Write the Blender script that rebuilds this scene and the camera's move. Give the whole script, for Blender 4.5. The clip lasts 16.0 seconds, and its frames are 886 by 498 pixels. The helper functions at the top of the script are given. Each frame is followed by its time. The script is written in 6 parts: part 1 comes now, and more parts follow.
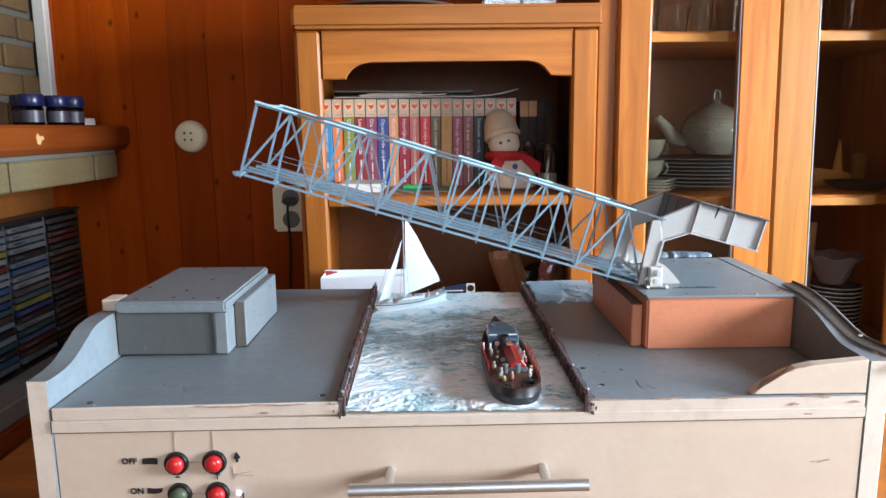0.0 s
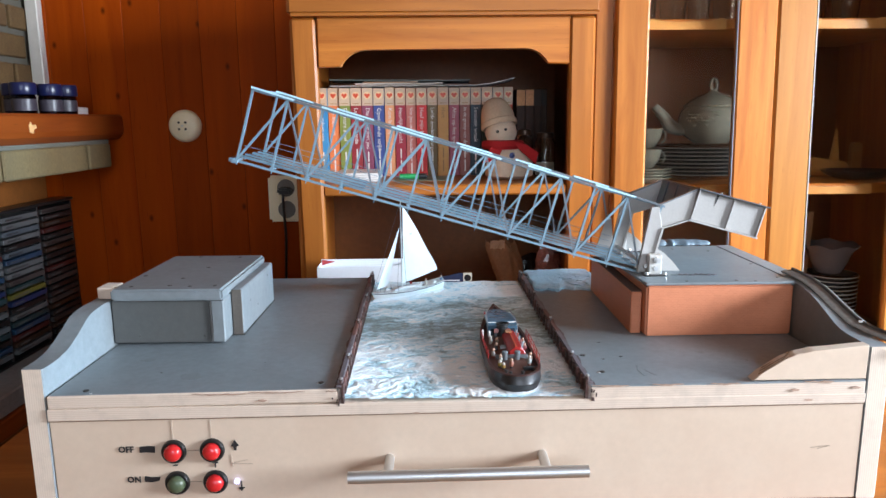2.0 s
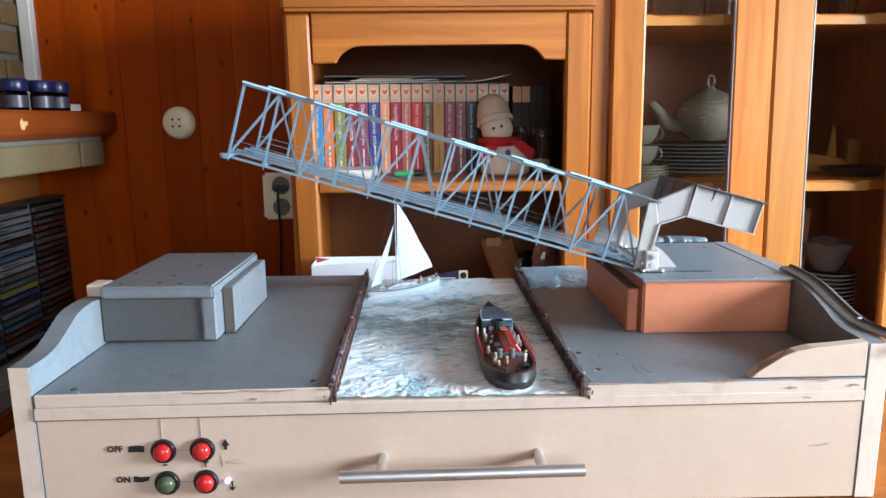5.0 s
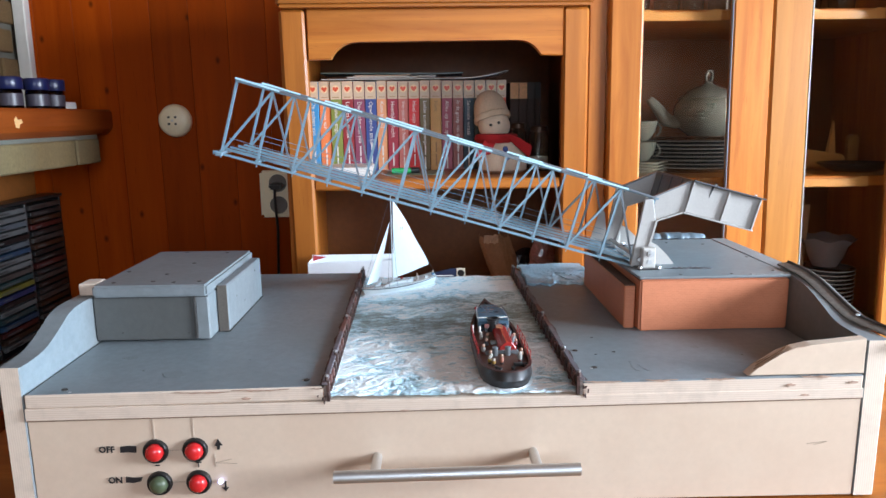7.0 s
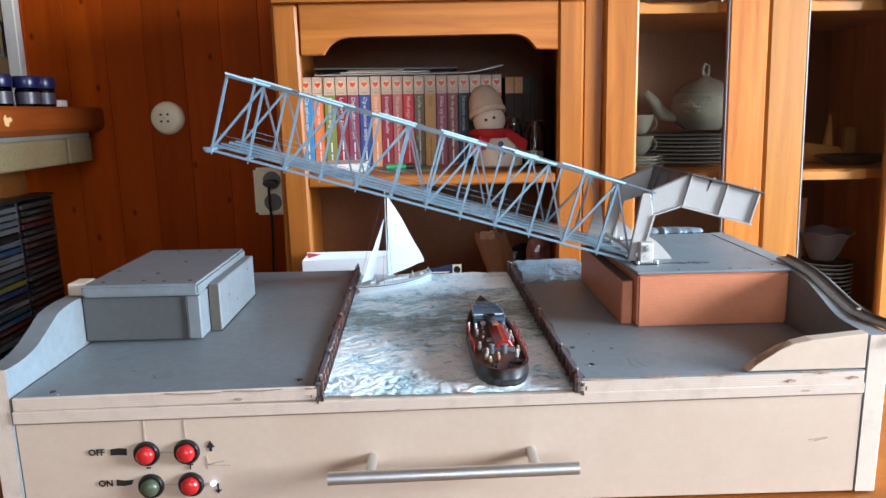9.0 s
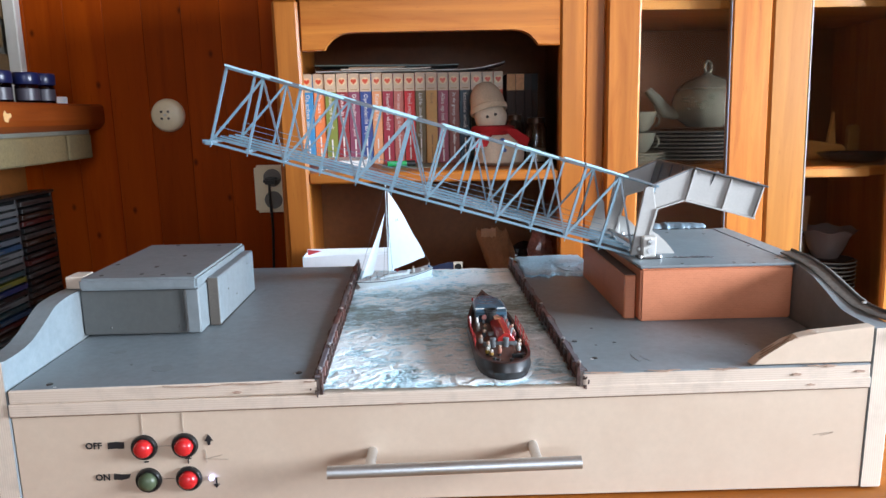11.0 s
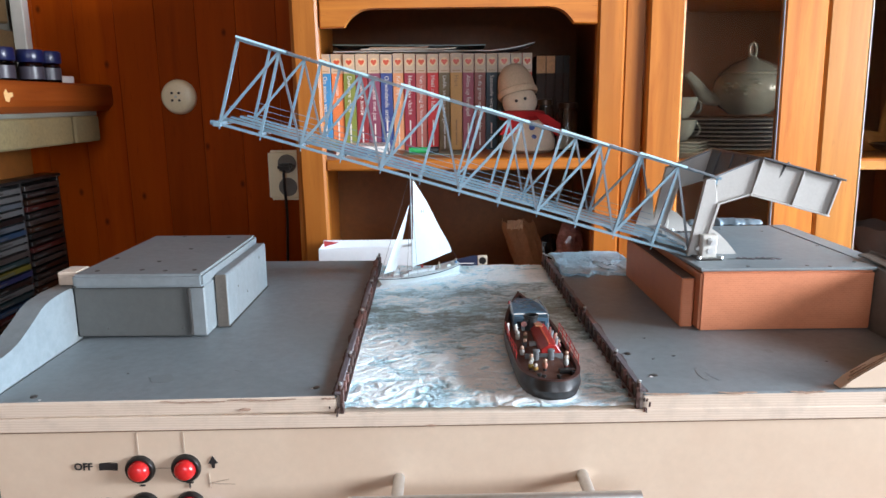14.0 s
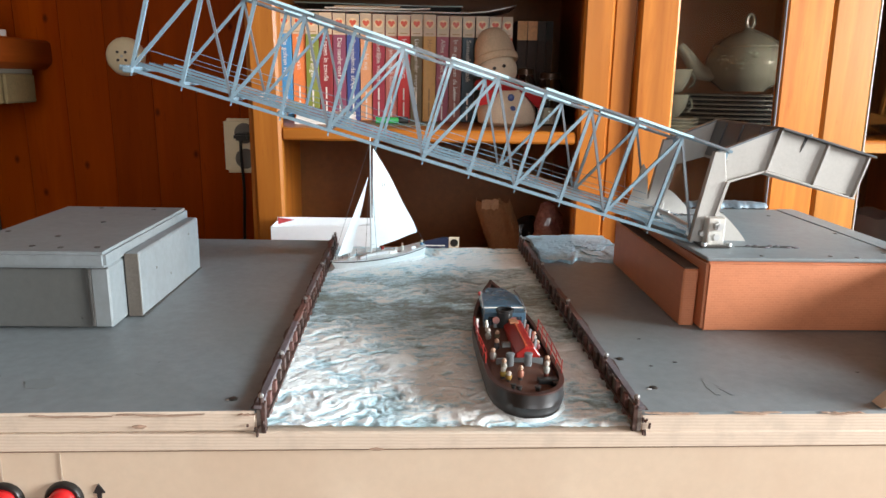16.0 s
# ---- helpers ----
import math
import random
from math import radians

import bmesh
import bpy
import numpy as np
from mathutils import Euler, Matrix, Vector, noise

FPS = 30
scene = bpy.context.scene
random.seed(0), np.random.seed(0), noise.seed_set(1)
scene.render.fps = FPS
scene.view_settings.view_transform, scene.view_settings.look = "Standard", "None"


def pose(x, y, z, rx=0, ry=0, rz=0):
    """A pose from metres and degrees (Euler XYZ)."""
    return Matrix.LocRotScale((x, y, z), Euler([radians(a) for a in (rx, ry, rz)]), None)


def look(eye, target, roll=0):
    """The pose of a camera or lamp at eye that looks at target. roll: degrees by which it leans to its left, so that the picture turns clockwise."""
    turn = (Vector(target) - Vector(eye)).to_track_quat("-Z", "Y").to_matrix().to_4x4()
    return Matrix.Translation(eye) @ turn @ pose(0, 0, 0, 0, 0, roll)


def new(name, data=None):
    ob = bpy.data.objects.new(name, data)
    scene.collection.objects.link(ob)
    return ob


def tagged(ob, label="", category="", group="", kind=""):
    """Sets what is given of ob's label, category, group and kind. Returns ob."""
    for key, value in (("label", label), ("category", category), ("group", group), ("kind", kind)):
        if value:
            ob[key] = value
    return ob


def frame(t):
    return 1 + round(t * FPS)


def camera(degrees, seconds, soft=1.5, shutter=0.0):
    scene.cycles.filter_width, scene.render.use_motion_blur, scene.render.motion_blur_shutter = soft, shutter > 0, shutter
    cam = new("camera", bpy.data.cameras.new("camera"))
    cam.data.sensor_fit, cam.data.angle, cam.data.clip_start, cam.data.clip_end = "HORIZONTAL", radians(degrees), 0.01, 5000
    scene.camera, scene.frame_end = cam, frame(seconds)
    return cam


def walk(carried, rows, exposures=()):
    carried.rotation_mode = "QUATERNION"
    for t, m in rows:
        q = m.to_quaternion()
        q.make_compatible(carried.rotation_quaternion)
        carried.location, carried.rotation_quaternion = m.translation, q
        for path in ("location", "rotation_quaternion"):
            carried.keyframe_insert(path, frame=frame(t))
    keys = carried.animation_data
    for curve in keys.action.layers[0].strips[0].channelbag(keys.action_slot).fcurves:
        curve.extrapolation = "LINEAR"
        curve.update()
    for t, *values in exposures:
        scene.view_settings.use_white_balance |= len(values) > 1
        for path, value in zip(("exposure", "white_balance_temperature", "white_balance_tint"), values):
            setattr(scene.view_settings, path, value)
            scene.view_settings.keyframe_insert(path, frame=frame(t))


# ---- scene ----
cam = camera(64.9, 16.0)
PATH = [
    (0, (0.046, -0.563, 1.13), (0.052, 1.407, 0.786), -0.5),
    (0.5, (0.047, -0.562, 1.133), (0.047, 1.408, 0.787), -0.6),
    (1, (0.047, -0.561, 1.127), (0.048, 1.407, 0.769), -0.8),
    (1.5, (0.044, -0.56, 1.124), (0.052, 1.406, 0.76), -0.7),
    (2, (0.042, -0.559, 1.124), (0.063, 1.407, 0.758), -0.5),
    (2.5, (0.045, -0.559, 1.127), (0.066, 1.408, 0.765), -0.5),
    (3, (0.046, -0.558, 1.126), (0.057, 1.408, 0.759), -0.8),
    (3.5, (0.043, -0.557, 1.122), (0.05, 1.407, 0.744), -1.0),
    (4, (0.044, -0.555, 1.121), (0.059, 1.411, 0.752), -0.8),
    (6.3, (0.047, -0.548, 1.119), (0.081, 1.417, 0.748), -0.5),
    (6.5, (0.049, -0.548, 1.119), (0.077, 1.417, 0.748), -0.5),
    (7, (0.05, -0.545, 1.119), (0.079, 1.419, 0.742), -0.7),
    (7.5, (0.044, -0.543, 1.114), (0.071, 1.418, 0.72), -0.8),
    (8, (0.046, -0.541, 1.113), (0.072, 1.419, 0.718), -1.0),
    (8.5, (0.049, -0.538, 1.113), (0.088, 1.422, 0.719), -0.8),
    (9, (0.052, -0.535, 1.117), (0.09, 1.426, 0.73), -1.1),
    (9.2, (0.05, -0.535, 1.114), (0.096, 1.426, 0.722), -0.9),
    (11.3, (0.052, -0.529, 1.108), (0.085, 1.433, 0.726), -1.0),
    (11.5, (0.048, -0.528, 1.108), (0.08, 1.432, 0.71), -0.8),
    (12, (0.044, -0.526, 1.104), (0.071, 1.433, 0.703), -0.8),
    (12.5, (0.045, -0.516, 1.105), (0.061, 1.444, 0.709), -1.0),
    (13, (0.037, -0.489, 1.103), (0.009, 1.469, 0.695), -0.6),
    (13.5, (0.02, -0.474, 1.098), (0.0, 1.478, 0.663), 0.3),
    (14, (0.034, -0.455, 1.102), (0.032, 1.501, 0.685), -0.5),
    (14.5, (0.048, -0.424, 1.091), (0.088, 1.521, 0.63), -1.3),
    (15, (0.051, -0.397, 1.089), (0.09, 1.552, 0.643), 0.3),
    (15.5, (0.051, -0.378, 1.088), (0.093, 1.571, 0.642), 0.4),
    (16, (0.047, -0.355, 1.079), (0.114, 1.589, 0.611), 1.1),
]
# the clip's white balance turns warmer towards its end
walk(cam, [(t, look(eye, target, roll)) for t, eye, target, roll in PATH],
     [(0, 0.08, 6500, 10), (9, 0.05, 6400, 10), (12, 0.04, 6500, 10), (14, 0.07, 6800, 11), (16, 0.07, 7700, 11)])

# ---- world ----
world = bpy.data.worlds.new("world")
scene.world = world
world.use_nodes = True
wn = world.node_tree.nodes
sky = wn.new("ShaderNodeTexSky")
sky.sky_type, sky.sun_disc = "NISHITA", False
sky.sun_elevation, sky.sun_rotation = radians(38), radians(120)
world.node_tree.links.new(sky.outputs[0], wn["Background"].inputs[0])
wn["Background"].inputs[1].default_value = 0.12


def lamp(name, kind, m, energy, colour, **kw):
    data = bpy.data.lights.new(name, kind)
    data.energy, data.color = energy, colour
    for k, v in kw.items():
        if k == "size":
            data.size = v
        elif k == "size_y":
            data.shape, data.size_y = "RECTANGLE", v
        elif k == "angle":
            data.angle = v
    ob = new(name, data)
    ob.matrix_world = m
    return ob


lamp("sun", "SUN", look((4, -2.2, 3.6), (0, 0, 0.6)), 2.0, (1.0, 0.9, 0.76), angle=radians(0.6))
# daylight that comes in by the two windows of the side wall and by the garden window behind the camera
lamp("side_window_light", "AREA", look((2.10, -0.60, 1.35), (0.1, 0.15, 0.95)), 138, (0.76, 0.86, 1.0), size=0.80, size_y=0.60)
lamp("rear_window_light", "AREA", look((2.10, 0.34, 1.46), (0.0, 0.33, 0.92)), 78, (0.44, 0.74, 1.0), size=0.50, size_y=0.60)
lamp("garden_window_light", "AREA", look((0.48, -2.56, 1.66), (0.25, 0.4, 1.0)), 30, (0.74, 0.84, 1.0), size=1.35, size_y=1.15)

# ---- materials ----


def shader(name):
    m = bpy.data.materials.new(name)
    m.use_nodes = True
    t = m.node_tree
    return m, t, t.nodes["Principled BSDF"]


def ramp(t, fac, stops):
    r = t.nodes.new("ShaderNodeValToRGB")
    while len(r.color_ramp.elements) < len(stops):
        r.color_ramp.elements.new(0.5)
    for e, (p, c) in zip(r.color_ramp.elements, stops):
        e.position, e.color = p, (*c, 1)
    t.links.new(fac, r.inputs[0])
    return r.outputs[0]


def coords(t, scale, rot=(0, 0, 0), shift=True):
    tc = t.nodes.new("ShaderNodeTexCoord")
    mp = t.nodes.new("ShaderNodeMapping")
    mp.inputs["Scale"].default_value = scale
    mp.inputs["Rotation"].default_value = rot
    t.links.new(tc.outputs["Object"], mp.inputs["Vector"])
    if shift:
        info = t.nodes.new("ShaderNodeObjectInfo")
        mul = t.nodes.new("ShaderNodeMath")
        mul.operation, mul.inputs[1].default_value = "MULTIPLY", 37.0
        t.links.new(info.outputs["Random"], mul.inputs[0])
        comb = t.nodes.new("ShaderNodeCombineXYZ")
        for k in range(3):
            t.links.new(mul.outputs[0], comb.inputs[k])
        t.links.new(comb.outputs[0], mp.inputs["Location"])
    return mp.outputs[0]


def noise_tex(t, vec, scale, detail=6, rough=0.55, dist=0.0):
    n = t.nodes.new("ShaderNodeTexNoise")
    n.inputs["Scale"].default_value, n.inputs["Detail"].default_value = scale, detail
    n.inputs["Roughness"].default_value, n.inputs["Distortion"].default_value = rough, dist
    t.links.new(vec, n.inputs["Vector"])
    return n.outputs["Fac"]


def mixc(t, fac, a, b, mode="MIX"):
    m = t.nodes.new("ShaderNodeMix")
    m.data_type, m.blend_type = "RGBA", mode
    for sock, v in ((m.inputs[0], fac), (m.inputs[6], a), (m.inputs[7], b)):
        if isinstance(v, (int, float)):
            sock.default_value = v
        elif isinstance(v, tuple):
            sock.default_value = (*v, 1)
        else:
            t.links.new(v, sock)
    return m.outputs[2]


def bump(t, bsdf, height, strength, dist=0.001):
    b = t.nodes.new("ShaderNodeBump")
    b.inputs["Strength"].default_value, b.inputs["Distance"].default_value = strength, dist
    t.links.new(height, b.inputs["Height"])
    t.links.new(b.outputs[0], bsdf.inputs["Normal"])


def painted(name, c, rough=0.5, vary=0.18, scale=30, metal=0.0, bumps=0.25, stain=None, coat=0.0):
    """Paint or plastic: broad stains, fine mottle, fine relief."""
    m, t, b = shader(name)
    v = coords(t, (1, 1, 1))
    fine = noise_tex(t, v, scale * 6, 8, 0.65)
    broad = noise_tex(t, v, scale * 0.35, 4, 0.6)
    lo, hi = tuple(x * (1 - vary) for x in c), tuple(min(1, x * (1 + vary)) for x in c)
    col = ramp(t, fine, [(0.3, lo), (0.7, hi)])
    st = stain or tuple(x * (1 - vary) for x in c)
    col = mixc(t, ramp(t, broad, [(0.45, (0, 0, 0)), (0.75, (0.7, 0.7, 0.7))]), col, st)
    t.links.new(col, b.inputs["Base Color"])
    rr = t.nodes.new("ShaderNodeMapRange")
    rr.inputs["To Min"].default_value, rr.inputs["To Max"].default_value = max(0.02, rough - 0.1), min(1, rough + 0.12)
    t.links.new(broad, rr.inputs[0])
    t.links.new(rr.outputs[0], b.inputs["Roughness"])
    b.inputs["Metallic"].default_value = metal
    b.inputs["Coat Weight"].default_value = coat
    if bumps:
        bump(t, b, fine, bumps, 0.0006)
    return m


def wood(name, dark, light, axis="z", rough=0.4, scale=1.0, coat=0.0, knots=None, vary=0.25):
    """Sawn wood, its grain along the axis given."""
    m, t, b = shader(name)
    k = {"x": (0.07, 1, 1), "y": (1, 0.07, 1), "z": (1, 1, 0.07)}[axis]
    v = coords(t, tuple(scale * s for s in k))
    grain = noise_tex(t, v, 60, 8, 0.6, 0.6)
    rings = noise_tex(t, v, 14, 3, 0.5, 1.2)
    pore = noise_tex(t, v, 420, 3, 0.7)
    col = ramp(t, grain, [(0.25, dark), (0.75, light)])
    col = mixc(t, ramp(t, rings, [(0.4, (0, 0, 0)), (0.62, (0.75, 0.75, 0.75))]), col, tuple((a + d) / 2 * (1 - vary) for a, d in zip(dark, light)))
    col = mixc(t, ramp(t, pore, [(0.62, (0, 0, 0)), (0.72, (0.45, 0.45, 0.45))]), col, tuple(a * 0.6 for a in dark))
    if knots:
        sp, cb = t.nodes.new("ShaderNodeSeparateXYZ"), t.nodes.new("ShaderNodeCombineXYZ")
        t.links.new(coords(t, (1, 1, 0.62)), sp.inputs[0])
        t.links.new(sp.outputs[0], cb.inputs[0])
        t.links.new(sp.outputs[2], cb.inputs[1])
        vo = t.nodes.new("ShaderNodeTexVoronoi")
        vo.voronoi_dimensions = "2D"
        vo.inputs["Scale"].default_value = knots
        t.links.new(cb.outputs[0], vo.inputs["Vector"])
        col = mixc(t, ramp(t, vo.outputs["Distance"], [(0.015, (0.8, 0.8, 0.8)), (0.055, (0, 0, 0))]), col, tuple(a * 0.22 for a in dark))
    info = t.nodes.new("ShaderNodeObjectInfo")
    hsv = t.nodes.new("ShaderNodeHueSaturation")
    mr = t.nodes.new("ShaderNodeMapRange")
    mr.inputs["To Min"].default_value, mr.inputs["To Max"].default_value = 0.82, 1.15
    t.links.new(info.outputs["Random"], mr.inputs[0])
    t.links.new(mr.outputs[0], hsv.inputs["Value"])
    t.links.new(col, hsv.inputs["Color"])
    t.links.new(hsv.outputs[0], b.inputs["Base Color"])
    b.inputs["Roughness"].default_value = rough
    b.inputs["Specular IOR Level"].default_value = 0.06 if knots else 0.2
    b.inputs["Coat Weight"].default_value = coat
    b.inputs["Coat Roughness"].default_value = 0.18
    bump(t, b, grain, 0.2, 0.0006)
    return m


def plies(name, axis, c, dark, pitch=0.0019):
    """The cut edge of plywood: thin layers, light and dark by turns, chipped here and there."""
    m, t, b = shader(name)
    v = coords(t, (1, 1, 1), shift=False)
    w = t.nodes.new("ShaderNodeTexWave")
    w.bands_direction = axis.upper()
    w.inputs["Scale"].default_value = 0.314 / pitch
    w.inputs["Distortion"].default_value, w.inputs["Detail"].default_value = 2.2, 4
    w.inputs["Detail Scale"].default_value = 0.6
    t.links.new(v, w.inputs["Vector"])
    blot = noise_tex(t, v, 55, 5, 0.6)
    col = ramp(t, w.outputs["Fac"], [(0.12, dark), (0.45, c)])
    col = mixc(t, ramp(t, blot, [(0.5, (0, 0, 0)), (0.72, (0.6, 0.6, 0.6))]), col, tuple(x * 0.72 for x in c))
    t.links.new(col, b.inputs["Base Color"])
    b.inputs["Roughness"].default_value = 0.7
    bump(t, b, w.outputs["Fac"], 0.15, 0.0005)
    return m


def glassy(name, tint=(1, 1, 1), rough=0.0):
    m, t, b = shader(name)
    b.inputs["Base Color"].default_value = (*tint, 1)
    b.inputs["Transmission Weight"].default_value = 1.0
    b.inputs["Roughness"].default_value, b.inputs["IOR"].default_value = rough, 1.45
    return m


def emits(name, c, power):
    m, t, b = shader(name)
    b.inputs["Base Color"].default_value = (*c, 1)
    b.inputs["Emission Color"].default_value, b.inputs["Emission Strength"].default_value = (*c, 1), power
    return m


M_GREY = painted("grey_paint", (0.190, 0.214, 0.224), 0.45, 0.12, 22, stain=(0.160, 0.172, 0.168))
# darker copy of the grey paint, with the abutment front's shade in it
M_GREY_SHADED = painted("shaded_grey_paint", (0.086, 0.087, 0.082), 0.45, 0.10, 26)
M_BOARD = painted("birch_board", (0.63, 0.495, 0.375), 0.5, 0.035, 24, bumps=0.1, stain=(0.55, 0.40, 0.29))
M_PLY_Z = plies("ply_edge_flat", "z", (0.66, 0.54, 0.435), (0.61, 0.480, 0.375))
M_PLY_X = plies("ply_edge_upright", "x", (0.70, 0.58, 0.465), (0.645, 0.52, 0.41))
M_HONEY = wood("honey_oak", (0.29, 0.074, 0.009), (0.52, 0.176, 0.028), "z", 0.42, 1.0, 0.06, vary=0.30)
M_HONEY_X = wood("honey_oak_level", (0.29, 0.074, 0.009), (0.52, 0.176, 0.028), "x", 0.42, 1.0, 0.06, vary=0.30)
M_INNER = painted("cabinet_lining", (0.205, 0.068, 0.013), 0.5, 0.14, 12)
M_PINE = wood("pine_panelling", (0.235, 0.029, 0.0012), (0.39, 0.061, 0.0018), "z", 0.5, 0.5, 0.0, knots=8.5, vary=0.22)
M_MANTEL = wood("mantel_wood", (0.19, 0.034, 0.005), (0.29, 0.064, 0.010), "y", 0.4, 0.8, 0.15, vary=0.10)
M_WHITE = painted("white_paint", (0.74, 0.72, 0.68), 0.45, 0.05, 8)
M_CREAM = painted("cream_plastic", (0.78, 0.67, 0.46), 0.35, 0.04, 30, bumps=0)
# boards of the unseen walls and ceiling, dark so they bounce little light
M_PLASTER = wood("dark_unseen_boards", (0.12, 0.055, 0.022), (0.19, 0.09, 0.038), "z", 0.5, 0.6)
M_FLOOR = wood("floor_boards", (0.14, 0.07, 0.03), (0.24, 0.13, 0.06), "y", 0.4, 0.7)
M_BLACK = painted("black_plastic", (0.012, 0.012, 0.012), 0.35, 0.2, 40)

# ---- building helpers ----


def place_of(ob):
    p = Vector((0, 0, 0))
    while ob:
        p += ob.location
        ob = ob.parent
    return p


def thing(name, at, label, category, group="", kind=""):
    ob = new(name)
    ob.location = at
    ob.empty_display_size = 0.02
    return tagged(ob, label, category, group, kind)


def finish(name, bm, material, smooth=False):
    bmesh.ops.recalc_face_normals(bm, faces=bm.faces)
    me = bpy.data.meshes.new(name)
    bm.to_mesh(me)
    bm.free()
    for mm in material if isinstance(material, (list, tuple)) else (material,):
        me.materials.append(mm)
    if smooth:
        me.shade_smooth()
        me.set_sharp_from_angle(angle=radians(38))
    return me


def part(name, bm, material, parent, label="", smooth=False):
    """One mesh, drawn in world places, under a thing or a part."""
    origin = place_of(parent)
    bmesh.ops.translate(bm, verts=bm.verts, vec=-origin)
    ob = new(name, finish(name, bm, material, smooth))
    ob.parent = parent
    return tagged(ob, label)


def solid(name, bm, material, label, category, kind="", group="", smooth=False):
    """A thing of one mesh, its origin at the middle of its base."""
    lo = Vector([min(v.co[k] for v in bm.verts) for k in range(3)])
    hi = Vector([max(v.co[k] for v in bm.verts) for k in range(3)])
    at = Vector(((lo.x + hi.x) / 2, (lo.y + hi.y) / 2, lo.z))
    bmesh.ops.translate(bm, verts=bm.verts, vec=-at)
    ob = new(name, finish(name, bm, material, smooth))
    ob.location = at
    return tagged(ob, label, category, group, kind)


def B():
    return bmesh.new()


def soften(bm, geom, w, seg=1):
    if w > 0:
        es = list({e for f in geom for e in f.edges})
        bmesh.ops.bevel(bm, geom=es, offset=w, segments=seg, affect="EDGES", clamp_overlap=True)


def box(x0, x1, y0, y1, z0, z1, r=0.0008, bm=None, seg=1):
    bm = bm or B()
    vs = [bm.verts.new((x, y, z)) for x in (x0, x1) for y in (y0, y1) for z in (z0, z1)]
    fs = [bm.faces.new([vs[i] for i in q]) for q in ((0, 1, 3, 2), (4, 6, 7, 5), (0, 4, 5, 1), (2, 3, 7, 6), (0, 2, 6, 4), (1, 5, 7, 3))]
    soften(bm, fs, r, seg)
    return bm


def prism(pts, axis, a0, a1, r=0.0006, bm=None):
    """An outline pushed along an axis from a0 to a1. The outline's pairs are the two other axes in xyz order."""
    bm = bm or B()
    at = {"x": lambda p, a: (a, p[0], p[1]), "y": lambda p, a: (p[0], a, p[1]), "z": lambda p, a: (p[0], p[1], a)}[axis]
    lo, hi = [bm.verts.new(at(p, a0)) for p in pts], [bm.verts.new(at(p, a1)) for p in pts]
    n = len(pts)
    fs = [bm.faces.new(lo), bm.faces.new(hi[::-1])]
    fs += [bm.faces.new((lo[i], lo[(i + 1) % n], hi[(i + 1) % n], hi[i])) for i in range(n)]
    if r:
        soften(bm, fs[:2], r)
    return bm


def hull8(corners, r=0.0006, bm=None):
    """A six-sided block from its eight corners: four below, four above, each round the same way."""
    bm = bm or B()
    v = [bm.verts.new(c) for c in corners]
    fs = [bm.faces.new([v[i] for i in q]) for q in ((0, 1, 2, 3), (7, 6, 5, 4), (0, 4, 5, 1), (1, 5, 6, 2), (2, 6, 7, 3), (3, 7, 4, 0))]
    soften(bm, fs, r)
    return bm


def rod(p, q, r, n=8, bm=None, r2=None):
    bm = bm or B()
    p, q = Vector(p), Vector(q)
    m = Matrix.Translation((p + q) / 2) @ (q - p).to_track_quat("Z", "Y").to_matrix().to_4x4()
    bmesh.ops.create_cone(bm, cap_ends=True, segments=n, radius1=r, radius2=r if r2 is None else r2, depth=(q - p).length, matrix=m)
    return bm


def bar(p, q, w, h, bm=None, up=(0, 1, 0)):
    """A rectangular bar from p to q: w wide along up, h across."""
    bm = bm or B()
    p, q, up = Vector(p), Vector(q), Vector(up)
    d = (q - p).normalized()
    a = (up - d * up.dot(d)).normalized() * w / 2
    c = d.cross(a).normalized() * h / 2
    hull8([p - a - c, p + a - c, p + a + c, p - a + c, q - a - c, q + a - c, q + a + c, q - a + c], 0, bm)
    return bm


def lathe(profile, at, n=24, bm=None, flat=1.0):
    """A turned shape: pairs of radius and height above at."""
    bm = bm or B()
    rings = []
    for r, z in profile:
        if r < 1e-5:
            rings.append([bm.verts.new((at[0], at[1], at[2] + z))])
        else:
            rings.append([bm.verts.new((at[0] + r * math.cos(2 * math.pi * i / n), at[1] + flat * r * math.sin(2 * math.pi * i / n), at[2] + z)) for i in range(n)])
    for a, b in zip(rings, rings[1:]):
        for i in range(n):
            j = (i + 1) % n
            if len(a) == 1 and len(b) == 1:
                continue
            if len(a) == 1:
                bm.faces.new((a[0], b[j], b[i]))
            elif len(b) == 1:
                bm.faces.new((a[i], a[j], b[0]))
            else:
                bm.faces.new((a[i], a[j], b[j], b[i]))
    return bm


def ball(c, r, bm=None, scale=(1, 1, 1), u=12, v=8):
    bm = bm or B()
    bmesh.ops.create_uvsphere(bm, u_segments=u, v_segments=v, radius=r, matrix=Matrix.Translation(c) @ Matrix.Diagonal((*scale, 1)))
    return bm


def tube(pts, r, n=8, bm=None):
    """A round cord along a line of points."""
    bm = bm or B()
    pts = [Vector(p) for p in pts]
    rings = []
    for i, p in enumerate(pts):
        d = (pts[min(i + 1, len(pts) - 1)] - pts[max(i - 1, 0)]).normalized()
        a = d.orthogonal().normalized() if not rings else (ref - d * ref.dot(d)).normalized()
        ref = a
        c = d.cross(a)
        rings.append([bm.verts.new(p + r * (math.cos(2 * math.pi * k / n) * a + math.sin(2 * math.pi * k / n) * c)) for k in range(n)])
    for a, b in zip(rings, rings[1:]):
        for k in range(n):
            bm.faces.new((a[k], a[(k + 1) % n], b[(k + 1) % n], b[k]))
    bm.faces.new(rings[0][::-1])
    bm.faces.new(rings[-1])
    return bm


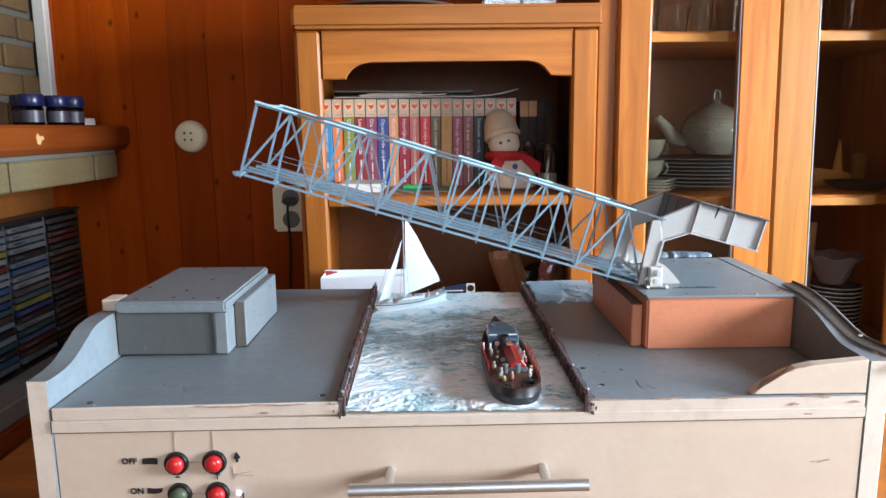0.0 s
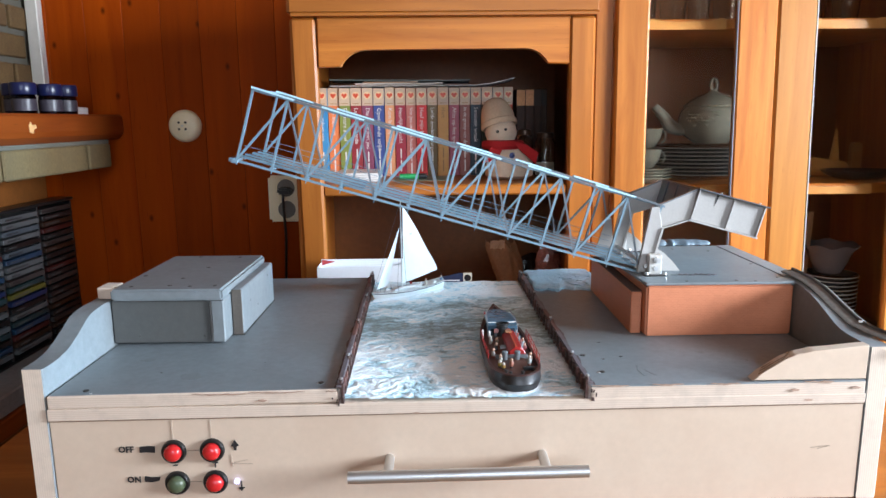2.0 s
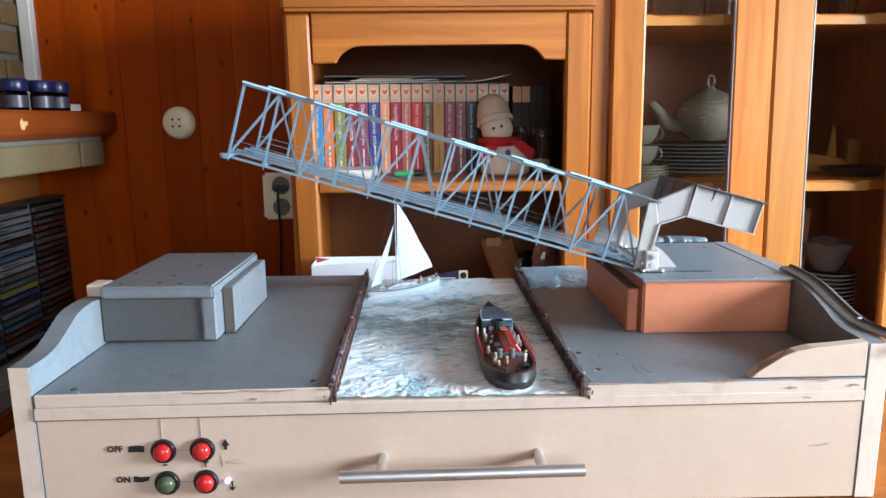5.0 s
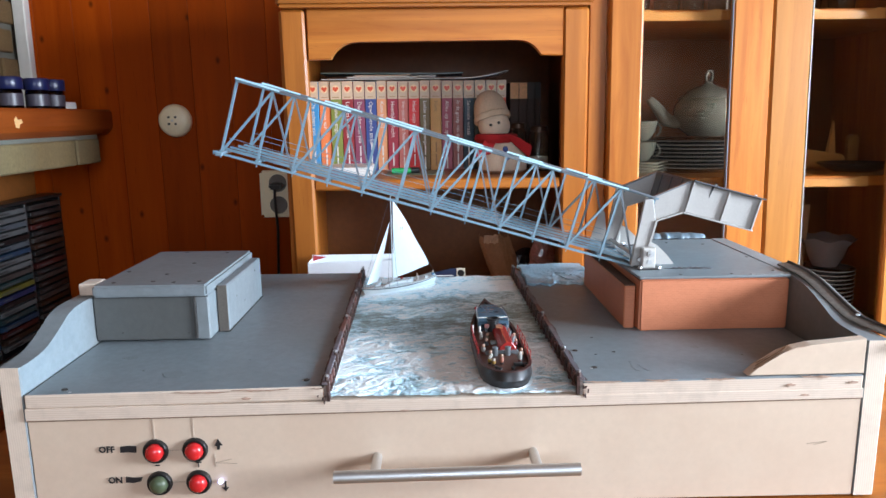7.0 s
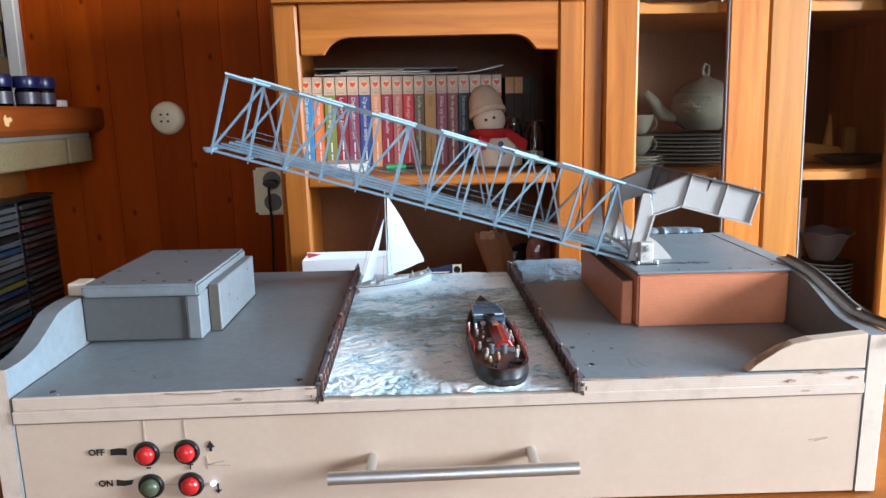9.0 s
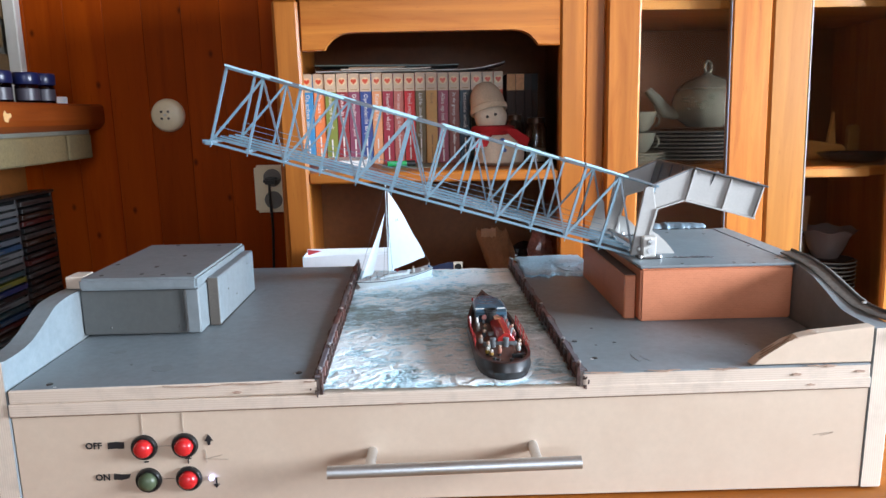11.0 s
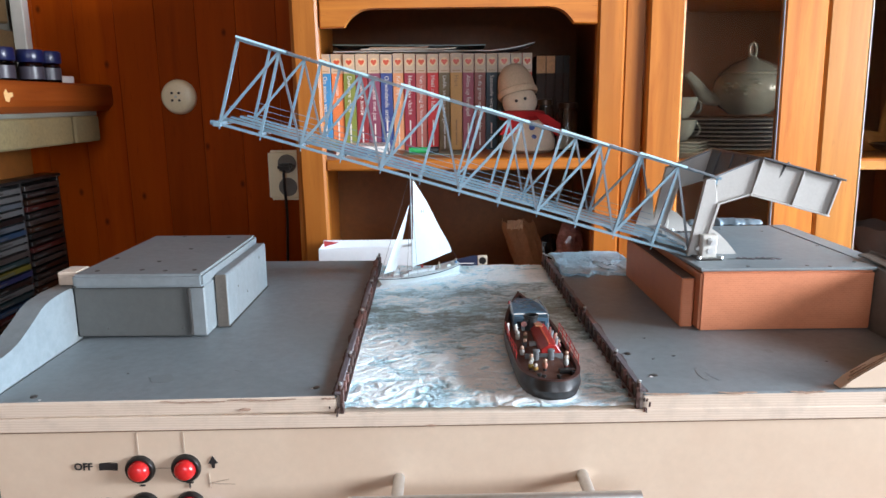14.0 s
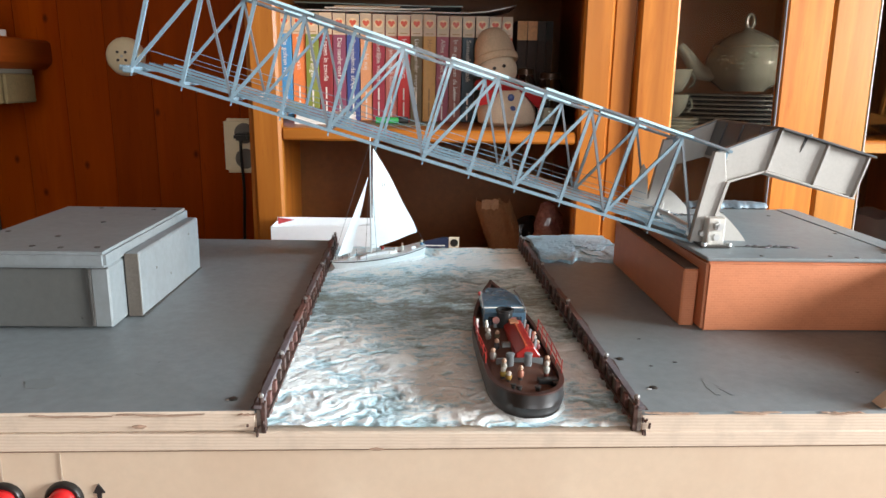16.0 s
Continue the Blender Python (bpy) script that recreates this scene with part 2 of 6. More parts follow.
def lettering(text, size, m, material, parent, name="lettering", depth=0.0002, align="CENTER", label="", bold=0.0):
    cu = bpy.data.curves.new(name, "FONT")
    cu.body, cu.size, cu.extrude, cu.align_x, cu.align_y = text, size, depth, align, "CENTER"
    cu.offset = bold
    cu.resolution_u = 2
    tmp = new("tmp_text", cu)
    me = bpy.data.meshes.new_from_object(tmp.evaluated_get(bpy.context.evaluated_depsgraph_get()))
    bpy.data.objects.remove(tmp)
    bpy.data.curves.remove(cu)
    me.transform(m)
    me.transform(Matrix.Translation(-place_of(parent)))
    me.materials.clear()
    me.materials.append(material)
    ob = new(name, me)
    ob.parent = parent
    return tagged(ob, label)


def structure(name, bm, material, label, category, smooth=False):
    return solid(name, bm, material, label, category, "structure", smooth=smooth)


# ---- the room ----
structure("floor", box(-1.4, 2.6, -2.8, 1.2, -0.05, 0.0, 0), M_FLOOR, "dark brown wooden floor of the living room", "floor")
structure("ceiling", box(-1.4, 2.6, -2.8, 1.2, 2.45, 2.5, 0), M_PLASTER, "unseen brown boarded ceiling of the living room", "ceiling")
# back wall: a dark ground behind upright pine boards
wall_back = structure("wall_back", box(-1.4, 2.6, 1.085, 1.2, 0.0, 2.45, 0), M_PINE, "reddish brown varnished pine panelling with knots", "wall")
x = -0.905
i = 0
while x < 2.05:
    w = 0.0845
    bm = box(x + 0.0004, x + w - 0.0003, 1.069, 1.087, 0.0, 2.45, 0.0009)
    part("plank", bm, M_PINE, wall_back)
    x += w
    i += 1
# unseen side wall with its window opening, towards the garden
bm = B()
for q in ((-2.6, -1.05, 0, 2.45), (-0.15, 0.06, 0, 2.45), (0.62, 1.085, 0, 2.45), (-1.05, -0.15, 0, 1.00), (-1.05, -0.15, 1.71, 2.45), (0.06, 0.62, 0, 1.12), (0.06, 0.62, 1.80, 2.45)):
    box(2.14, 2.34, q[0], q[1], q[2], q[3], 0, bm)
structure("wall_side", bm, M_PLASTER, "unseen brown boarded wall with two window openings", "wall")
# unseen wall behind the camera, coloured pale to bounce light onto the model
bm = B()
for q in ((-1.4, -0.21, 0, 2.45), (1.17, 2.6, 0, 2.45), (-0.21, 1.17, 0, 1.05), (-0.21, 1.17, 2.27, 2.45)):
    box(q[0], q[1], -2.8, -2.6, q[2], q[3], 0, bm)
structure("wall_front", bm, painted("pale_bounce_plaster", (0.50, 0.46, 0.40), 0.8, 0.06, 6), "unseen beige wall with a garden window, bouncing light", "wall")
structure("wall_left", box(-1.4, -1.2, -2.6, 1.085, 0.0, 2.45, 0), M_PLASTER, "unseen plain brown wall beside the fireplace", "wall")

# ---- the diorama box ----
# the support: a low sideboard top under the model
side = thing("sideboard", (0.06, 0.2, 0.0), "brown wooden sideboard under the model bridge box", "sideboard")
part("top", box(-0.42, 0.60, -0.03, 0.62, 0.765, 0.790, 0.003), M_HONEY_X, side)
part("body", box(-0.40, 0.58, -0.005, 0.60, 0.06, 0.765, 0.002), M_HONEY, side)
part("plinth", box(-0.38, 0.56, 0.02, 0.58, 0.0, 0.06, 0.002), M_HONEY_X, side)

M_SCREW = painted("screw_steel", (0.10, 0.095, 0.09), 0.35, 0.2, 80, metal=0.8)
M_STEEL = painted("brushed_steel", (0.62, 0.62, 0.61), 0.44, 0.06, 60, metal=1.0)
M_RED = painted("red_button", (0.55, 0.018, 0.02), 0.22, 0.06, 40, bumps=0, coat=0.5)
M_GREEN = painted("worn_green_button", (0.075, 0.10, 0.055), 0.3, 0.12, 60, bumps=0)
M_INK = painted("black_marker", (0.015, 0.013, 0.014), 0.6, 0.3, 60)
M_PENCIL = painted("pencil_grey", (0.40, 0.32, 0.25), 0.8, 0.1, 60)
M_SEAM = painted("dark_seam", (0.20, 0.12, 0.075), 0.8, 0.2, 60)

box_thing = thing("diorama_box", (0.06, 0.2, 0.79), "birch plywood box with grey deck, buttons and steel handle", "model box")
# front board, a little out of level like the real one
part("front_board", hull8([(-0.289, 0.002, 0.792), (0.4093, 0.002, 0.792), (0.4093, 0.014, 0.792), (-0.289, 0.014, 0.792),
                           (-0.289, 0.002, 0.8735), (0.4093, 0.002, 0.8810), (0.4093, 0.014, 0.8810), (-0.289, 0.014, 0.8735)]), M_BOARD, box_thing, "pale birch front board with pencil marks")
part("lip", hull8([(-0.2885, -0.001, 0.8745), (0.4085, -0.001, 0.8820), (0.4085, 0.42, 0.8820), (-0.2885, 0.42, 0.8745),
                   (-0.2885, -0.001, 0.8852), (0.4085, -0.001, 0.8908), (0.4085, 0.42, 0.8908), (-0.2885, 0.42, 0.8852)]), M_PLY_Z, box_thing, "plywood edge strip with worn layers")
part("deck_support", box(-0.288, 0.408, 0.014, 0.42, 0.792, 0.872, 0), M_BOARD, box_thing)


def deck(x0, x1, xb0, xb1, name):
    z0, z1 = 0.8870, 0.9002
    dl, dr = -0.0045 if x0 < -0.2 else 0, 0.0022 if x1 > 0.3 else 0
    bm = hull8([(x0, 0.000, z0 - 0.001 + dl * 0.3), (x1, 0.000, z0 + 0.001), (xb1, 0.425, z0), (xb0, 0.425, z0),
                (x0, 0.000, z1 + dl * 0.8), (x1, 0.000, z1 + dr), (xb1, 0.425, z1), (xb0, 0.425, z1)], 0.0012)
    for f in bm.faces:
        f.material_index = 0 if f.calc_center_median().z > 0.8985 and abs(f.normal.z) > 0.5 else 1
    return part(name, bm, [M_GREY, M_PLY_Z], box_thing, "grey painted deck board with scuffs")


deck(-0.2882, -0.042, -0.2882, -0.052, "deck_left")
deck(0.1725, 0.4082, 0.1655, 0.4082, "deck_right")


M_SPECK = painted("dark_speck", (0.03, 0.026, 0.024), 0.5, 0.3, 200)
M_CHIPPED = painted("white_chip", (0.62, 0.60, 0.58), 0.5, 0.1, 200)
for sx, sy, r, mat in ((0.1868, 0.0305, 0.0014, M_CHIPPED), (-0.2525, 0.0045, 0.0012, M_CHIPPED), (-0.0612, 0.0145, 0.0010, M_CHIPPED), (0.199, 0.066, 0.0012, M_SPECK), (0.217, 0.072, 0.0015, M_SPECK),
                       (0.206, 0.115, 0.0012, M_SPECK), (0.330, 0.055, 0.0010, M_SPECK), (-0.120, 0.070, 0.0011, M_SPECK), (-0.21, 0.05, 0.0009, M_SPECK)):
    zz = 0.9002 + (0.0021 * max(0, sx - 0.17) / 0.236 * (1 - sy / 0.425) if sx > 0 else -0.0036 * max(0, -0.042 - sx) / 0.246 * (1 - sy / 0.425))
    part("paint_speck", ball((sx, sy, zz + 0.0002), r, None, (1.2, 0.8, 0.22), 9, 5), mat, box_thing, "", True)
part("scuff", bar((0.2245, 0.046, 0.9006), (0.2345, 0.022, 0.9008), 0.0022, 0.0004), painted("scuff_grey", (0.19, 0.20, 0.21), 0.6, 0.3, 200), box_thing)


def smooth_line(ctrl, n=8):
    """A smooth curve through control points."""
    out = []
    for i in range(len(ctrl) - 1):
        p0, p1, p2, p3 = [Vector(ctrl[max(0, min(len(ctrl) - 1, i + k))]) for k in (-1, 0, 1, 2)]
        for k in range(n):
            u = k / n
            out.append(tuple(0.5 * ((2 * p1) + (p2 - p0) * u + (2 * p0 - 5 * p1 + 4 * p2 - p3) * u * u + (3 * p1 - p0 - 3 * p2 + p3) * u ** 3)))
    return out + [tuple(ctrl[-1])]


def side_panel(name, x0, x1, tops, label):
    top = smooth_line(tops)
    pts = [(0.0012, 0.792), (0.0012, top[0][1])] + [p for p in top if p[0] > 0.002] + [(top[-1][0], 0.792)]
    bm = prism(pts, "x", x0, x1, 0.001)
    bm.normal_update()
    for f in bm.faces:
        c, nn = f.calc_center_median(), f.normal
        inner = (c.x > (x0 + x1) / 2) if x1 < 0 else (c.x < (x0 + x1) / 2)
        if nn.y < -0.3 and c.y < 0.004:
            f.material_index = 1
        elif abs(nn.x) > 0.7:
            f.material_index = 0 if inner else 1
        elif abs(nn.y) > 0.7 and c.y < 0.003:
            f.material_index = 1
        else:
            f.material_index = 2
    return part(name, bm, [M_GREY, M_PLY_X, M_GREY], box_thing, label)


side_panel("side_panel", -0.3075, -0.2895, [(-0.006, 0.9205), (0.022, 0.9205), (0.045, 0.924), (0.068, 0.9335), (0.088, 0.9425), (0.112, 0.9455), (0.14, 0.9455), (0.303, 0.9455)], "curved plywood side panel, grey inside")
side_panel("side_panel", 0.4095, 0.4275, [(-0.006, 0.9315), (0.038, 0.9325), (0.056, 0.936), (0.078, 0.9445), (0.105, 0.9535), (0.14, 0.9575), (0.2, 0.9585), (0.336, 0.9585)], "curved plywood side panel, grey inside")
M_GRIME_PLY = painted("dark_ply_layer", (0.27, 0.17, 0.11), 0.8, 0.25, 120)
# raised corner wedge at the front of the right deck
part("corner_wedge", prism([(0.311, 0.9025), (0.318, 0.9085), (0.338, 0.9215), (0.347, 0.9255), (0.362, 0.9285), (0.4085, 0.9330), (0.4085, 0.9030)], "y", 0.001, 0.012, 0.0008), M_BOARD, box_thing, "slanting birch corner piece")
for k in range(3):
    part("ply_line", bar((0.3165 + 0.0025 * k, 0.0030 + 0.0032 * k, 0.9078 + 0.0016 * k), (0.3400 + 0.0035 * k, 0.0030 + 0.0032 * k, 0.9231 + 0.0013 * k), 0.0007, 0.0009), M_GRIME_PLY, box_thing)
# dark edging tape over the right panel
tape = thing("rubber_strip", (0.43, 0.1, 0.93), "dark grey rubber strip over the side panel", "rubber strip")
line = smooth_line([(0.420, 0.165, 0.9600), (0.4215, 0.135, 0.9585), (0.4225, 0.105, 0.9535), (0.4250, 0.078, 0.9440), (0.4290, 0.050, 0.9345), (0.437, 0.018, 0.9320), (0.449, -0.012, 0.9290)], 6)
bm = B()
rings = []
for k, p in enumerate(line):
    w_ = 0.0085 + 0.0008 * noise.noise(Vector((k * 0.5, 2, 1)))
    zz = p[2] + 0.0012 + 0.0007 * noise.noise(Vector((k * 0.6, 5, 1)))
    rings.append([bm.verts.new((p[0] + dx_, p[1], zz + dz_)) for dx_, dz_ in ((-w_, -0.0010), (w_, -0.0010), (w_, 0.0012), (0.002, 0.0018), (-w_ * 0.6, 0.0014), (-w_, 0.0004))])
for a, b in zip(rings, rings[1:]):
    for k in range(6):
        bm.faces.new((a[k], a[(k + 1) % 6], b[(k + 1) % 6], b[k]))
bm.faces.new(rings[0][::-1])
bm.faces.new(rings[-1])
strip = part("strip", bm, painted("grey_rubber", (0.150, 0.138, 0.122), 0.6, 0.3, 60), tape, "flat grey rubber band", True)
part("cord", tube([(p[0] + 0.0032, p[1], p[2] + 0.0036) for p in line], 0.0017, 8), painted("dark_rubber", (0.05, 0.045, 0.042), 0.5, 0.3, 60), strip, "dark cord along the band", True)
part("staple", box(0.4245, 0.4285, 0.0445, 0.0465, 0.9395, 0.9415, 0.0004), M_STEEL, tape, "small shiny staple")

# dark smudges rubbed into the paint
M_SMUDGE = painted("deck_smudge", (0.168, 0.186, 0.188), 0.45, 0.16, 150, stain=(0.188, 0.211, 0.22))
for sx, sy, rx_, ry_ in ((-0.178, 0.040, 0.012, 0.007), (-0.120, 0.052, 0.006, 0.003), (-0.090, 0.110, 0.008, 0.003), (0.226, 0.034, 0.003, 0.010), (0.300, 0.080, 0.007, 0.004), (-0.235, 0.085, 0.007, 0.004)):
    zz = 0.90045 + (0.0021 * max(0, sx - 0.17) / 0.236 * (1 - sy / 0.425) if sx > 0 else -0.0036 * max(0, -0.042 - sx) / 0.246 * (1 - sy / 0.425))
    rim = [(sx + rx_ * (1 + 0.5 * noise.noise(Vector((math.cos(a) * 1.7 + sx * 90, math.sin(a) * 1.7, 4)))) * math.cos(a), sy + ry_ * (1 + 0.5 * noise.noise(Vector((math.cos(a) * 1.7, math.sin(a) * 1.7, sy * 70)))) * math.sin(a)) for a in [2 * math.pi * k / 26 for k in range(26)]]
    part("smudge", prism(rim, "z", zz - 0.0006, zz, 0), M_SMUDGE, box_thing)

# screws in the deck
for sx, sy in ((-0.0585, 0.0155), (0.190, 0.033), (-0.256, 0.004), (0.182, 0.078)):
    bm = lathe([(0, -0.0006), (0.0026, -0.0006), (0.0026, 0.0002), (0.0017, 0.0007), (0, 0.0007)], (sx, sy, 0.9004), 12)
    part("screw", bm, M_SCREW, box_thing)

# handle
hz = 0.8368
hand = part("handle", rod((-0.0320, -0.030, hz - 0.0016), (0.1660, -0.030, hz + 0.0016), 0.0051, 20), M_STEEL, box_thing, "brushed steel bar handle", True)
for hx in (0.0005, 0.1325):
    part("handle_post", rod((hx, 0.002, hz + (hx - 0.066) * 0.014), (hx, -0.030, hz + (hx - 0.066) * 0.014), 0.0042, 16), M_STEEL, hand, "", True)

# push buttons
for bx_, bz_, cap in ((-0.185, 0.8450, M_RED), (-0.152, 0.8458, M_RED), (-0.184, 0.8160, M_GREEN), (-0.151, 0.8165, M_RED)):
    bm = lathe([(0, 0), (0.0106, 0), (0.0106, 0.0022), (0.0098, 0.0036), (0.0082, 0.0036), (0.0082, 0.0015), (0, 0.0015)], (0, 0, 0), 28)
    bmesh.ops.transform(bm, matrix=Matrix.Translation((bx_, 0.002, bz_)) @ Matrix.Rotation(radians(90), 4, "X"), verts=bm.verts)
    ring = part("push_button", bm, M_BLACK, box_thing, "round push button in a black ring", True)
    bm = lathe([(0, 0.0095), (0.003, 0.0093), (0.0056, 0.0082), (0.0072, 0.006), (0.0076, 0.003), (0.0076, 0.001)], (0, 0, 0), 24)
    bmesh.ops.transform(bm, matrix=Matrix.Translation((bx_, 0.002, bz_)) @ Matrix.Rotation(radians(90), 4, "X"), verts=bm.verts)
    part("cap", bm, cap, ring, "worn dark green cap" if cap is M_GREEN else "glossy red cap", True)
part("indicator_led", ball((-0.1325, 0.0005, 0.8168), 0.0021), emits("blue_white_led", (0.45, 0.52, 1.0), 6), box_thing, "small glowing blue-white light")

# marks on the front board
Y = 0.0012
flat = Matrix.Rotation(radians(90), 4, "X")
lettering("OFF", 0.0076, Matrix.Translation((-0.2258, Y, 0.8470)) @ flat, M_INK, box_thing, "lettering", bold=0.00022)
lettering("ON", 0.0076, Matrix.Translation((-0.2212, Y, 0.8190)) @ flat, M_INK, box_thing, "lettering", bold=0.00022)


def daub(pts, name="ink_mark", mat=M_INK):
    part(name, prism(pts, "y", 0.0010, 0.0022, 0), mat, box_thing)


daub([(-0.2145, 0.8443), (-0.2085, 0.8446), (-0.2015, 0.8441), (-0.2012, 0.8496), (-0.2075, 0.8502), (-0.2143, 0.8495)])
daub([(-0.2125, 0.8172), (-0.206, 0.8166), (-0.1998, 0.8180), (-0.1985, 0.8214), (-0.206, 0.8212), (-0.2120, 0.8222)])
daub([(-0.1335, 0.8455), (-0.1315, 0.8455), (-0.1312, 0.8490), (-0.1292, 0.8492), (-0.1328, 0.8548), (-0.1358, 0.8492), (-0.1338, 0.8488)])
daub([(-0.1296, 0.8165), (-0.1284, 0.8165), (-0.1284, 0.8105), (-0.1262, 0.8108), (-0.1290, 0.8072), (-0.1316, 0.8105), (-0.1296, 0.8105)])
for p, q in (((-0.185, 0.8735), (-0.185, 0.856)), ((-0.152, 0.8735), (-0.152, 0.857)), ((-0.174, 0.8455), (-0.163, 0.8456)), ((-0.173, 0.8165), (-0.162, 0.8165)),
             ((-0.1365, 0.8335), (-0.118, 0.8325)), ((-0.1355, 0.8335), (-0.122, 0.8365)), ((-0.1360, 0.8415), (-0.1352, 0.830)), ((0.366, 0.8405), (0.382, 0.8425)), ((0.372, 0.8395), (0.383, 0.8420))):
    bm = bar((p[0], 0.0014, p[1]), (q[0], 0.0014, q[1]), 0.0006, 0.00022)
    part("pencil_line", bm, M_PENCIL, box_thing)
for p, q in (((-0.1865, 0.8322), (-0.1828, 0.8322)), ((-0.1525, 0.8345), (-0.1478, 0.8342)), ((-0.1503, 0.8345), (-0.1503, 0.8300)), ((-0.2885, 0.8738), (0.4085, 0.8813))):
    part("ink_mark" if q[0] < 0 else "seam", bar((p[0], 0.0012, p[1]), (q[0], 0.0012, q[1]), 0.0016, 0.0007), M_INK if q[0] < 0 else M_SEAM, box_thing)

# worn paint and dark grime along the cut deck edge
M_GRIME = painted("brown_grime", (0.42, 0.28, 0.205), 0.7, 0.35, 120)
for gx0, gx1, zt in ((-0.165, -0.120, 0.8975), (-0.118, -0.070, 0.8985), (-0.052, -0.042, 0.8990), (0.174, 0.205, 0.9005), (0.225, 0.252, 0.9010), (0.275, 0.300, 0.9012), (0.355, 0.380, 0.9020)):
    n = 9
    top = [(gx0 + (gx1 - gx0) * i / n, zt + 0.0004 * random.uniform(-1, 1)) for i in range(n + 1)]
    low = [(p[0], p[1] - random.uniform(0.0003, 0.0013) * math.sin(math.pi * (i + 0.3) / (n + 0.6))) for i, p in enumerate(top)]
    part("grime_mark", prism(top + low[::-1], "y", -0.0014, 0.0004, 0), M_GRIME, box_thing)
for gx, gz in ((0.395, 0.8965), (0.3700, 0.9015), (-0.110, 0.8915), (0.343, 0.8950), (0.02, 0.8785), (0.355, 0.8860)):
    part("chip", prism([(gx, gz), (gx + 0.004, gz + 0.0007), (gx + 0.008, gz), (gx + 0.006, gz - 0.0013), (gx + 0.002, gz - 0.0010)], "y", -0.0016, 0.0004, 0), M_GRIME, box_thing)
# ---- water ----


def water_mat():
    m, t, b = shader("resin_water")
    v = coords(t, (1, 1.0, 1), shift=False)
    att = t.nodes.new("ShaderNodeTexCoord")
    sep = t.nodes.new("ShaderNodeSeparateXYZ")
    t.links.new(att.outputs["Object"], sep.inputs[0])
    mr = t.nodes.new("ShaderNodeMapRange")
    mr.inputs["From Min"].default_value, mr.inputs["From Max"].default_value = 0.0984, 0.1026
    t.links.new(sep.outputs[2], mr.inputs[0])
    v2 = coords(t, (0.42, 1.0, 1), shift=False)
    fine = noise_tex(t, v2, 120, 9, 0.72, 0.2)
    broad = noise_tex(t, v2, 26, 4, 0.6, 0.2)
    fibre = noise_tex(t, coords(t, (0.30, 1.0, 1), (0, 0, 0.35), shift=False), 230, 8, 0.72, 0.25)
    add = t.nodes.new("ShaderNodeMath")
    add.operation = "MULTIPLY_ADD"
    add.inputs[1].default_value = 0.95
    t.links.new(mixc(t, 0.5, fine, fibre), add.inputs[0])
    lift = t.nodes.new("ShaderNodeMath")
    lift.operation, lift.inputs[1].default_value = "MULTIPLY", 0.55
    t.links.new(mr.outputs[0], lift.inputs[0])
    t.links.new(lift.outputs[0], add.inputs[2])
    add2 = t.nodes.new("ShaderNodeMath")
    add2.operation = "MULTIPLY_ADD"
    add2.inputs[1].default_value = 0.30
    t.links.new(broad, add2.inputs[0])
    t.links.new(add.outputs[0], add2.inputs[2])
    half = t.nodes.new("ShaderNodeMath")
    half.operation, half.inputs[1].default_value = "MULTIPLY", 0.5
    t.links.new(add2.outputs[0], half.inputs[0])
    # milky blue foam, and an olive-brown patch in the middle of the canal
    foam = ramp(t, half.outputs[0], [(0.345, (0.26, 0.345, 0.335)), (0.395, (0.375, 0.575, 0.635)), (0.435, (0.63, 0.88, 0.97)), (0.475, (0.95, 1.0, 1.0))])
    olive_ramp = ramp(t, half.outputs[0], [(0.35, (0.235, 0.235, 0.165)), (0.41, (0.41, 0.435, 0.345)), (0.46, (0.62, 0.71, 0.66)), (0.51, (0.92, 0.98, 0.98))])
    pool = t.nodes.new("ShaderNodeTexGradient")
    pool.gradient_type = "SPHERICAL"
    pm = t.nodes.new("ShaderNodeMapping")
    pm.inputs["Location"].default_value = (-1.05, -0.15, -0.6)
    pm.inputs["Scale"].default_value = (6.5, 3.9, 6.0)
    t.links.new(att.outputs["Object"], pm.inputs["Vector"])
    t.links.new(pm.outputs[0], pool.inputs[0])
    wob = t.nodes.new("ShaderNodeMath")
    wob.operation = "MULTIPLY_ADD"
    wob.inputs[1].default_value = 0.55
    t.links.new(broad, wob.inputs[0])
    t.links.new(pool.outputs["Fac"], wob.inputs[2])
    col = mixc(t, ramp(t, wob.outputs[0], [(0.30, (0, 0, 0)), (1.05, (1, 1, 1))]), foam, olive_ramp)
    t.links.new(col, b.inputs["Base Color"])
    b.inputs["Roughness"].default_value = 0.46
    b.inputs["Coat Weight"].default_value = 0.2
    b.inputs["Coat Roughness"].default_value = 0.2
    bump(t, b, fibre, 0.9, 0.0018)
    return m


M_WATER = water_mat()


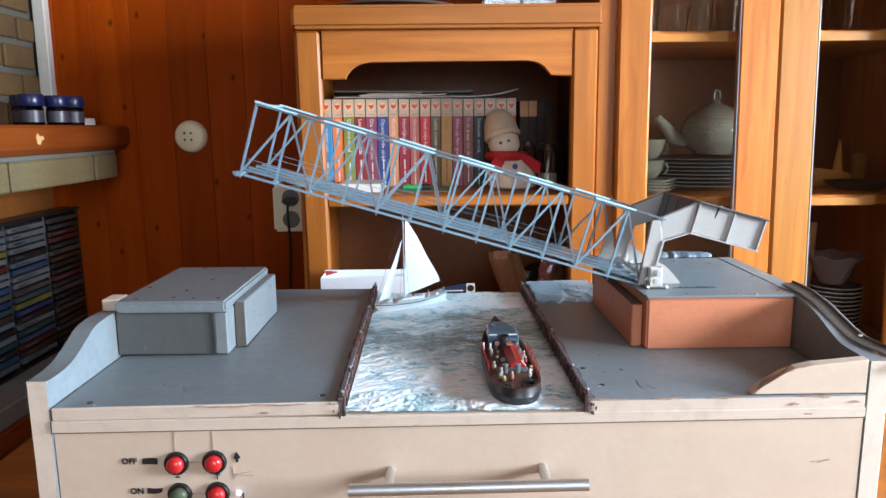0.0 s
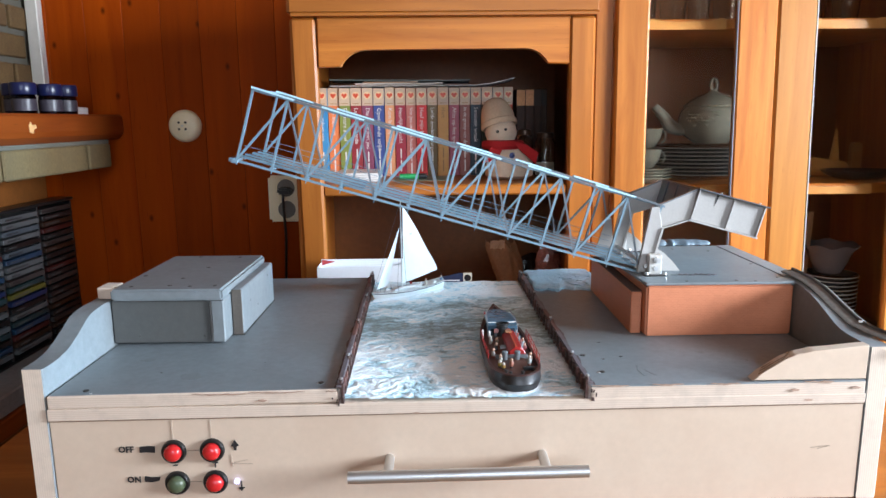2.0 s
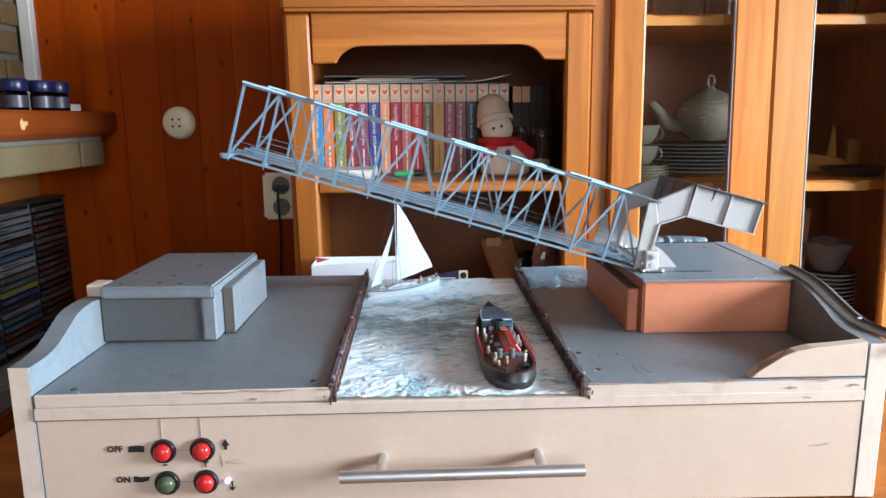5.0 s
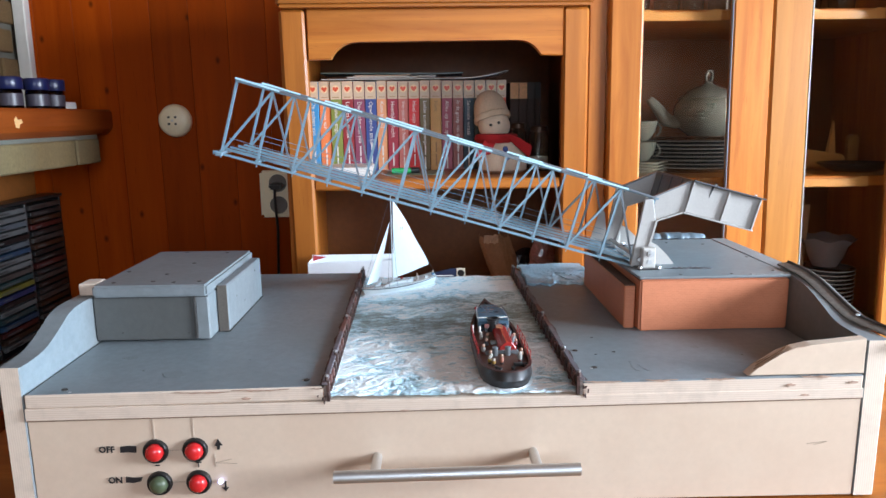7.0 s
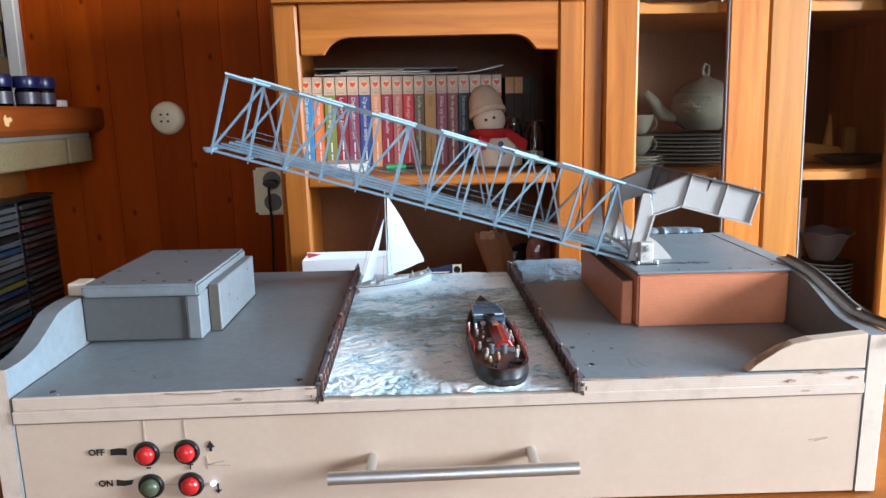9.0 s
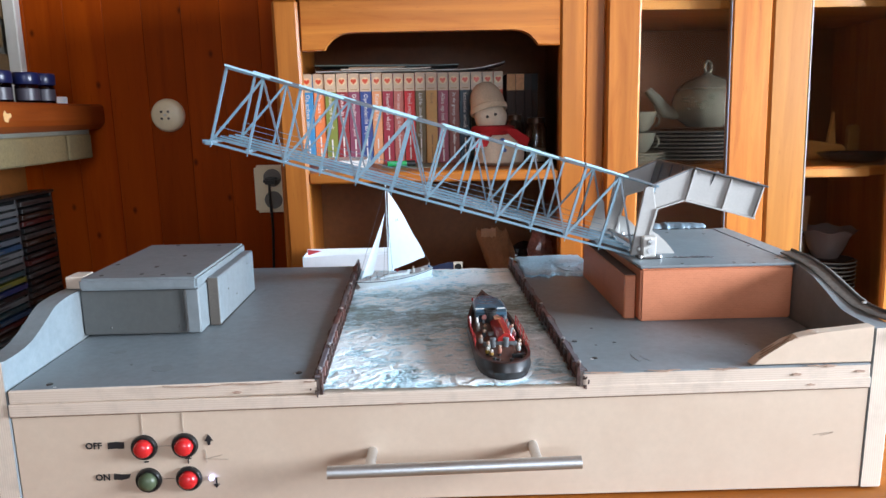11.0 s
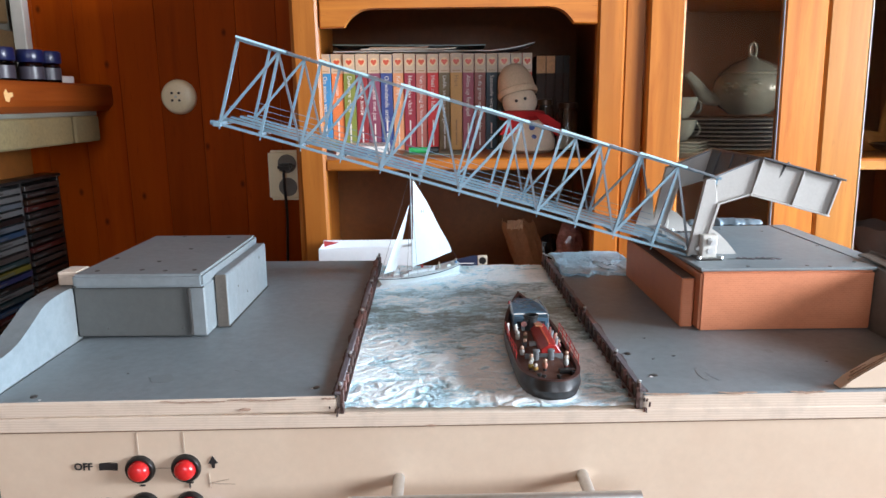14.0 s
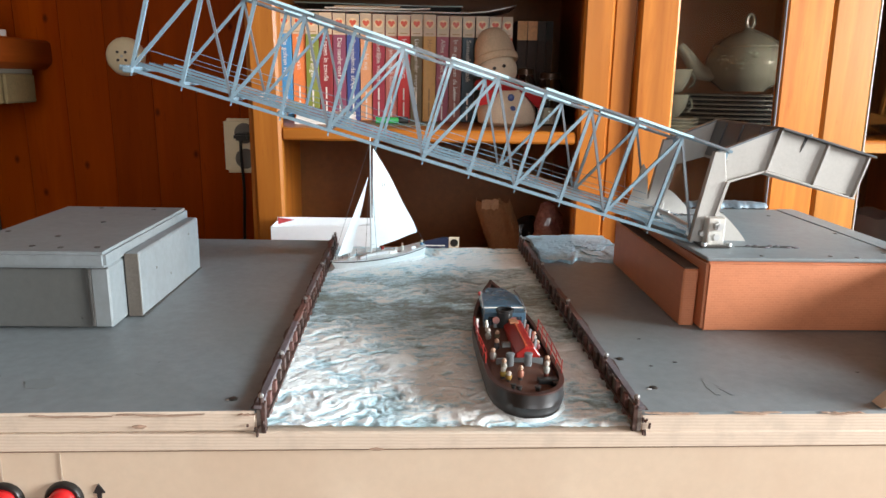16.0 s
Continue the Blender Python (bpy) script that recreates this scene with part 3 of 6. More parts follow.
def rough_sheet(x0, x1, y0, y1, z, nx, ny, amp, shape=None):
    bm = B()
    g = []
    for j in range(ny + 1):
        row = []
        for i in range(nx + 1):
            u, w = i / nx, j / ny
            xx, yy = x0 + (x1 - x0) * u, y0 + (y1 - y0) * w
            if shape:
                xx, yy, dz = shape(xx, yy, u, w)
            else:
                dz = 0
            p = Vector((xx * 26 + yy * 9, yy * 62 - xx * 6, 3.1))
            p += Vector((0.7, 1.1, 0)) * noise.noise(Vector((xx * 34, yy * 34, 7.0))) + Vector((0.25, 0.35, 0)) * noise.noise(Vector((xx * 110, yy * 120, 2.0)))
            h = 0.40 * noise.fractal(p * 0.8, 0.8, 2.1, 3)
            h += 0.50 * max(0.0, 0.5 - abs(noise.noise(p * 1.25))) ** 1.5 + 0.42 * (0.5 - abs(noise.noise(p * 2.9))) + 0.30 * (0.5 - abs(noise.noise(Vector((p.x * 7.5, p.y * 6, 1))))) + 0.12 * noise.noise(Vector((p.x * 19, p.y * 13, 5)))
            row.append(bm.verts.new((xx, yy, z + dz + amp * h)))
        g.append(row)
    for j in range(ny):
        for i in range(nx):
            bm.faces.new((g[j][i], g[j][i + 1], g[j + 1][i + 1], g[j + 1][i]))
    return bm


def canal(xx, yy, u, w):
    return (-0.0415 - 0.010 * w) + (0.1720 - 0.006 * w + 0.0415 + 0.010 * w) * u, yy, 0.0006 * math.sin(9 * w)


bm = rough_sheet(0, 1, 0.002, 0.435, 0.8895, 210, 380, 0.0030, canal)
part("water", bm, M_WATER, box_thing, "rippled resin water, brown with white foam", True)
part("water_bed", hull8([(-0.041, 0.0005, 0.884), (0.172, 0.0005, 0.885), (0.166, 0.434, 0.885), (-0.051, 0.434, 0.884), (-0.041, 0.0005, 0.8878), (0.172, 0.0005, 0.8888), (0.166, 0.434, 0.8885), (-0.051, 0.434, 0.8885)], 0), M_PLY_Z, box_thing)


def spill(xx, yy, u, w):
    edge = 0.020 * noise.noise(Vector((u * 5, w * 5, 8))) * 2
    y = 0.340 + edge * (1 - w) - 0.012 * u + (0.448 - 0.340) * w
    return xx + 0.004 * noise.noise(Vector((w * 6, 2, u * 6))), y, 0.0022 * math.sin(math.pi * min(1, w * 1.1)) - (0.003 if w == 0 or u in (0, 1) else 0) + 0.004 * w * u


M_SPILL = painted("blue_grey_water_paint", (0.30, 0.45, 0.53), 0.4, 0.3, 60, stain=(0.52, 0.68, 0.76), coat=0.1)
bm = rough_sheet(0.172, 0.262, 0, 1, 0.9025, 70, 70, 0.0026, spill)
part("water_edge", bm, M_SPILL, box_thing, "blue-grey painted water running over the deck", True)

# ---- sheet piling along the canal ----
M_PILE = painted("dark_brown_pile", (0.055, 0.030, 0.024), 0.55, 0.5, 120, stain=(0.13, 0.055, 0.045))
M_PILE_GREY = painted("weathered_pile_cap", (0.125, 0.105, 0.115), 0.5, 0.35, 120, stain=(0.07, 0.045, 0.04))
M_PILE_PALE = painted("pale_pile_plank", (0.19, 0.155, 0.135), 0.6, 0.35, 120, stain=(0.08, 0.055, 0.045))
M_PILE_RED = painted("reddish_pile", (0.150, 0.066, 0.054), 0.55, 0.4, 120, stain=(0.08, 0.04, 0.035))
M_SILVER = painted("dull_silver", (0.42, 0.41, 0.40), 0.35, 0.2, 200, metal=0.8)


def piling(name, xf, xb, inward):
    t = thing(name, (xf, 0.2, 0.886), "dark brown model sheet piling with weathered plank cap", "sheet piling", "canal piling")
    def xat(y, off=0.0):
        return xf + (xb - xf) * y / 0.425 + inward * off

    def run(o0, o1, y0, y1, z0, z1, r=0.0003):
        lo, hi = min(o0, o1), max(o0, o1)
        if inward < 0:
            lo, hi = hi, lo
        ring = [(xat(y0, lo), y0), (xat(y0, hi), y0), (xat(y1, hi), y1), (xat(y1, lo), y1)]
        return hull8([(p[0], p[1], z0) for p in ring] + [(p[0], p[1], z1) for p in ring], r)

    part("sheet", run(-0.0004, 0.0020, 0.0, 0.425, 0.886, 0.9010), M_PILE_PALE, t, "pale grey-brown planks between the posts")
    rag = [(xat(y, -0.0040 - 0.0032 * noise.noise(Vector((y * 45, xf * 50, 3))) - 0.0016 * noise.noise(Vector((y * 170, xf * 50, 8)))), y) for y in [0.0035 + 0.4215 * q / 90 for q in range(91)]]
    part("stained_edge", prism(rag + [(xat(y, -0.0004), y) for y in (0.425, 0.2, 0.0035)], "z", 0.8995, 0.9009, 0), M_PILE, t, "dark brown ragged stain along the deck edge")
    # cap planks, butted end to end
    y = -0.0010
    k = 0
    while y < 0.42:
        y1 = min(0.425, y + random.uniform(0.060, 0.090))
        z = 0.9022 + random.uniform(-0.0003, 0.0003)
        part("cap_plank", run(-0.0016, 0.0026, y, y1 - 0.0006, z, z + 0.0022), M_PILE_GREY if k % 3 != 2 else M_PILE_RED, t)
        y, k = y1, k + 1
    n = 27
    for k in range(n):
        y = 0.0030 + k * (0.418 / (n - 1)) + random.uniform(-0.0012, 0.0012)
        tall = k in (0, n - 1) or k % 7 == 4
        h = 0.9015 + random.uniform(0, 0.0038) if not tall else 0.9085 + random.uniform(-0.001, 0.001)
        w = random.uniform(0.0018, 0.0025)
        lean = random.uniform(-0.0005, 0.0005)
        bm = hull8([(xat(y) + inward * o, y + d, 0.8870) for o, d in ((0.002, -w), (0.0046, -w), (0.0046, w), (0.002, w))[::1]] +
                   [(xat(y) + inward * o, y + d + lean, min(h, 0.9050)) for o, d in ((0.002, -w), (0.0046, -w), (0.0046, w), (0.002, w))], 0.0003)
        part("post", bm, M_PILE_RED if k % 5 in (1, 2) else M_PILE, t)
        if tall:
            xx = xat(y, 0.0022)
            bol = part("bollard", rod((xx, y, 0.9040), (xx + lean, y, h), 0.0014, 8), M_PILE, t)
            part("bollard_cap", lathe([(0.0016, 0), (0.0018, 0.0010), (0.0010, 0.0019), (0, 0.0021)], (xx + lean, y, h - 0.0006), 8), M_SILVER, bol, "dull silvery cap")
    part("waling", run(0.0046, 0.0060, 0.002, 0.424, 0.8952, 0.8968), M_PILE, t)
    # splinters hanging at the sawn front end
    for j in range(7):
        o = random.uniform(-0.006, 0.0045)
        z = random.uniform(0.889, 0.899)
        part("splinter", rod((xat(0, o), -0.0010 + random.uniform(-0.0008, 0.0008), z), (xat(0, o) + random.uniform(-0.001, 0.001), -0.0012, z - random.uniform(0.001, 0.004)), 0.0007, 5), M_PILE, t)
    return t


piling("sheet_piling", -0.0415, -0.0515, 1)
piling("sheet_piling", 0.1725, 0.1655, -1)

# ---- abutment houses ----
gb = thing("grey_abutment", (-0.228, 0.215, 0.9), "grey painted wooden abutment box with screwed lid", "abutment")
# the body's shaded front is put into its darker paint
part("body", box(-0.2885, -0.188, 0.131, 0.30, 0.9005, 0.9462, 0.0008), M_GREY_SHADED, gb)
part("corner_board", box(-0.1875, -0.1745, 0.1305, 0.30, 0.9005, 0.9462, 0.0012), M_GREY, gb, "grey corner board with cracked joint")
part("joint_filler", prism([(-0.1895, 0.902), (-0.1868, 0.902), (-0.1862, 0.915), (-0.1872, 0.930), (-0.1866, 0.9455), (-0.1892, 0.9455), (-0.1898, 0.925)], "y", 0.1296, 0.1325, 0.0004), painted("dark_filler", (0.06, 0.055, 0.05), 0.8, 0.3, 90), gb, "rough dark filler in the joint")
part("lid", box(-0.2860, -0.1735, 0.1245, 0.304, 0.9462, 0.9582, 0.0022, seg=2), M_GREY, gb, "thick grey lid with screw heads")
part("side_strip", box(-0.1735, -0.1630, 0.157, 0.298, 0.9005, 0.9500, 0.0012), M_GREY, gb)
part("strip_edge", box(-0.1732, -0.1634, 0.1556, 0.1569, 0.9010, 0.9495, 0), painted("raw_brown_edge", (0.105, 0.088, 0.072), 0.8, 0.2, 120, bumps=0.6), gb, "raw brown plywood edge")
part("lid_end", box(-0.3040, -0.2866, 0.136, 0.160, 0.9460, 0.9580, 0.001), M_PLY_Z, gb, "unpainted plywood end of the lid")
for sx, sy in ((-0.270, 0.139), (-0.230, 0.175), (-0.21, 0.138), (-0.185, 0.14), (-0.20, 0.29), (-0.25, 0.295), (-0.276, 0.19), (-0.232, 0.142), (-0.22, 0.23)):
    part("screw", lathe([(0, 0), (0.0023, 0), (0.0020, 0.0006), (0, 0.0006)], (sx, sy, 0.9580), 10), M_SPECK, gb)
M_GAP = painted("dark_joint", (0.035, 0.033, 0.030), 0.9, 0.3, 120)
part("lid_joint", box(-0.2855, -0.1748, 0.1290, 0.1312, 0.9449, 0.9463, 0), M_GAP, gb, "dark joint under the lid")
part("floor_joint", box(-0.1734, -0.1622, 0.1560, 0.2985, 0.9003, 0.9013, 0), M_GAP, gb, "dark joint along the deck")
crack = [(-0.1885 + 0.0007 * random.uniform(-1, 1), 0.9030 + 0.0042 * k) for k in range(11)]
part("crack", prism([(q[0] - 0.0006, q[1]) for q in crack] + [(q[0] + 0.0007, q[1]) for q in crack[::-1]], "y", 0.1288, 0.1300, 0), M_GAP, gb, "dark crack in the corner joint")
for sx, sz in ((-0.262, 0.908), (-0.196, 0.908)):
    part("screw", ball((sx, 0.131, sz), 0.0011, None, (1, 0.5, 1), 8, 6), M_SCREW, gb)
for sy, sz in ((0.19, 0.93), (0.22, 0.917), (0.27, 0.94)):
    part("screw", ball((-0.163, sy, sz), 0.0012, None, (0.4, 1, 1), 8, 6), M_SCREW, gb)


def orange_mat():
    m, t, b = shader("orange_brick_paper")
    v = coords(t, (1, 1, 1), (radians(90), 0, 0), shift=False)
    br = t.nodes.new("ShaderNodeTexBrick")
    br.inputs["Scale"].default_value = 1.0
    br.inputs["Brick Width"].default_value, br.inputs["Row Height"].default_value, br.inputs["Mortar Size"].default_value = 0.0044, 0.0018, 0.00022
    br.inputs["Color1"].default_value, br.inputs["Color2"].default_value = (0.60, 0.205, 0.095, 1), (0.56, 0.188, 0.085, 1)
    br.inputs["Mortar"].default_value = (0.615, 0.222, 0.108, 1)
    t.links.new(v, br.inputs["Vector"])
    n = noise_tex(t, coords(t, (1, 1, 1), shift=False), 40, 5, 0.6)
    col = mixc(t, ramp(t, n, [(0.45, (0, 0, 0)), (0.75, (0.35, 0.35, 0.35))]), br.outputs["Color"], (0.38, 0.12, 0.05))
    t.links.new(col, b.inputs["Base Color"])
    b.inputs["Roughness"].default_value = 0.5
    bump(t, b, br.outputs["Fac"], 0.12, 0.0003)
    return m


M_ORANGE = orange_mat()
ob_ = thing("orange_abutment", (0.335, 0.22, 0.9), "abutment box in orange brick paper with grey top", "abutment")
part("body", box(0.2575, 0.4090, 0.1310, 0.335, 0.9005, 0.9550, 0.0022, seg=2), M_ORANGE, ob_, "orange brick-patterned paper covering")
part("side_strip", box(0.2455, 0.2570, 0.1435, 0.332, 0.9005, 0.9455, 0.0012), M_ORANGE, ob_)
part("strip_top", box(0.2458, 0.2567, 0.1440, 0.3315, 0.9457, 0.9465, 0), painted("strip_top_brown", (0.10, 0.055, 0.035), 0.7, 0.2, 90), ob_, "dark brown top of the strip")
part("top_plate", hull8([(0.2565, 0.1300, 0.9552), (0.4092, 0.1300, 0.9552), (0.4092, 0.336, 0.9552), (0.2455, 0.336, 0.9552),
                         (0.2565, 0.1300, 0.9580), (0.4092, 0.1300, 0.9580), (0.4092, 0.336, 0.9580), (0.2455, 0.336, 0.9580)], 0.0006), M_GREY, ob_, "grey top plate with slots and screws")
for sx, sy in ((0.300, 0.137), (0.352, 0.138), (0.400, 0.15), (0.385, 0.30), (0.404, 0.22), (0.345, 0.315), (0.37, 0.134)):
    part("screw", lathe([(0, 0), (0.0018, 0), (0.0015, 0.0005), (0, 0.0005)], (sx, sy, 0.9580), 10), M_SCREW, ob_)
M_HOLE = painted("raw_slot", (0.03, 0.026, 0.022), 0.9, 0.4, 90)
for x0, x1, y0 in ((0.292, 0.343, 0.1655), (0.276, 0.328, 0.2985)):
    pts = [(x0, y0), (x0 + 0.02, y0 - 0.0022), (x1 - 0.006, y0 - 0.0028), (x1, y0), (x1 - 0.007, y0 + 0.0035), (x0 + 0.022, y0 + 0.0028)]
    part("slot", prism(pts, "z", 0.9579, 0.9584, 0), M_HOLE, ob_, "rough dark slot cut in the plate")
    for k in range(7):
        px = x0 + 0.012 + k * (x1 - x0 - 0.016) / 6
        part("splinter", ball((px, y0 + random.choice((-0.003, 0.003)), 0.9585), 0.0014, None, (1.8, 0.7, 0.5), 7, 5), M_PILE_GREY, ob_)
# crumpled blue-grey scenery at the rear of the top plate
bm = B()
rings = []
for i in range(41):
    u = i / 40
    c = Vector((0.318 + 0.086 * u, 0.346 + 0.003 * noise.noise(Vector((u * 7, 0, 0))), 0.9590))
    r = (0.0035 + 0.0035 * math.sin(math.pi * u) ** 0.5) * (1 + 0.3 * noise.noise(Vector((u * 14, 4, 0))))
    rings.append([bm.verts.new(c + Vector((0, 1.5 * r * math.cos(q), max(-0.0008, 0.9 * r * math.sin(q))) ) + Vector((0, 0.001, 0.0012)) * noise.noise(Vector((u * 60, q * 3, 2)))) for q in [2 * math.pi * w / 14 for w in range(14)]])
for p, q in zip(rings, rings[1:]):
    for w in range(14):
        bm.faces.new((p[w], p[(w + 1) % 14], q[(w + 1) % 14], q[w]))
bm.faces.new(rings[0][::-1])
bm.faces.new(rings[-1])
solid("scenery_roll", bm, painted("blue_grey_scenery", (0.10, 0.135, 0.16), 0.5, 0.4, 90, stain=(0.22, 0.26, 0.28)), "crumpled blue-grey scenery strip on the abutment", "scenery", smooth=True)

# ---- bascule bridge ----
M_SPAN = painted("pale_blue_grey_plastic", (0.185, 0.285, 0.345), 0.22, 0.10, 60, coat=0.6)
M_SPAN_DK = painted("mid_grey_plastic", (0.14, 0.16, 0.18), 0.36, 0.08, 60, coat=0.2)
# light blue stands for the sky reflected on the plate tops
M_PLATE = painted("sky_sheen_cover_plate", (0.50, 0.77, 0.89), 0.25, 0.06, 60, coat=0.3)
M_TOPDK = painted("dark_slate_plastic", (0.085, 0.09, 0.098), 0.3, 0.1, 60, coat=0.2)
M_ARM = painted("light_grey_plastic", (0.40, 0.385, 0.36), 0.42, 0.05, 60)
CA, SA = math.cos(radians(9.4)), math.sin(radians(9.4))
YN, YF = 0.180, 0.296


def uv(u, v, y):
    return (-0.177 + u * CA + v * SA, y, 1.031 - u * SA + v * CA)


UPV = uv(0, 1, 0)
UPV = Vector(UPV) - Vector(uv(0, 0, 0))
bridge = thing("bascule_bridge", (0.2685, 0.24, 0.9665), "pale blue-grey model bascule bridge, half raised", "model bridge")
P, N, H = 0.0372, 12, 0.0755
for y, out in ((YN, -1), (YF, 1)):
    truss = part("truss", bar(uv(0, 0, y), uv(N * P, 0, y), 0.0040, 0.0022, None, (0, 1, 0)), M_SPAN, bridge, "slender lattice side truss")
    part("top_chord", bar(uv(0.001, H, y), uv(N * P + 0.004, H, y), 0.0045, 0.0022, None, (0, 1, 0)), M_SPAN, truss)
    for k in range(N + 1):
        w = 0.0030 if k in (0, N) else 0.0026
        part("post", bar(uv(k * P + 0.0006, 0, y), uv(k * P + 0.0006, H, y), w, 0.0024, None, (0, 1, 0)), M_SPAN, truss)
    for k in range(N):
        a, b = (uv(k * P, 0.001, y), uv((k + 1) * P, H - 0.001, y)) if k % 2 == 0 else (uv(k * P, H - 0.001, y), uv((k + 1) * P, 0.001, y))
        part("diagonal", bar(a, b, 0.0020 if k % 2 == 0 else 0.0016, 0.0024 if k % 2 == 0 else 0.0019, None, (0, 1, 0)), M_SPAN if k % 2 == 0 else M_SPAN_DK, truss)
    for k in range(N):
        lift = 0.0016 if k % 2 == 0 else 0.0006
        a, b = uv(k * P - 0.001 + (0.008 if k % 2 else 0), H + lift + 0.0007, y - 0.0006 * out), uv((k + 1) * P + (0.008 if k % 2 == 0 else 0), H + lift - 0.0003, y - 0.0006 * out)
        # every other plate has the sky's reflection in its colour
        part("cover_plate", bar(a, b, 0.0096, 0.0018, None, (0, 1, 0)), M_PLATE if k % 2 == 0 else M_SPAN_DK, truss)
    for k in range(0, N + 1, 1):
        part("pin", rod(uv(k * P + 0.001, -0.0042, y + out * 0.001), uv(k * P + 0.001, 0, y + out * 0.001), 0.0006, 6), M_SPAN, truss)
    for hgt in (0.0135, 0.0195) if y == YF else (0.0165,):
        part("hand_rail", rod(uv(0.002, hgt, y - out * 0.010), uv(N * P - 0.01, hgt, y - out * 0.010), 0.00028, 5), M_SPAN, truss)
for k in range(N + 1):
    part("cross_beam", bar(uv(k * P, 0.0015, YN), uv(k * P, 0.0015, YF), 0.0042, 0.0026, None, tuple(Vector(uv(1, 0, 0)) - Vector(uv(0, 0, 0)))), M_SPAN, bridge)
for yy in (0.198, 0.222, 0.254, 0.278):
    part("stringer", bar(uv(-0.002, 0.0040, yy), uv(N * P, 0.0040, yy), 0.0095 if yy in (0.222, 0.254) else 0.0060, 0.0030, None, (0, 1, 0)), M_SPAN, bridge)
part("end_beam", bar(uv(-0.004, 0.0, YN - 0.004), uv(-0.004, 0.0, YF + 0.004), 0.0060, 0.0038, None, (1, 0, 0)), M_SPAN, bridge)
part("end_portal", bar(uv(0.001, H + 0.0005, YN), uv(0.001, H + 0.0005, YF), 0.0045, 0.0020, None, (1, 0, 0)), M_SPAN, bridge)
for y in (YN - 0.004, YF + 0.004):
    part("latch", box(uv(-0.0045, 0, 0)[0], uv(0.003, 0, 0)[0], y - 0.0018, y + 0.0018, 1.0285, 1.0325, 0.0006), M_SPAN, bridge)
# tail: legs, arms and counterweight
for y, s in ((YN, -1), (YF, 1)):
    leg = part("leg", prism([(0.2615, 0.9590), (0.2735, 0.9590), (0.2800, 1.0085), (0.2740, 1.0305), (0.2665, 1.0305)], "y", y - 0.004, y + 0.004, 0.0008), M_ARM, bridge, "grey leg with rolled flanges")
    for q in (((0.2615, 0.9585), (0.2660, 1.0300)), ((0.2738, 0.9585), (0.2802, 1.0090))):
        part("flange", bar((q[0][0], y - 0.0042, q[0][1]), (q[1][0], y - 0.0042, q[1][1]), 0.0035, 0.0022, None, (0, 1, 0)), M_ARM, leg)
    arm = part("arm", prism([(0.2690, 1.0300), (0.3115, 1.0535), (0.3095, 1.0215), (0.2795, 1.0085)], "y", y - 0.0012, y + 0.0012, 0.0004), M_ARM, bridge, "light grey side plate of the tail arm")
    part("arm_edge", bar((0.2795, y - 0.0014 * -s, 1.0085), (0.3095, y - 0.0014 * -s, 1.0215), 0.0050, 0.0016, None, (0, 1, 0)), M_ARM, arm)
    part("arm_edge", bar((0.2690, y, 1.0306), (0.3115, y, 1.0541), 0.0050, 0.0014, None, (0, 1, 0)), M_SPAN_DK, arm)
    part("bolt", rod((0.2775, y - 0.0035, 1.0235), (0.2775, y + 0.0035, 1.0235), 0.0021, 12), M_ARM, arm)
    if s > 0:
        part("gusset", prism([(0.2420, 0.9640), (0.2600, 0.9590), (0.2620, 0.9680), (0.2550, 1.0000), (0.2500, 1.0060)], "y", y - s * 0.006 - 0.0006, y - s * 0.006 + 0.0006, 0), M_ARM, leg, "triangular grey gusset plate")
    part("rack_plate", prism(smooth_line([(0.2760, 0.9590), (0.2700, 0.9840), (0.2860, 0.9830), (0.3020, 0.9720), (0.3150, 0.9590)], 5), "y", y + 0.009 - 0.0008, y + 0.009 + 0.0008, 0), M_ARM, leg, "curved grey pivot plate")
cw = part("counterweight", box(0, 0.0755, YN - 0.0008, YF + 0.0008, 0, 0.0330, 0.0006), M_ARM, bridge, "light grey counterweight box with ribs")
tilt = Matrix.Translation((0.3085, 0, 1.0212)) @ Matrix.Rotation(radians(8.6), 4, "Y")
base_p = place_of(bridge)
cw.data.transform(Matrix.Translation(-base_p) @ tilt @ Matrix.Translation(base_p))


def cwpart(name, bm, mat, label=""):
    bmesh.ops.transform(bm, matrix=tilt, verts=bm.verts)
    part(name, bm, mat, cw, label)


cwpart("top_flange", box(-0.001, 0.0785, YN - 0.006, YF + 0.006, 0.0330, 0.0348, 0.0004), M_TOPDK, "darker grey overhanging top plate")
cwpart("bottom_flange", box(-0.001, 0.0765, YN - 0.0045, YF + 0.0045, -0.0016, 0.0, 0.0004), M_ARM)
for xr in (0.0006, 0.0400, 0.0745):
    cwpart("rib", box(xr - 0.0008, xr + 0.0008, YN - 0.0042, YN - 0.0008, 0.0, 0.0330, 0.0002), M_ARM)
    cwpart("rib", box(xr - 0.0008, xr + 0.0008, YF + 0.0008, YF + 0.0042, 0.0, 0.0330, 0.0002), M_ARM)
cwpart("front_plate", box(-0.0014, -0.0004, YN + 0.0016, YF - 0.0016, 0.0005, 0.0328, 0), M_TOPDK, "dark front plate")
for yr in (0.205, 0.238, 0.271):
    cwpart("front_rib", box(-0.0028, -0.0004, yr - 0.0008, yr + 0.0008, 0.001, 0.0325, 0.0002), M_TOPDK)
cwpart("drip_stain", prism([(0.0205, 0.0328), (0.0232, 0.0328), (0.0222, 0.025), (0.0214, 0.021), (0.0209, 0.026)], "y", YN - 0.0013, YN - 0.0008, 0), M_INK, "dark glue mark")
for xr in (0.024, 0.068):
    cwpart("knob", ball((xr, YN - 0.002, 0.0356), 0.0014, None, (1, 1, 0.6), 8, 6), M_ARM)
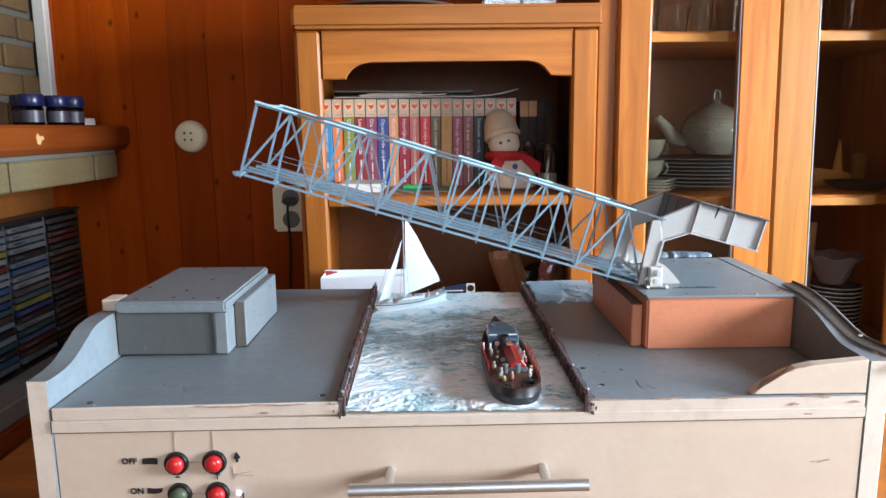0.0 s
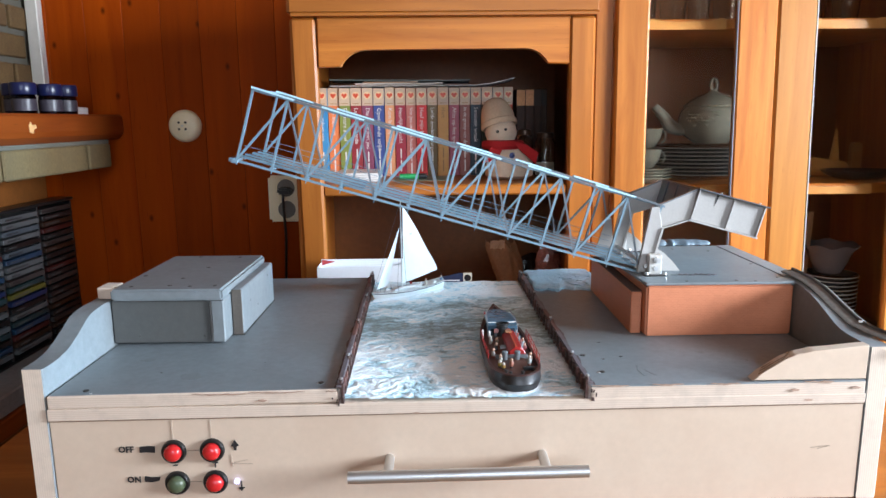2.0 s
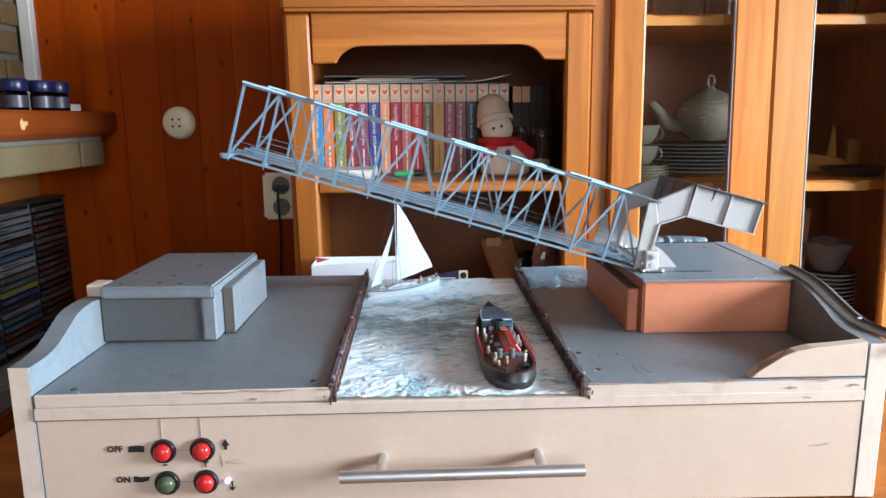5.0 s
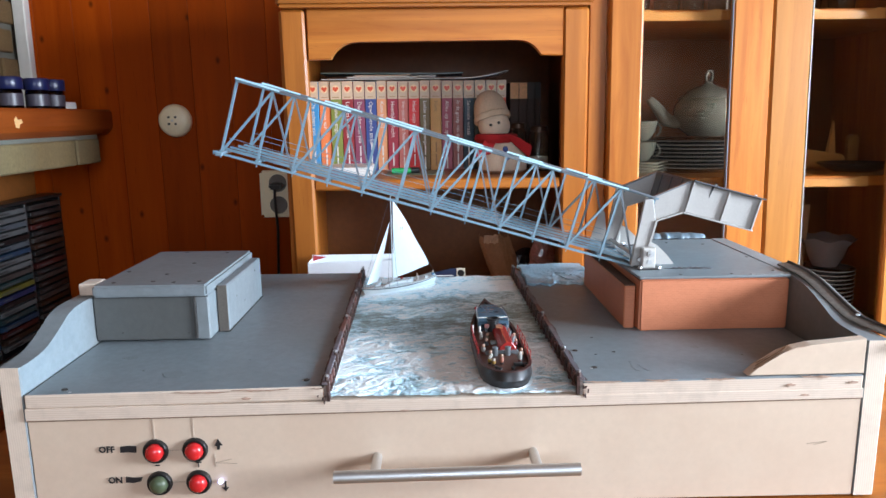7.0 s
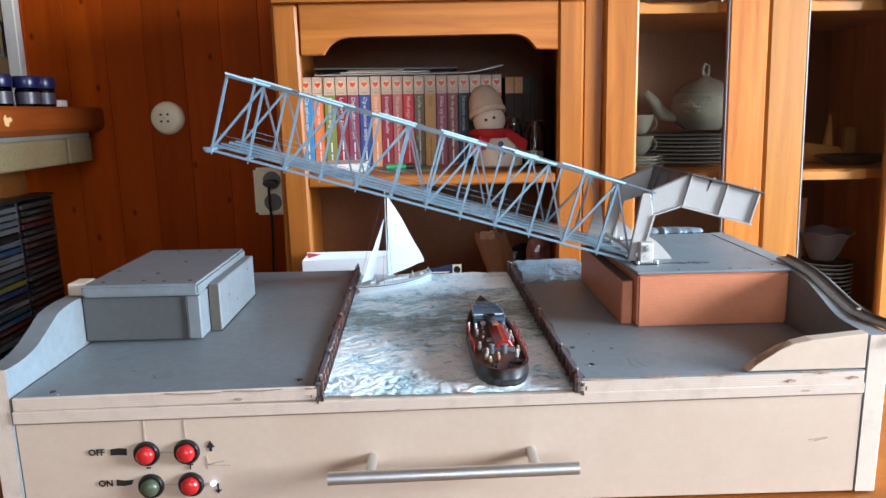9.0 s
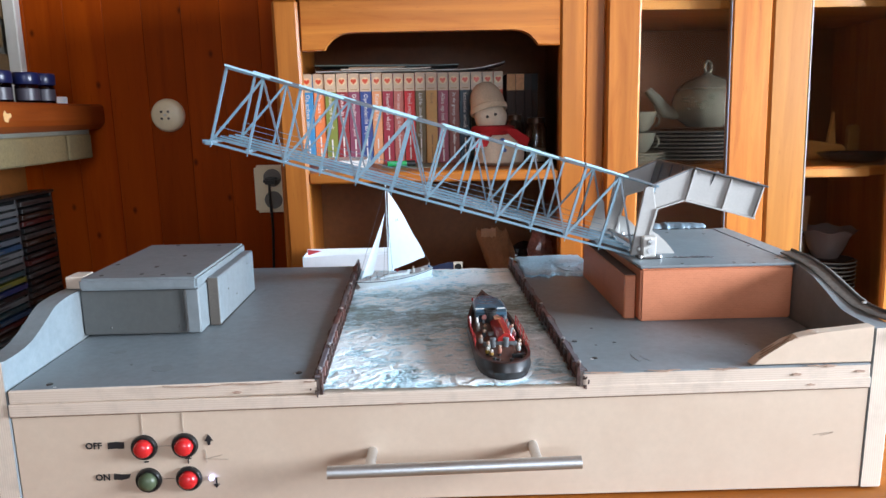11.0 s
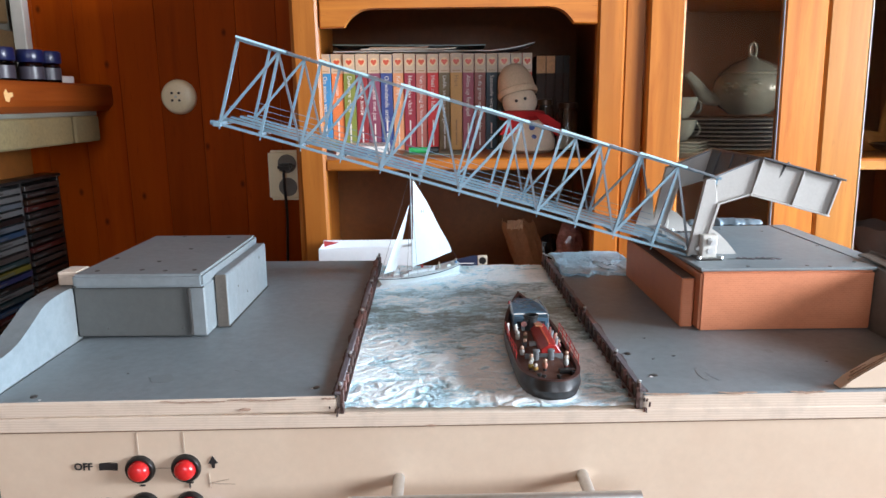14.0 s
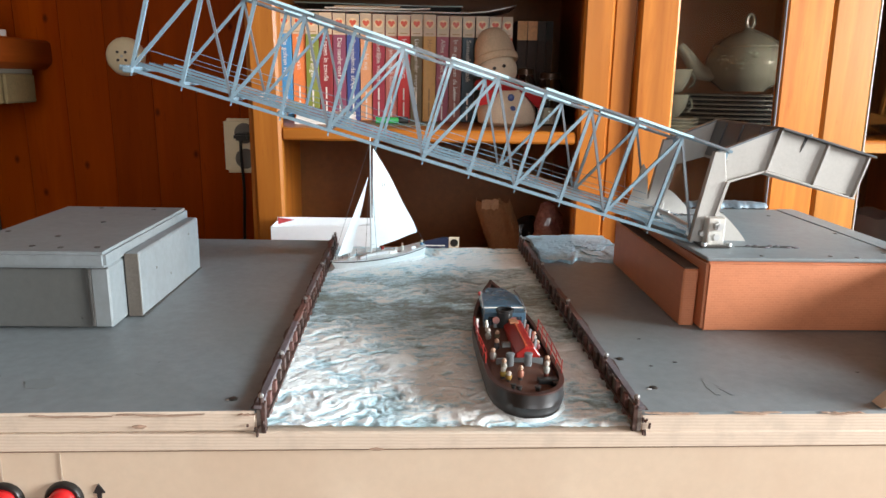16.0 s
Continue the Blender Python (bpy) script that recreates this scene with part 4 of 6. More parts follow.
# bearings at the hinge
M_TIN = painted("zinc_plate", (0.68, 0.66, 0.61), 0.3, 0.08, 70, metal=0.35)
hinge = thing("hinge_bearing", (0.2765, 0.24, 0.958), "zinc hinge bearings bolted on the abutment", "bearing")
for y in (YN - 0.010, YF + 0.012):
    br_ = part("bearing", box(0.2695, 0.2830, y - 0.0045, y + 0.0045, 0.9580, 0.9805, 0.0008), M_TIN, hinge, "shiny zinc bearing block with bolts")
    for z, r in ((0.9745, 0.0036), (0.9655, 0.0026)):
        part("bolt_head", rod((0.2765, y - 0.0085 if r > 0.003 else y - 0.0055, z), (0.2765, y, z), r, 6 if r > 0.003 else 14), M_STEEL, br_)
    part("shaft", rod((0.2765, y - 0.0105, 0.9745), (0.2765, y - 0.008, 0.9745), 0.0019, 12), M_STEEL, br_)
    part("foot_plate", box(0.2640, 0.2870, y - 0.010, y + 0.006, 0.9580, 0.9596, 0.0005), M_SCREW, br_)
    for px in (0.2660, 0.2855):
        part("nut", rod((px, y - 0.008, 0.9594), (px, y - 0.008, 0.9618), 0.0022, 6), M_STEEL, br_)
part("axle", rod((0.2685, YN - 0.008, 0.9665), (0.2685, YF + 0.010, 0.9665), 0.0022, 10), M_STEEL, hinge)
bridge.rotation_euler = (0, radians(6.8), 0)

# ---- bookcase ----
def lean(x):
    return 0.056 * max(0.0, x - 0.2) + (0.013 if x < -0.1 else 0.0)


def stile(x0, x1, y0, y1, z0, z1, r=0.0015):
    """An upright of the old cabinets, which lean a little."""
    a, b, c, d = [xx - (zz - 1.08) * lean((x0 + x1) / 2) for xx, zz in ((x0, z0), (x1, z0), (x0, z1), (x1, z1))]
    return hull8([(a, y0, z0), (b, y0, z0), (b, y1, z0), (a, y1, z0), (c, y0, z1), (d, y0, z1), (d, y1, z1), (c, y1, z1)], r)


case = thing("bookcase", (0.06, 0.85, 0.0), "honey-coloured oak bookcase with arched opening", "bookcase")
part("post", stile(-0.1960, -0.1545, 0.66, 0.684, 0.0, 1.293, 0.004), M_HONEY, case, "oak corner post, rounded edge")
part("post", stile(0.2740, 0.3173, 0.66, 0.684, 0.0, 1.293, 0.004), M_HONEY, case, "oak corner post, rounded edge")
part("top_moulding", box(-0.1995, 0.3200, 0.637, 1.05, 1.2935, 1.3310, 0.006, seg=3), M_HONEY_X, case, "thick rounded oak top edge")
arch = [(-0.154, 1.2935), (-0.154, 1.2125), (-0.1170, 1.2135)] + smooth_line([(-0.1165, 1.2150), (-0.105, 1.2290), (-0.088, 1.2385), (-0.068, 1.2410)], 5)
arch += smooth_line([(0.196, 1.2415), (0.212, 1.2390), (0.226, 1.2310), (0.2385, 1.2165)], 5) + [(0.2735, 1.2155), (0.2735, 1.2935)]
part("arched_header", prism(arch, "y", 0.6625, 0.682, 0.0018), M_HONEY_X, case, "arched oak header board")
part("shelf", box(-0.1905, 0.3120, 0.6855, 1.04, 0.9925, 1.0100, 0.002), M_HONEY_X, case)
part("shelf_front", box(-0.1535, 0.2733, 0.664, 0.6850, 0.9925, 1.0100, 0.003), M_HONEY_X, case)
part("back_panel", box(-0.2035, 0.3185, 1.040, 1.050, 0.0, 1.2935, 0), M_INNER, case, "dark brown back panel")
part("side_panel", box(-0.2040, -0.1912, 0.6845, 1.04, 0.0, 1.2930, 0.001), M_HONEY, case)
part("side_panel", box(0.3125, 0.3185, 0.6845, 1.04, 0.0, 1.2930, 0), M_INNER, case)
part("floor_board", box(-0.1905, 0.3120, 0.6855, 1.04, 0.730, 0.748, 0.002), M_HONEY_X, case)
part("door", box(-0.148, 0.2755, 0.662, 0.680, 0.06, 0.729, 0.003), M_HONEY, case)
part("plinth", box(-0.150, 0.2765, 0.675, 1.04, 0.0, 0.06, 0.001), M_HONEY_X, case)

# ---- glass-fronted cabinet ----
def glass_pane():
    m, t, b = shader("cabinet_glass")
    b.inputs["Base Color"].default_value = (0.60, 0.555, 0.48, 1)
    b.inputs["Roughness"].default_value = 0.0
    b.inputs["Transmission Weight"].default_value = 1.0
    b.inputs["IOR"].default_value = 1.45
    return m


M_PANE = glass_pane()
gc = thing("glass_cabinet", (0.65, 0.85, 0.0), "honey oak cabinet with glass doors full of crockery", "cabinet")
part("side", stile(0.3182, 0.3490, 0.664, 1.04, 0.0, 1.95, 0.002), M_HONEY, gc)
part("side", stile(0.9530, 0.9830, 0.664, 1.04, 0.0, 1.95, 0.002), M_HONEY, gc)
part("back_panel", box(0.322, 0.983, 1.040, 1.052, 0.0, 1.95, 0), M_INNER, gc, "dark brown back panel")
part("top", box(0.30, 1.0, 0.63, 1.06, 1.95, 1.985, 0.006, seg=2), M_HONEY_X, gc)
part("base", box(0.325, 0.952, 0.664, 1.04, 0.0, 0.690, 0.002), M_HONEY, gc)
# oak copy with light put into its colour, for lips and cabinet wood
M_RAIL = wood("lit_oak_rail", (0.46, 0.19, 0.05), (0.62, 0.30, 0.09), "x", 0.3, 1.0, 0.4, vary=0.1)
for z in (0.9850, 1.2745, 1.57):
    sh = part("shelf", box(0.349, 0.952, 0.705, 1.04, z, z + 0.018, 0.002), M_HONEY_X, gc)
    for x0, x1 in ((0.412, 0.552), (0.698, 0.836)):
        pts = [(x0, z - 0.001), (x0, z + 0.0165)] + smooth_line([(x0 + 0.012, z + 0.0185), (x0 + 0.022, z + 0.0150), (x0 + 0.034, z + 0.0130), (x1 - 0.034, z + 0.0130), (x1 - 0.022, z + 0.0150), (x1 - 0.012, z + 0.0185)], 4) + [(x1, z + 0.0165), (x1, z - 0.001)]
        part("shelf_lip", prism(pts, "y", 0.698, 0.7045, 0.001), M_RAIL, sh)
part("shelf", box(0.349, 0.952, 0.68, 1.04, 0.690, 0.706, 0.002), M_HONEY_X, gc)
# paler oak for the second door, its daylight put into the colour
M_YELLOW = wood("lit_yellow_oak", (0.34, 0.115, 0.018), (0.52, 0.205, 0.040), "z", 0.4, 1.0, 0.08, vary=0.22)
for x0, x1, w, w2, oak in ((0.3500, 0.6240, 0.0565, 0.0660, M_HONEY), (0.6255, 0.8570, 0.0660, 0.0170, M_YELLOW)):
    z0, z1 = 0.700, 1.93
    d = part("door", stile(x0, x0 + w, 0.650, 0.670, z0, z1, 0.004), oak, gc, "glass door in an oak frame")
    part("door_stile", stile(x1 - w2, x1, 0.650, 0.670, z0, z1, 0.003), oak, d)
    part("door_rail", box(x0 + w - 0.002, x1 - w2 + 0.002, 0.651, 0.669, z0, z0 + 0.03, 0.003), M_HONEY_X, d)
    part("door_rail", box(x0 + w - 0.03, x1 - w2 - 0.01, 0.651, 0.669, z1 - 0.06, z1, 0.003), M_HONEY_X, d)
    pane = part("pane", stile(x0 + w - 0.004, x1 - w2 + 0.006, 0.659, 0.662, z0 + 0.025, z1 - 0.05, 0), M_PANE, d, "smoky glass pane")
    pane.visible_shadow = False
    if oak is M_YELLOW:
        part("glass_bead", stile(x0 + w - 0.0004, x0 + w + 0.0020, 0.6515, 0.658, z0 + 0.03, z1 - 0.06, 0.0004), painted("white_bead", (0.30, 0.28, 0.25), 0.3, 0.05, 30, bumps=0), d, "pale bead along the glass")
        continue
    # pale strip coloured as the thin bluish highlight beside the glass
    part("glass_bead", stile(x1 - w2 - 0.0016, x1 - w2 + 0.0004, 0.652, 0.658, z0 + 0.03, z1 - 0.06, 0.0004), painted("highlight_bead", (0.26, 0.27, 0.28), 0.2, 0.05, 30, bumps=0), d)

part("filler_panel", stile(0.8590, 0.9520, 0.652, 0.668, 0.700, 1.93, 0.002), M_INNER, gc, "dark brown filler panel")

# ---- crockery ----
# white china painted dark: the cabinet's dimness is put into its colour
M_CHINA = painted("dimmed_china", (0.150, 0.150, 0.125), 0.12, 0.04, 8, bumps=0, coat=0.6)
M_GLASSWARE = glassy("glassware", (0.96, 0.98, 0.97))
M_RIM = painted("grey_rim", (0.17, 0.17, 0.16), 0.15, 0.04, 8, bumps=0)
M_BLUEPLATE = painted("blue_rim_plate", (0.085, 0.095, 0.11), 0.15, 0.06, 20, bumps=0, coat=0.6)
M_PALERIM = painted("pale_china_rim", (0.46, 0.46, 0.47), 0.15, 0.04, 8, bumps=0, coat=0.5)
M_FLOWER = painted("dark_floral_print", (0.10, 0.12, 0.09), 0.25, 0.3, 80, bumps=0)


def plate_stack(x, y, z, n, r, pitch, mat, rim, label):
    t = thing("plate_stack", (x, y, z), label, "plates")
    for k in range(n):
        zz = z + k * pitch
        rr = r * (1 - 0.006 * (k % 3))
        o = part("plate", lathe([(0, 0.0008), (rr * 0.62, 0), (rr * 0.70, 0.003), (rr * 0.98, pitch + 0.004), (rr, pitch + 0.0052), (rr * 0.98, pitch + 0.0062), (rr * 0.69, 0.005), (rr * 0.6, 0.003), (0, 0.003)], (x, y, zz), 36), mat, t, "", True)
        if rim:
            part("rim_line", lathe([(rr * 0.993, pitch + 0.0040), (rr + 0.0008, pitch + 0.0052), (rr * 0.993, pitch + 0.0064)], (x, y, zz), 36), rim, o, "", True)
    return t


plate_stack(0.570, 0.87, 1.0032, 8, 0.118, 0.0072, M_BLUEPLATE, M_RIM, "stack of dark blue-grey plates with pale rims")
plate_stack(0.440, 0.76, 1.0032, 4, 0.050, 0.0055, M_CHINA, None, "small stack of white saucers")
plate_stack(0.857, 0.84, 0.7065, 11, 0.053, 0.0084, M_BLUEPLATE, M_PALERIM, "tall stack of dark saucers with pale rims")

PX, PY, PZ = 0.604, 0.87, 1.0720
pot = thing("teapot", (PX, PY, PZ), "white china teapot with floral print and ring knob", "teapot")
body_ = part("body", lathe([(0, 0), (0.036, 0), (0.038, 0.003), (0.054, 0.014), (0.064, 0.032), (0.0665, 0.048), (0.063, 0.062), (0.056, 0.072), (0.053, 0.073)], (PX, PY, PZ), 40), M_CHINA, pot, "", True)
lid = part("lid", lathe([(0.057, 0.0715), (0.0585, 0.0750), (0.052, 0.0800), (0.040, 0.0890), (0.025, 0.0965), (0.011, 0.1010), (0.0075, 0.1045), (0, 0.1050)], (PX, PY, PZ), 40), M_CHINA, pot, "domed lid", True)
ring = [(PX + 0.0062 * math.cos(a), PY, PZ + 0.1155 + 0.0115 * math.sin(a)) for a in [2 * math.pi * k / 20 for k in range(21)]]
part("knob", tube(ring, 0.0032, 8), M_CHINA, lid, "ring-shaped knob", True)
bm = B()
rings = []
for (cx_, cz_), r_ in zip(smooth_line([(PX - 0.050, PZ + 0.026), (PX - 0.080, PZ + 0.032), (PX - 0.100, PZ + 0.055), (PX - 0.118, PZ + 0.074)], 5), [0.019 - 0.0007 * k for k in range(16)]):
    rings.append([bm.verts.new((cx_ + 0.7 * r_ * math.cos(a), PY + 0.7 * r_ * math.sin(a), cz_ + 0.6 * r_ * math.cos(a))) for a in [2 * math.pi * k / 14 for k in range(14)]])
for a, b in zip(rings, rings[1:]):
    for k in range(14):
        bm.faces.new((a[k], a[(k + 1) % 14], b[(k + 1) % 14], b[k]))
bm.faces.new(rings[0][::-1])
bm.faces.new(rings[-1])
part("spout", bm, M_CHINA, pot, "curved spout", True)
for k in range(26):
    a = radians(-160 + 140 * random.random())
    zz, rr = random.choice(((0.044, 0.0662), (0.050, 0.0664), (0.056, 0.0650), (0.062, 0.0628), (0.036, 0.0650)))
    part("flower_print", ball((PX + rr * math.cos(a), PY + rr * math.sin(a), PZ + zz), random.uniform(0.0022, 0.0040), None, (1.4, 0.4, 0.6), 7, 5), M_FLOWER, body_)
for k, z in enumerate((1.030, 1.068)):
    c = thing("teacup", (0.440, 0.76, z), "small white china cup", "cup", "stacked cups")
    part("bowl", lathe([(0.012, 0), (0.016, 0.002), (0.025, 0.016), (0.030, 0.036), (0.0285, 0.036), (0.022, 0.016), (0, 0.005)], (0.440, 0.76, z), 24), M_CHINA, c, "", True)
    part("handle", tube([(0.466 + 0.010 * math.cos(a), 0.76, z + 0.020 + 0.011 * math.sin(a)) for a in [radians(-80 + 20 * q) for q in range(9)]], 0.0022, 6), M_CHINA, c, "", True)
gb2 = thing("glass_bowl", (0.852, 0.84, 0.808), "cloudy pressed-glass bowl with a flared rim on saucers", "bowl")
bowl = lathe([(0.024, 0), (0.027, 0.004), (0.036, 0.022), (0.044, 0.044), (0.056, 0.058), (0.0548, 0.059), (0.042, 0.046), (0.033, 0.022), (0.0, 0.006)], (0.852, 0.84, 0.808), 30)
for vtx in bowl.verts:
    w_ = max(0.0, vtx.co.z - 0.84) * 0.12
    a_ = math.atan2(vtx.co.y - 0.84, vtx.co.x - 0.852)
    vtx.co.z += w_ * math.sin(7 * a_)
part("bowl", bowl, painted("cloudy_glass", (0.17, 0.15, 0.165), 0.15, 0.25, 60, coat=0.6), gb2, "", True)
# board and block take the brightened oak too
wd = thing("serving_board", (0.82, 0.84, 1.0032), "pale wooden serving board with an upright handle", "board")
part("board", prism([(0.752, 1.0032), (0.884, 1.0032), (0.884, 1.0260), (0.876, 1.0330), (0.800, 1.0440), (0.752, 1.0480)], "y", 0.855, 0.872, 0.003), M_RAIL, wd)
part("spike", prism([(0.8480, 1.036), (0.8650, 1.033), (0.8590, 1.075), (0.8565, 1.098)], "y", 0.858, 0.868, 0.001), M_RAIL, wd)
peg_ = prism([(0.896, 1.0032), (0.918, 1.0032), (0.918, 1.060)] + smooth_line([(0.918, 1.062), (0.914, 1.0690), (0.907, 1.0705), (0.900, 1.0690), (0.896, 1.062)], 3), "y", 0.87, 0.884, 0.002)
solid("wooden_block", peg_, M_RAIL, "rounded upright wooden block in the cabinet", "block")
solid("tan_card", hull8([(0.790, 0.86, 0.7065), (0.816, 0.86, 0.7065), (0.816, 0.864, 0.7065), (0.790, 0.864, 0.7065), (0.790, 0.86, 0.930), (0.824, 0.86, 0.930), (0.824, 0.864, 0.930), (0.790, 0.864, 0.930)], 0.0004), painted("tan_cardboard", (0.42, 0.21, 0.10), 0.7, 0.1, 30), "tan cardboard sheet standing behind the saucers", "card")
dd = thing("dark_dish", (0.865, 0.79, 1.0032), "flat dark glazed dish on the cabinet shelf", "dish")
part("bowl", lathe([(0, 0), (0.040, 0), (0.060, 0.008), (0.072, 0.017), (0.0705, 0.018), (0.056, 0.010), (0, 0.004)], (0.865, 0.79, 1.0032), 36, None, 0.75), painted("dark_glaze", (0.03, 0.03, 0.03), 0.15, 0.1, 40, bumps=0, coat=0.8), dd, "", True)
for gx, gr, gh in ((0.435, 0.022, 0.07), (0.487, 0.026, 0.055), (0.535, 0.022, 0.08), (0.585, 0.024, 0.06), (0.75, 0.024, 0.07), (0.81, 0.026, 0.06)):
    g = thing("drinking_glass", (gx, 0.79, 1.2925), "clear drinking glass on the upper shelf", "glass", "glasses on the shelf")
    part("bowl", lathe([(0, 0), (gr * 0.8, 0), (gr, gh), (gr - 0.0015, gh), (gr * 0.8 - 0.0015, 0.004), (0, 0.004)], (gx, 0.79, 1.2925), 20), M_GLASSWARE, g, "", True)

# ---- books ----
M_PAPER = painted("paper_pages", (0.62, 0.55, 0.42), 0.8, 0.06, 90)
M_HEAD = painted("pale_spine_head", (0.62, 0.46, 0.31), 0.45, 0.06, 50, bumps=0)
M_HEART = painted("orange_red_heart", (0.68, 0.085, 0.03), 0.4, 0.05, 50, bumps=0)
M_HALO = painted("light_yellow_disc", (0.82, 0.60, 0.34), 0.4, 0.05, 50, bumps=0)
M_TITLE = painted("white_print", (0.78, 0.74, 0.68), 0.5, 0.03, 50, bumps=0)
M_TITLE_DK = painted("brown_print", (0.35, 0.18, 0.06), 0.5, 0.03, 50, bumps=0)
EDGES = [q - 0.0065 for q in (-0.189, -0.167, -0.144, -0.121, -0.098, -0.075, -0.052, -0.031, -0.009, 0.012, 0.034, 0.055, 0.078, 0.100, 0.122, 0.144, 0.167, 0.189, 0.2085)]
SPINES = [("blue", (0.035, 0.21, 0.42), "Op golven van"), ("orange", (0.62, 0.17, 0.05), "De man van"), ("green", (0.17, 0.20, 0.035), "Duistere engel"), ("dark red", (0.23, 0.018, 0.022), "Lessen in zonde"),
          ("purple", (0.21, 0.045, 0.085), "Die nacht met jou"), ("navy blue", (0.03, 0.055, 0.20), "Opwindende strijd"), ("peach", (0.68, 0.27, 0.12), "Kom bij mij"), ("crimson", (0.29, 0.018, 0.035), "Heerlijke vlucht"),
          ("rose", (0.45, 0.13, 0.10), "Van jou mag ik houden"), ("red", (0.50, 0.02, 0.02), "Heel mijn hart"), ("olive brown", (0.13, 0.085, 0.03), "Liefde zonder weerga"), ("ochre", (0.50, 0.27, 0.075), "Hart"),
          ("plum", (0.30, 0.06, 0.09), "Alles op het spel"), ("brown red", (0.22, 0.065, 0.05), "In de greep van de liefde"), ("dark teal", (0.012, 0.035, 0.05), "Sensuele wraak"), ("dark green", (0.02, 0.035, 0.025), ""), ("grey", (0.16, 0.13, 0.13), ""), ("orange red", (0.55, 0.10, 0.05), "")]
up_spine = Matrix.Rotation(radians(90), 4, "X") @ Matrix.Rotation(radians(-90), 4, "Z")
HEARTS = [(0, -1.0), (0.95, 0.05), (1.0, 0.5), (0.75, 0.82), (0.4, 0.85), (0.1, 0.62), (0, 0.42), (-0.1, 0.62), (-0.4, 0.85), (-0.75, 0.82), (-1.0, 0.5), (-0.95, 0.05)]
for k, (cname, c, title) in enumerate(SPINES):
    x0, x1 = EDGES[k] + 0.0006, EDGES[k + 1] - 0.0006
    xc, yf = (x0 + x1) / 2, 0.880 + random.uniform(-0.002, 0.003)
    zt = 1.1875 + random.uniform(-0.0008, 0.0012)
    bk = thing("book", (xc, 0.935, 1.0102), "paperback with a %s spine and a heart emblem" % cname, "book", "row of paperbacks")
    part("pages", box(x0 + 0.001, x1 - 0.001, yf + 0.003, yf + 0.105, 1.0112, zt - 0.0012, 0), M_PAPER, bk)
    part("cover", box(x0, x1, yf, yf + 0.108, 1.0102, zt, 0.0007), painted("spine_" + cname.replace(" ", "_"), tuple(min(0.8, 1.25 * q) for q in c), 0.5, 0.07, 40, bumps=0.05), bk)
    part("spine_head", box(x0 + 0.0002, x1 - 0.0002, yf - 0.0005, yf + 0.001, 1.1525, zt - 0.0002, 0), M_HEAD, bk)
    disc = lathe([(0, 0), (0.0075, 0), (0.0075, 0.0004), (0, 0.0004)], (0, 0, 0), 18)
    bmesh.ops.transform(disc, matrix=Matrix.Translation((xc, yf - 0.0005, 1.1725)) @ Matrix.Rotation(radians(90), 4, "X"), verts=disc.verts)
    part("disc", disc, M_HALO, bk)
    part("heart", prism([(xc + 0.0056 * a, 1.1720 + 0.0056 * b) for a, b in HEARTS], "y", yf - 0.0014, yf - 0.0008, 0), M_HEART, bk)
    part("print_bar", box(x0 + 0.004, x1 - 0.004, yf - 0.0009, yf - 0.0004, 1.1560, 1.1572, 0), M_TITLE_DK, bk)
    if title:
        lettering(title, 0.0112 if len(title) < 19 else 0.0100, Matrix.Translation((xc, yf - 0.0006, 1.148)) @ up_spine, M_TITLE_DK if cname == "ochre" else M_TITLE, bk, "title", 0.0001, "LEFT")
        # the author's line, not legible here
        n = 2
        z = 1.066 if k % 2 else 1.060
        for q in range(n):
            ln = 0.020 if q == 0 else 0.024
            part("print_bar", box(xc - 0.0013, xc + 0.0013, yf - 0.0008, yf - 0.0003, z - ln, z, 0), M_TITLE_DK if cname == "ochre" else M_TITLE, bk)
            z -= ln + 0.003
DARKC = [(0.58, 0.29, 0.12), (0.60, 0.30, 0.13), (0.035, 0.022, 0.018), (0.02, 0.016, 0.016)]
for k, (x0, x1) in enumerate(((0.2095, 0.227), (0.2275, 0.2445), (0.245, 0.2595), (0.260, 0.2715))):
    bk = thing("book", ((x0 + x1) / 2, 0.94, 1.0102), "older book with a dark brown spine", "book", "row of paperbacks")
    part("pages", box(x0 + 0.001, x1 - 0.001, 0.886, 0.985, 1.0112, 1.181, 0), M_PAPER, bk)
    part("cover", box(x0, x1, 0.884, 0.988, 1.0102, 1.1825, 0.0014), painted("old_spine", (0.035, 0.018, 0.012), 0.75, 0.3, 30), bk)
    part("spine_band", box(x0 + 0.0004, x1 - 0.0004, 0.8832, 0.886, 1.150, 1.1815, 0), painted("old_band", DARKC[k], 0.6, 0.2, 40, bumps=0), bk)

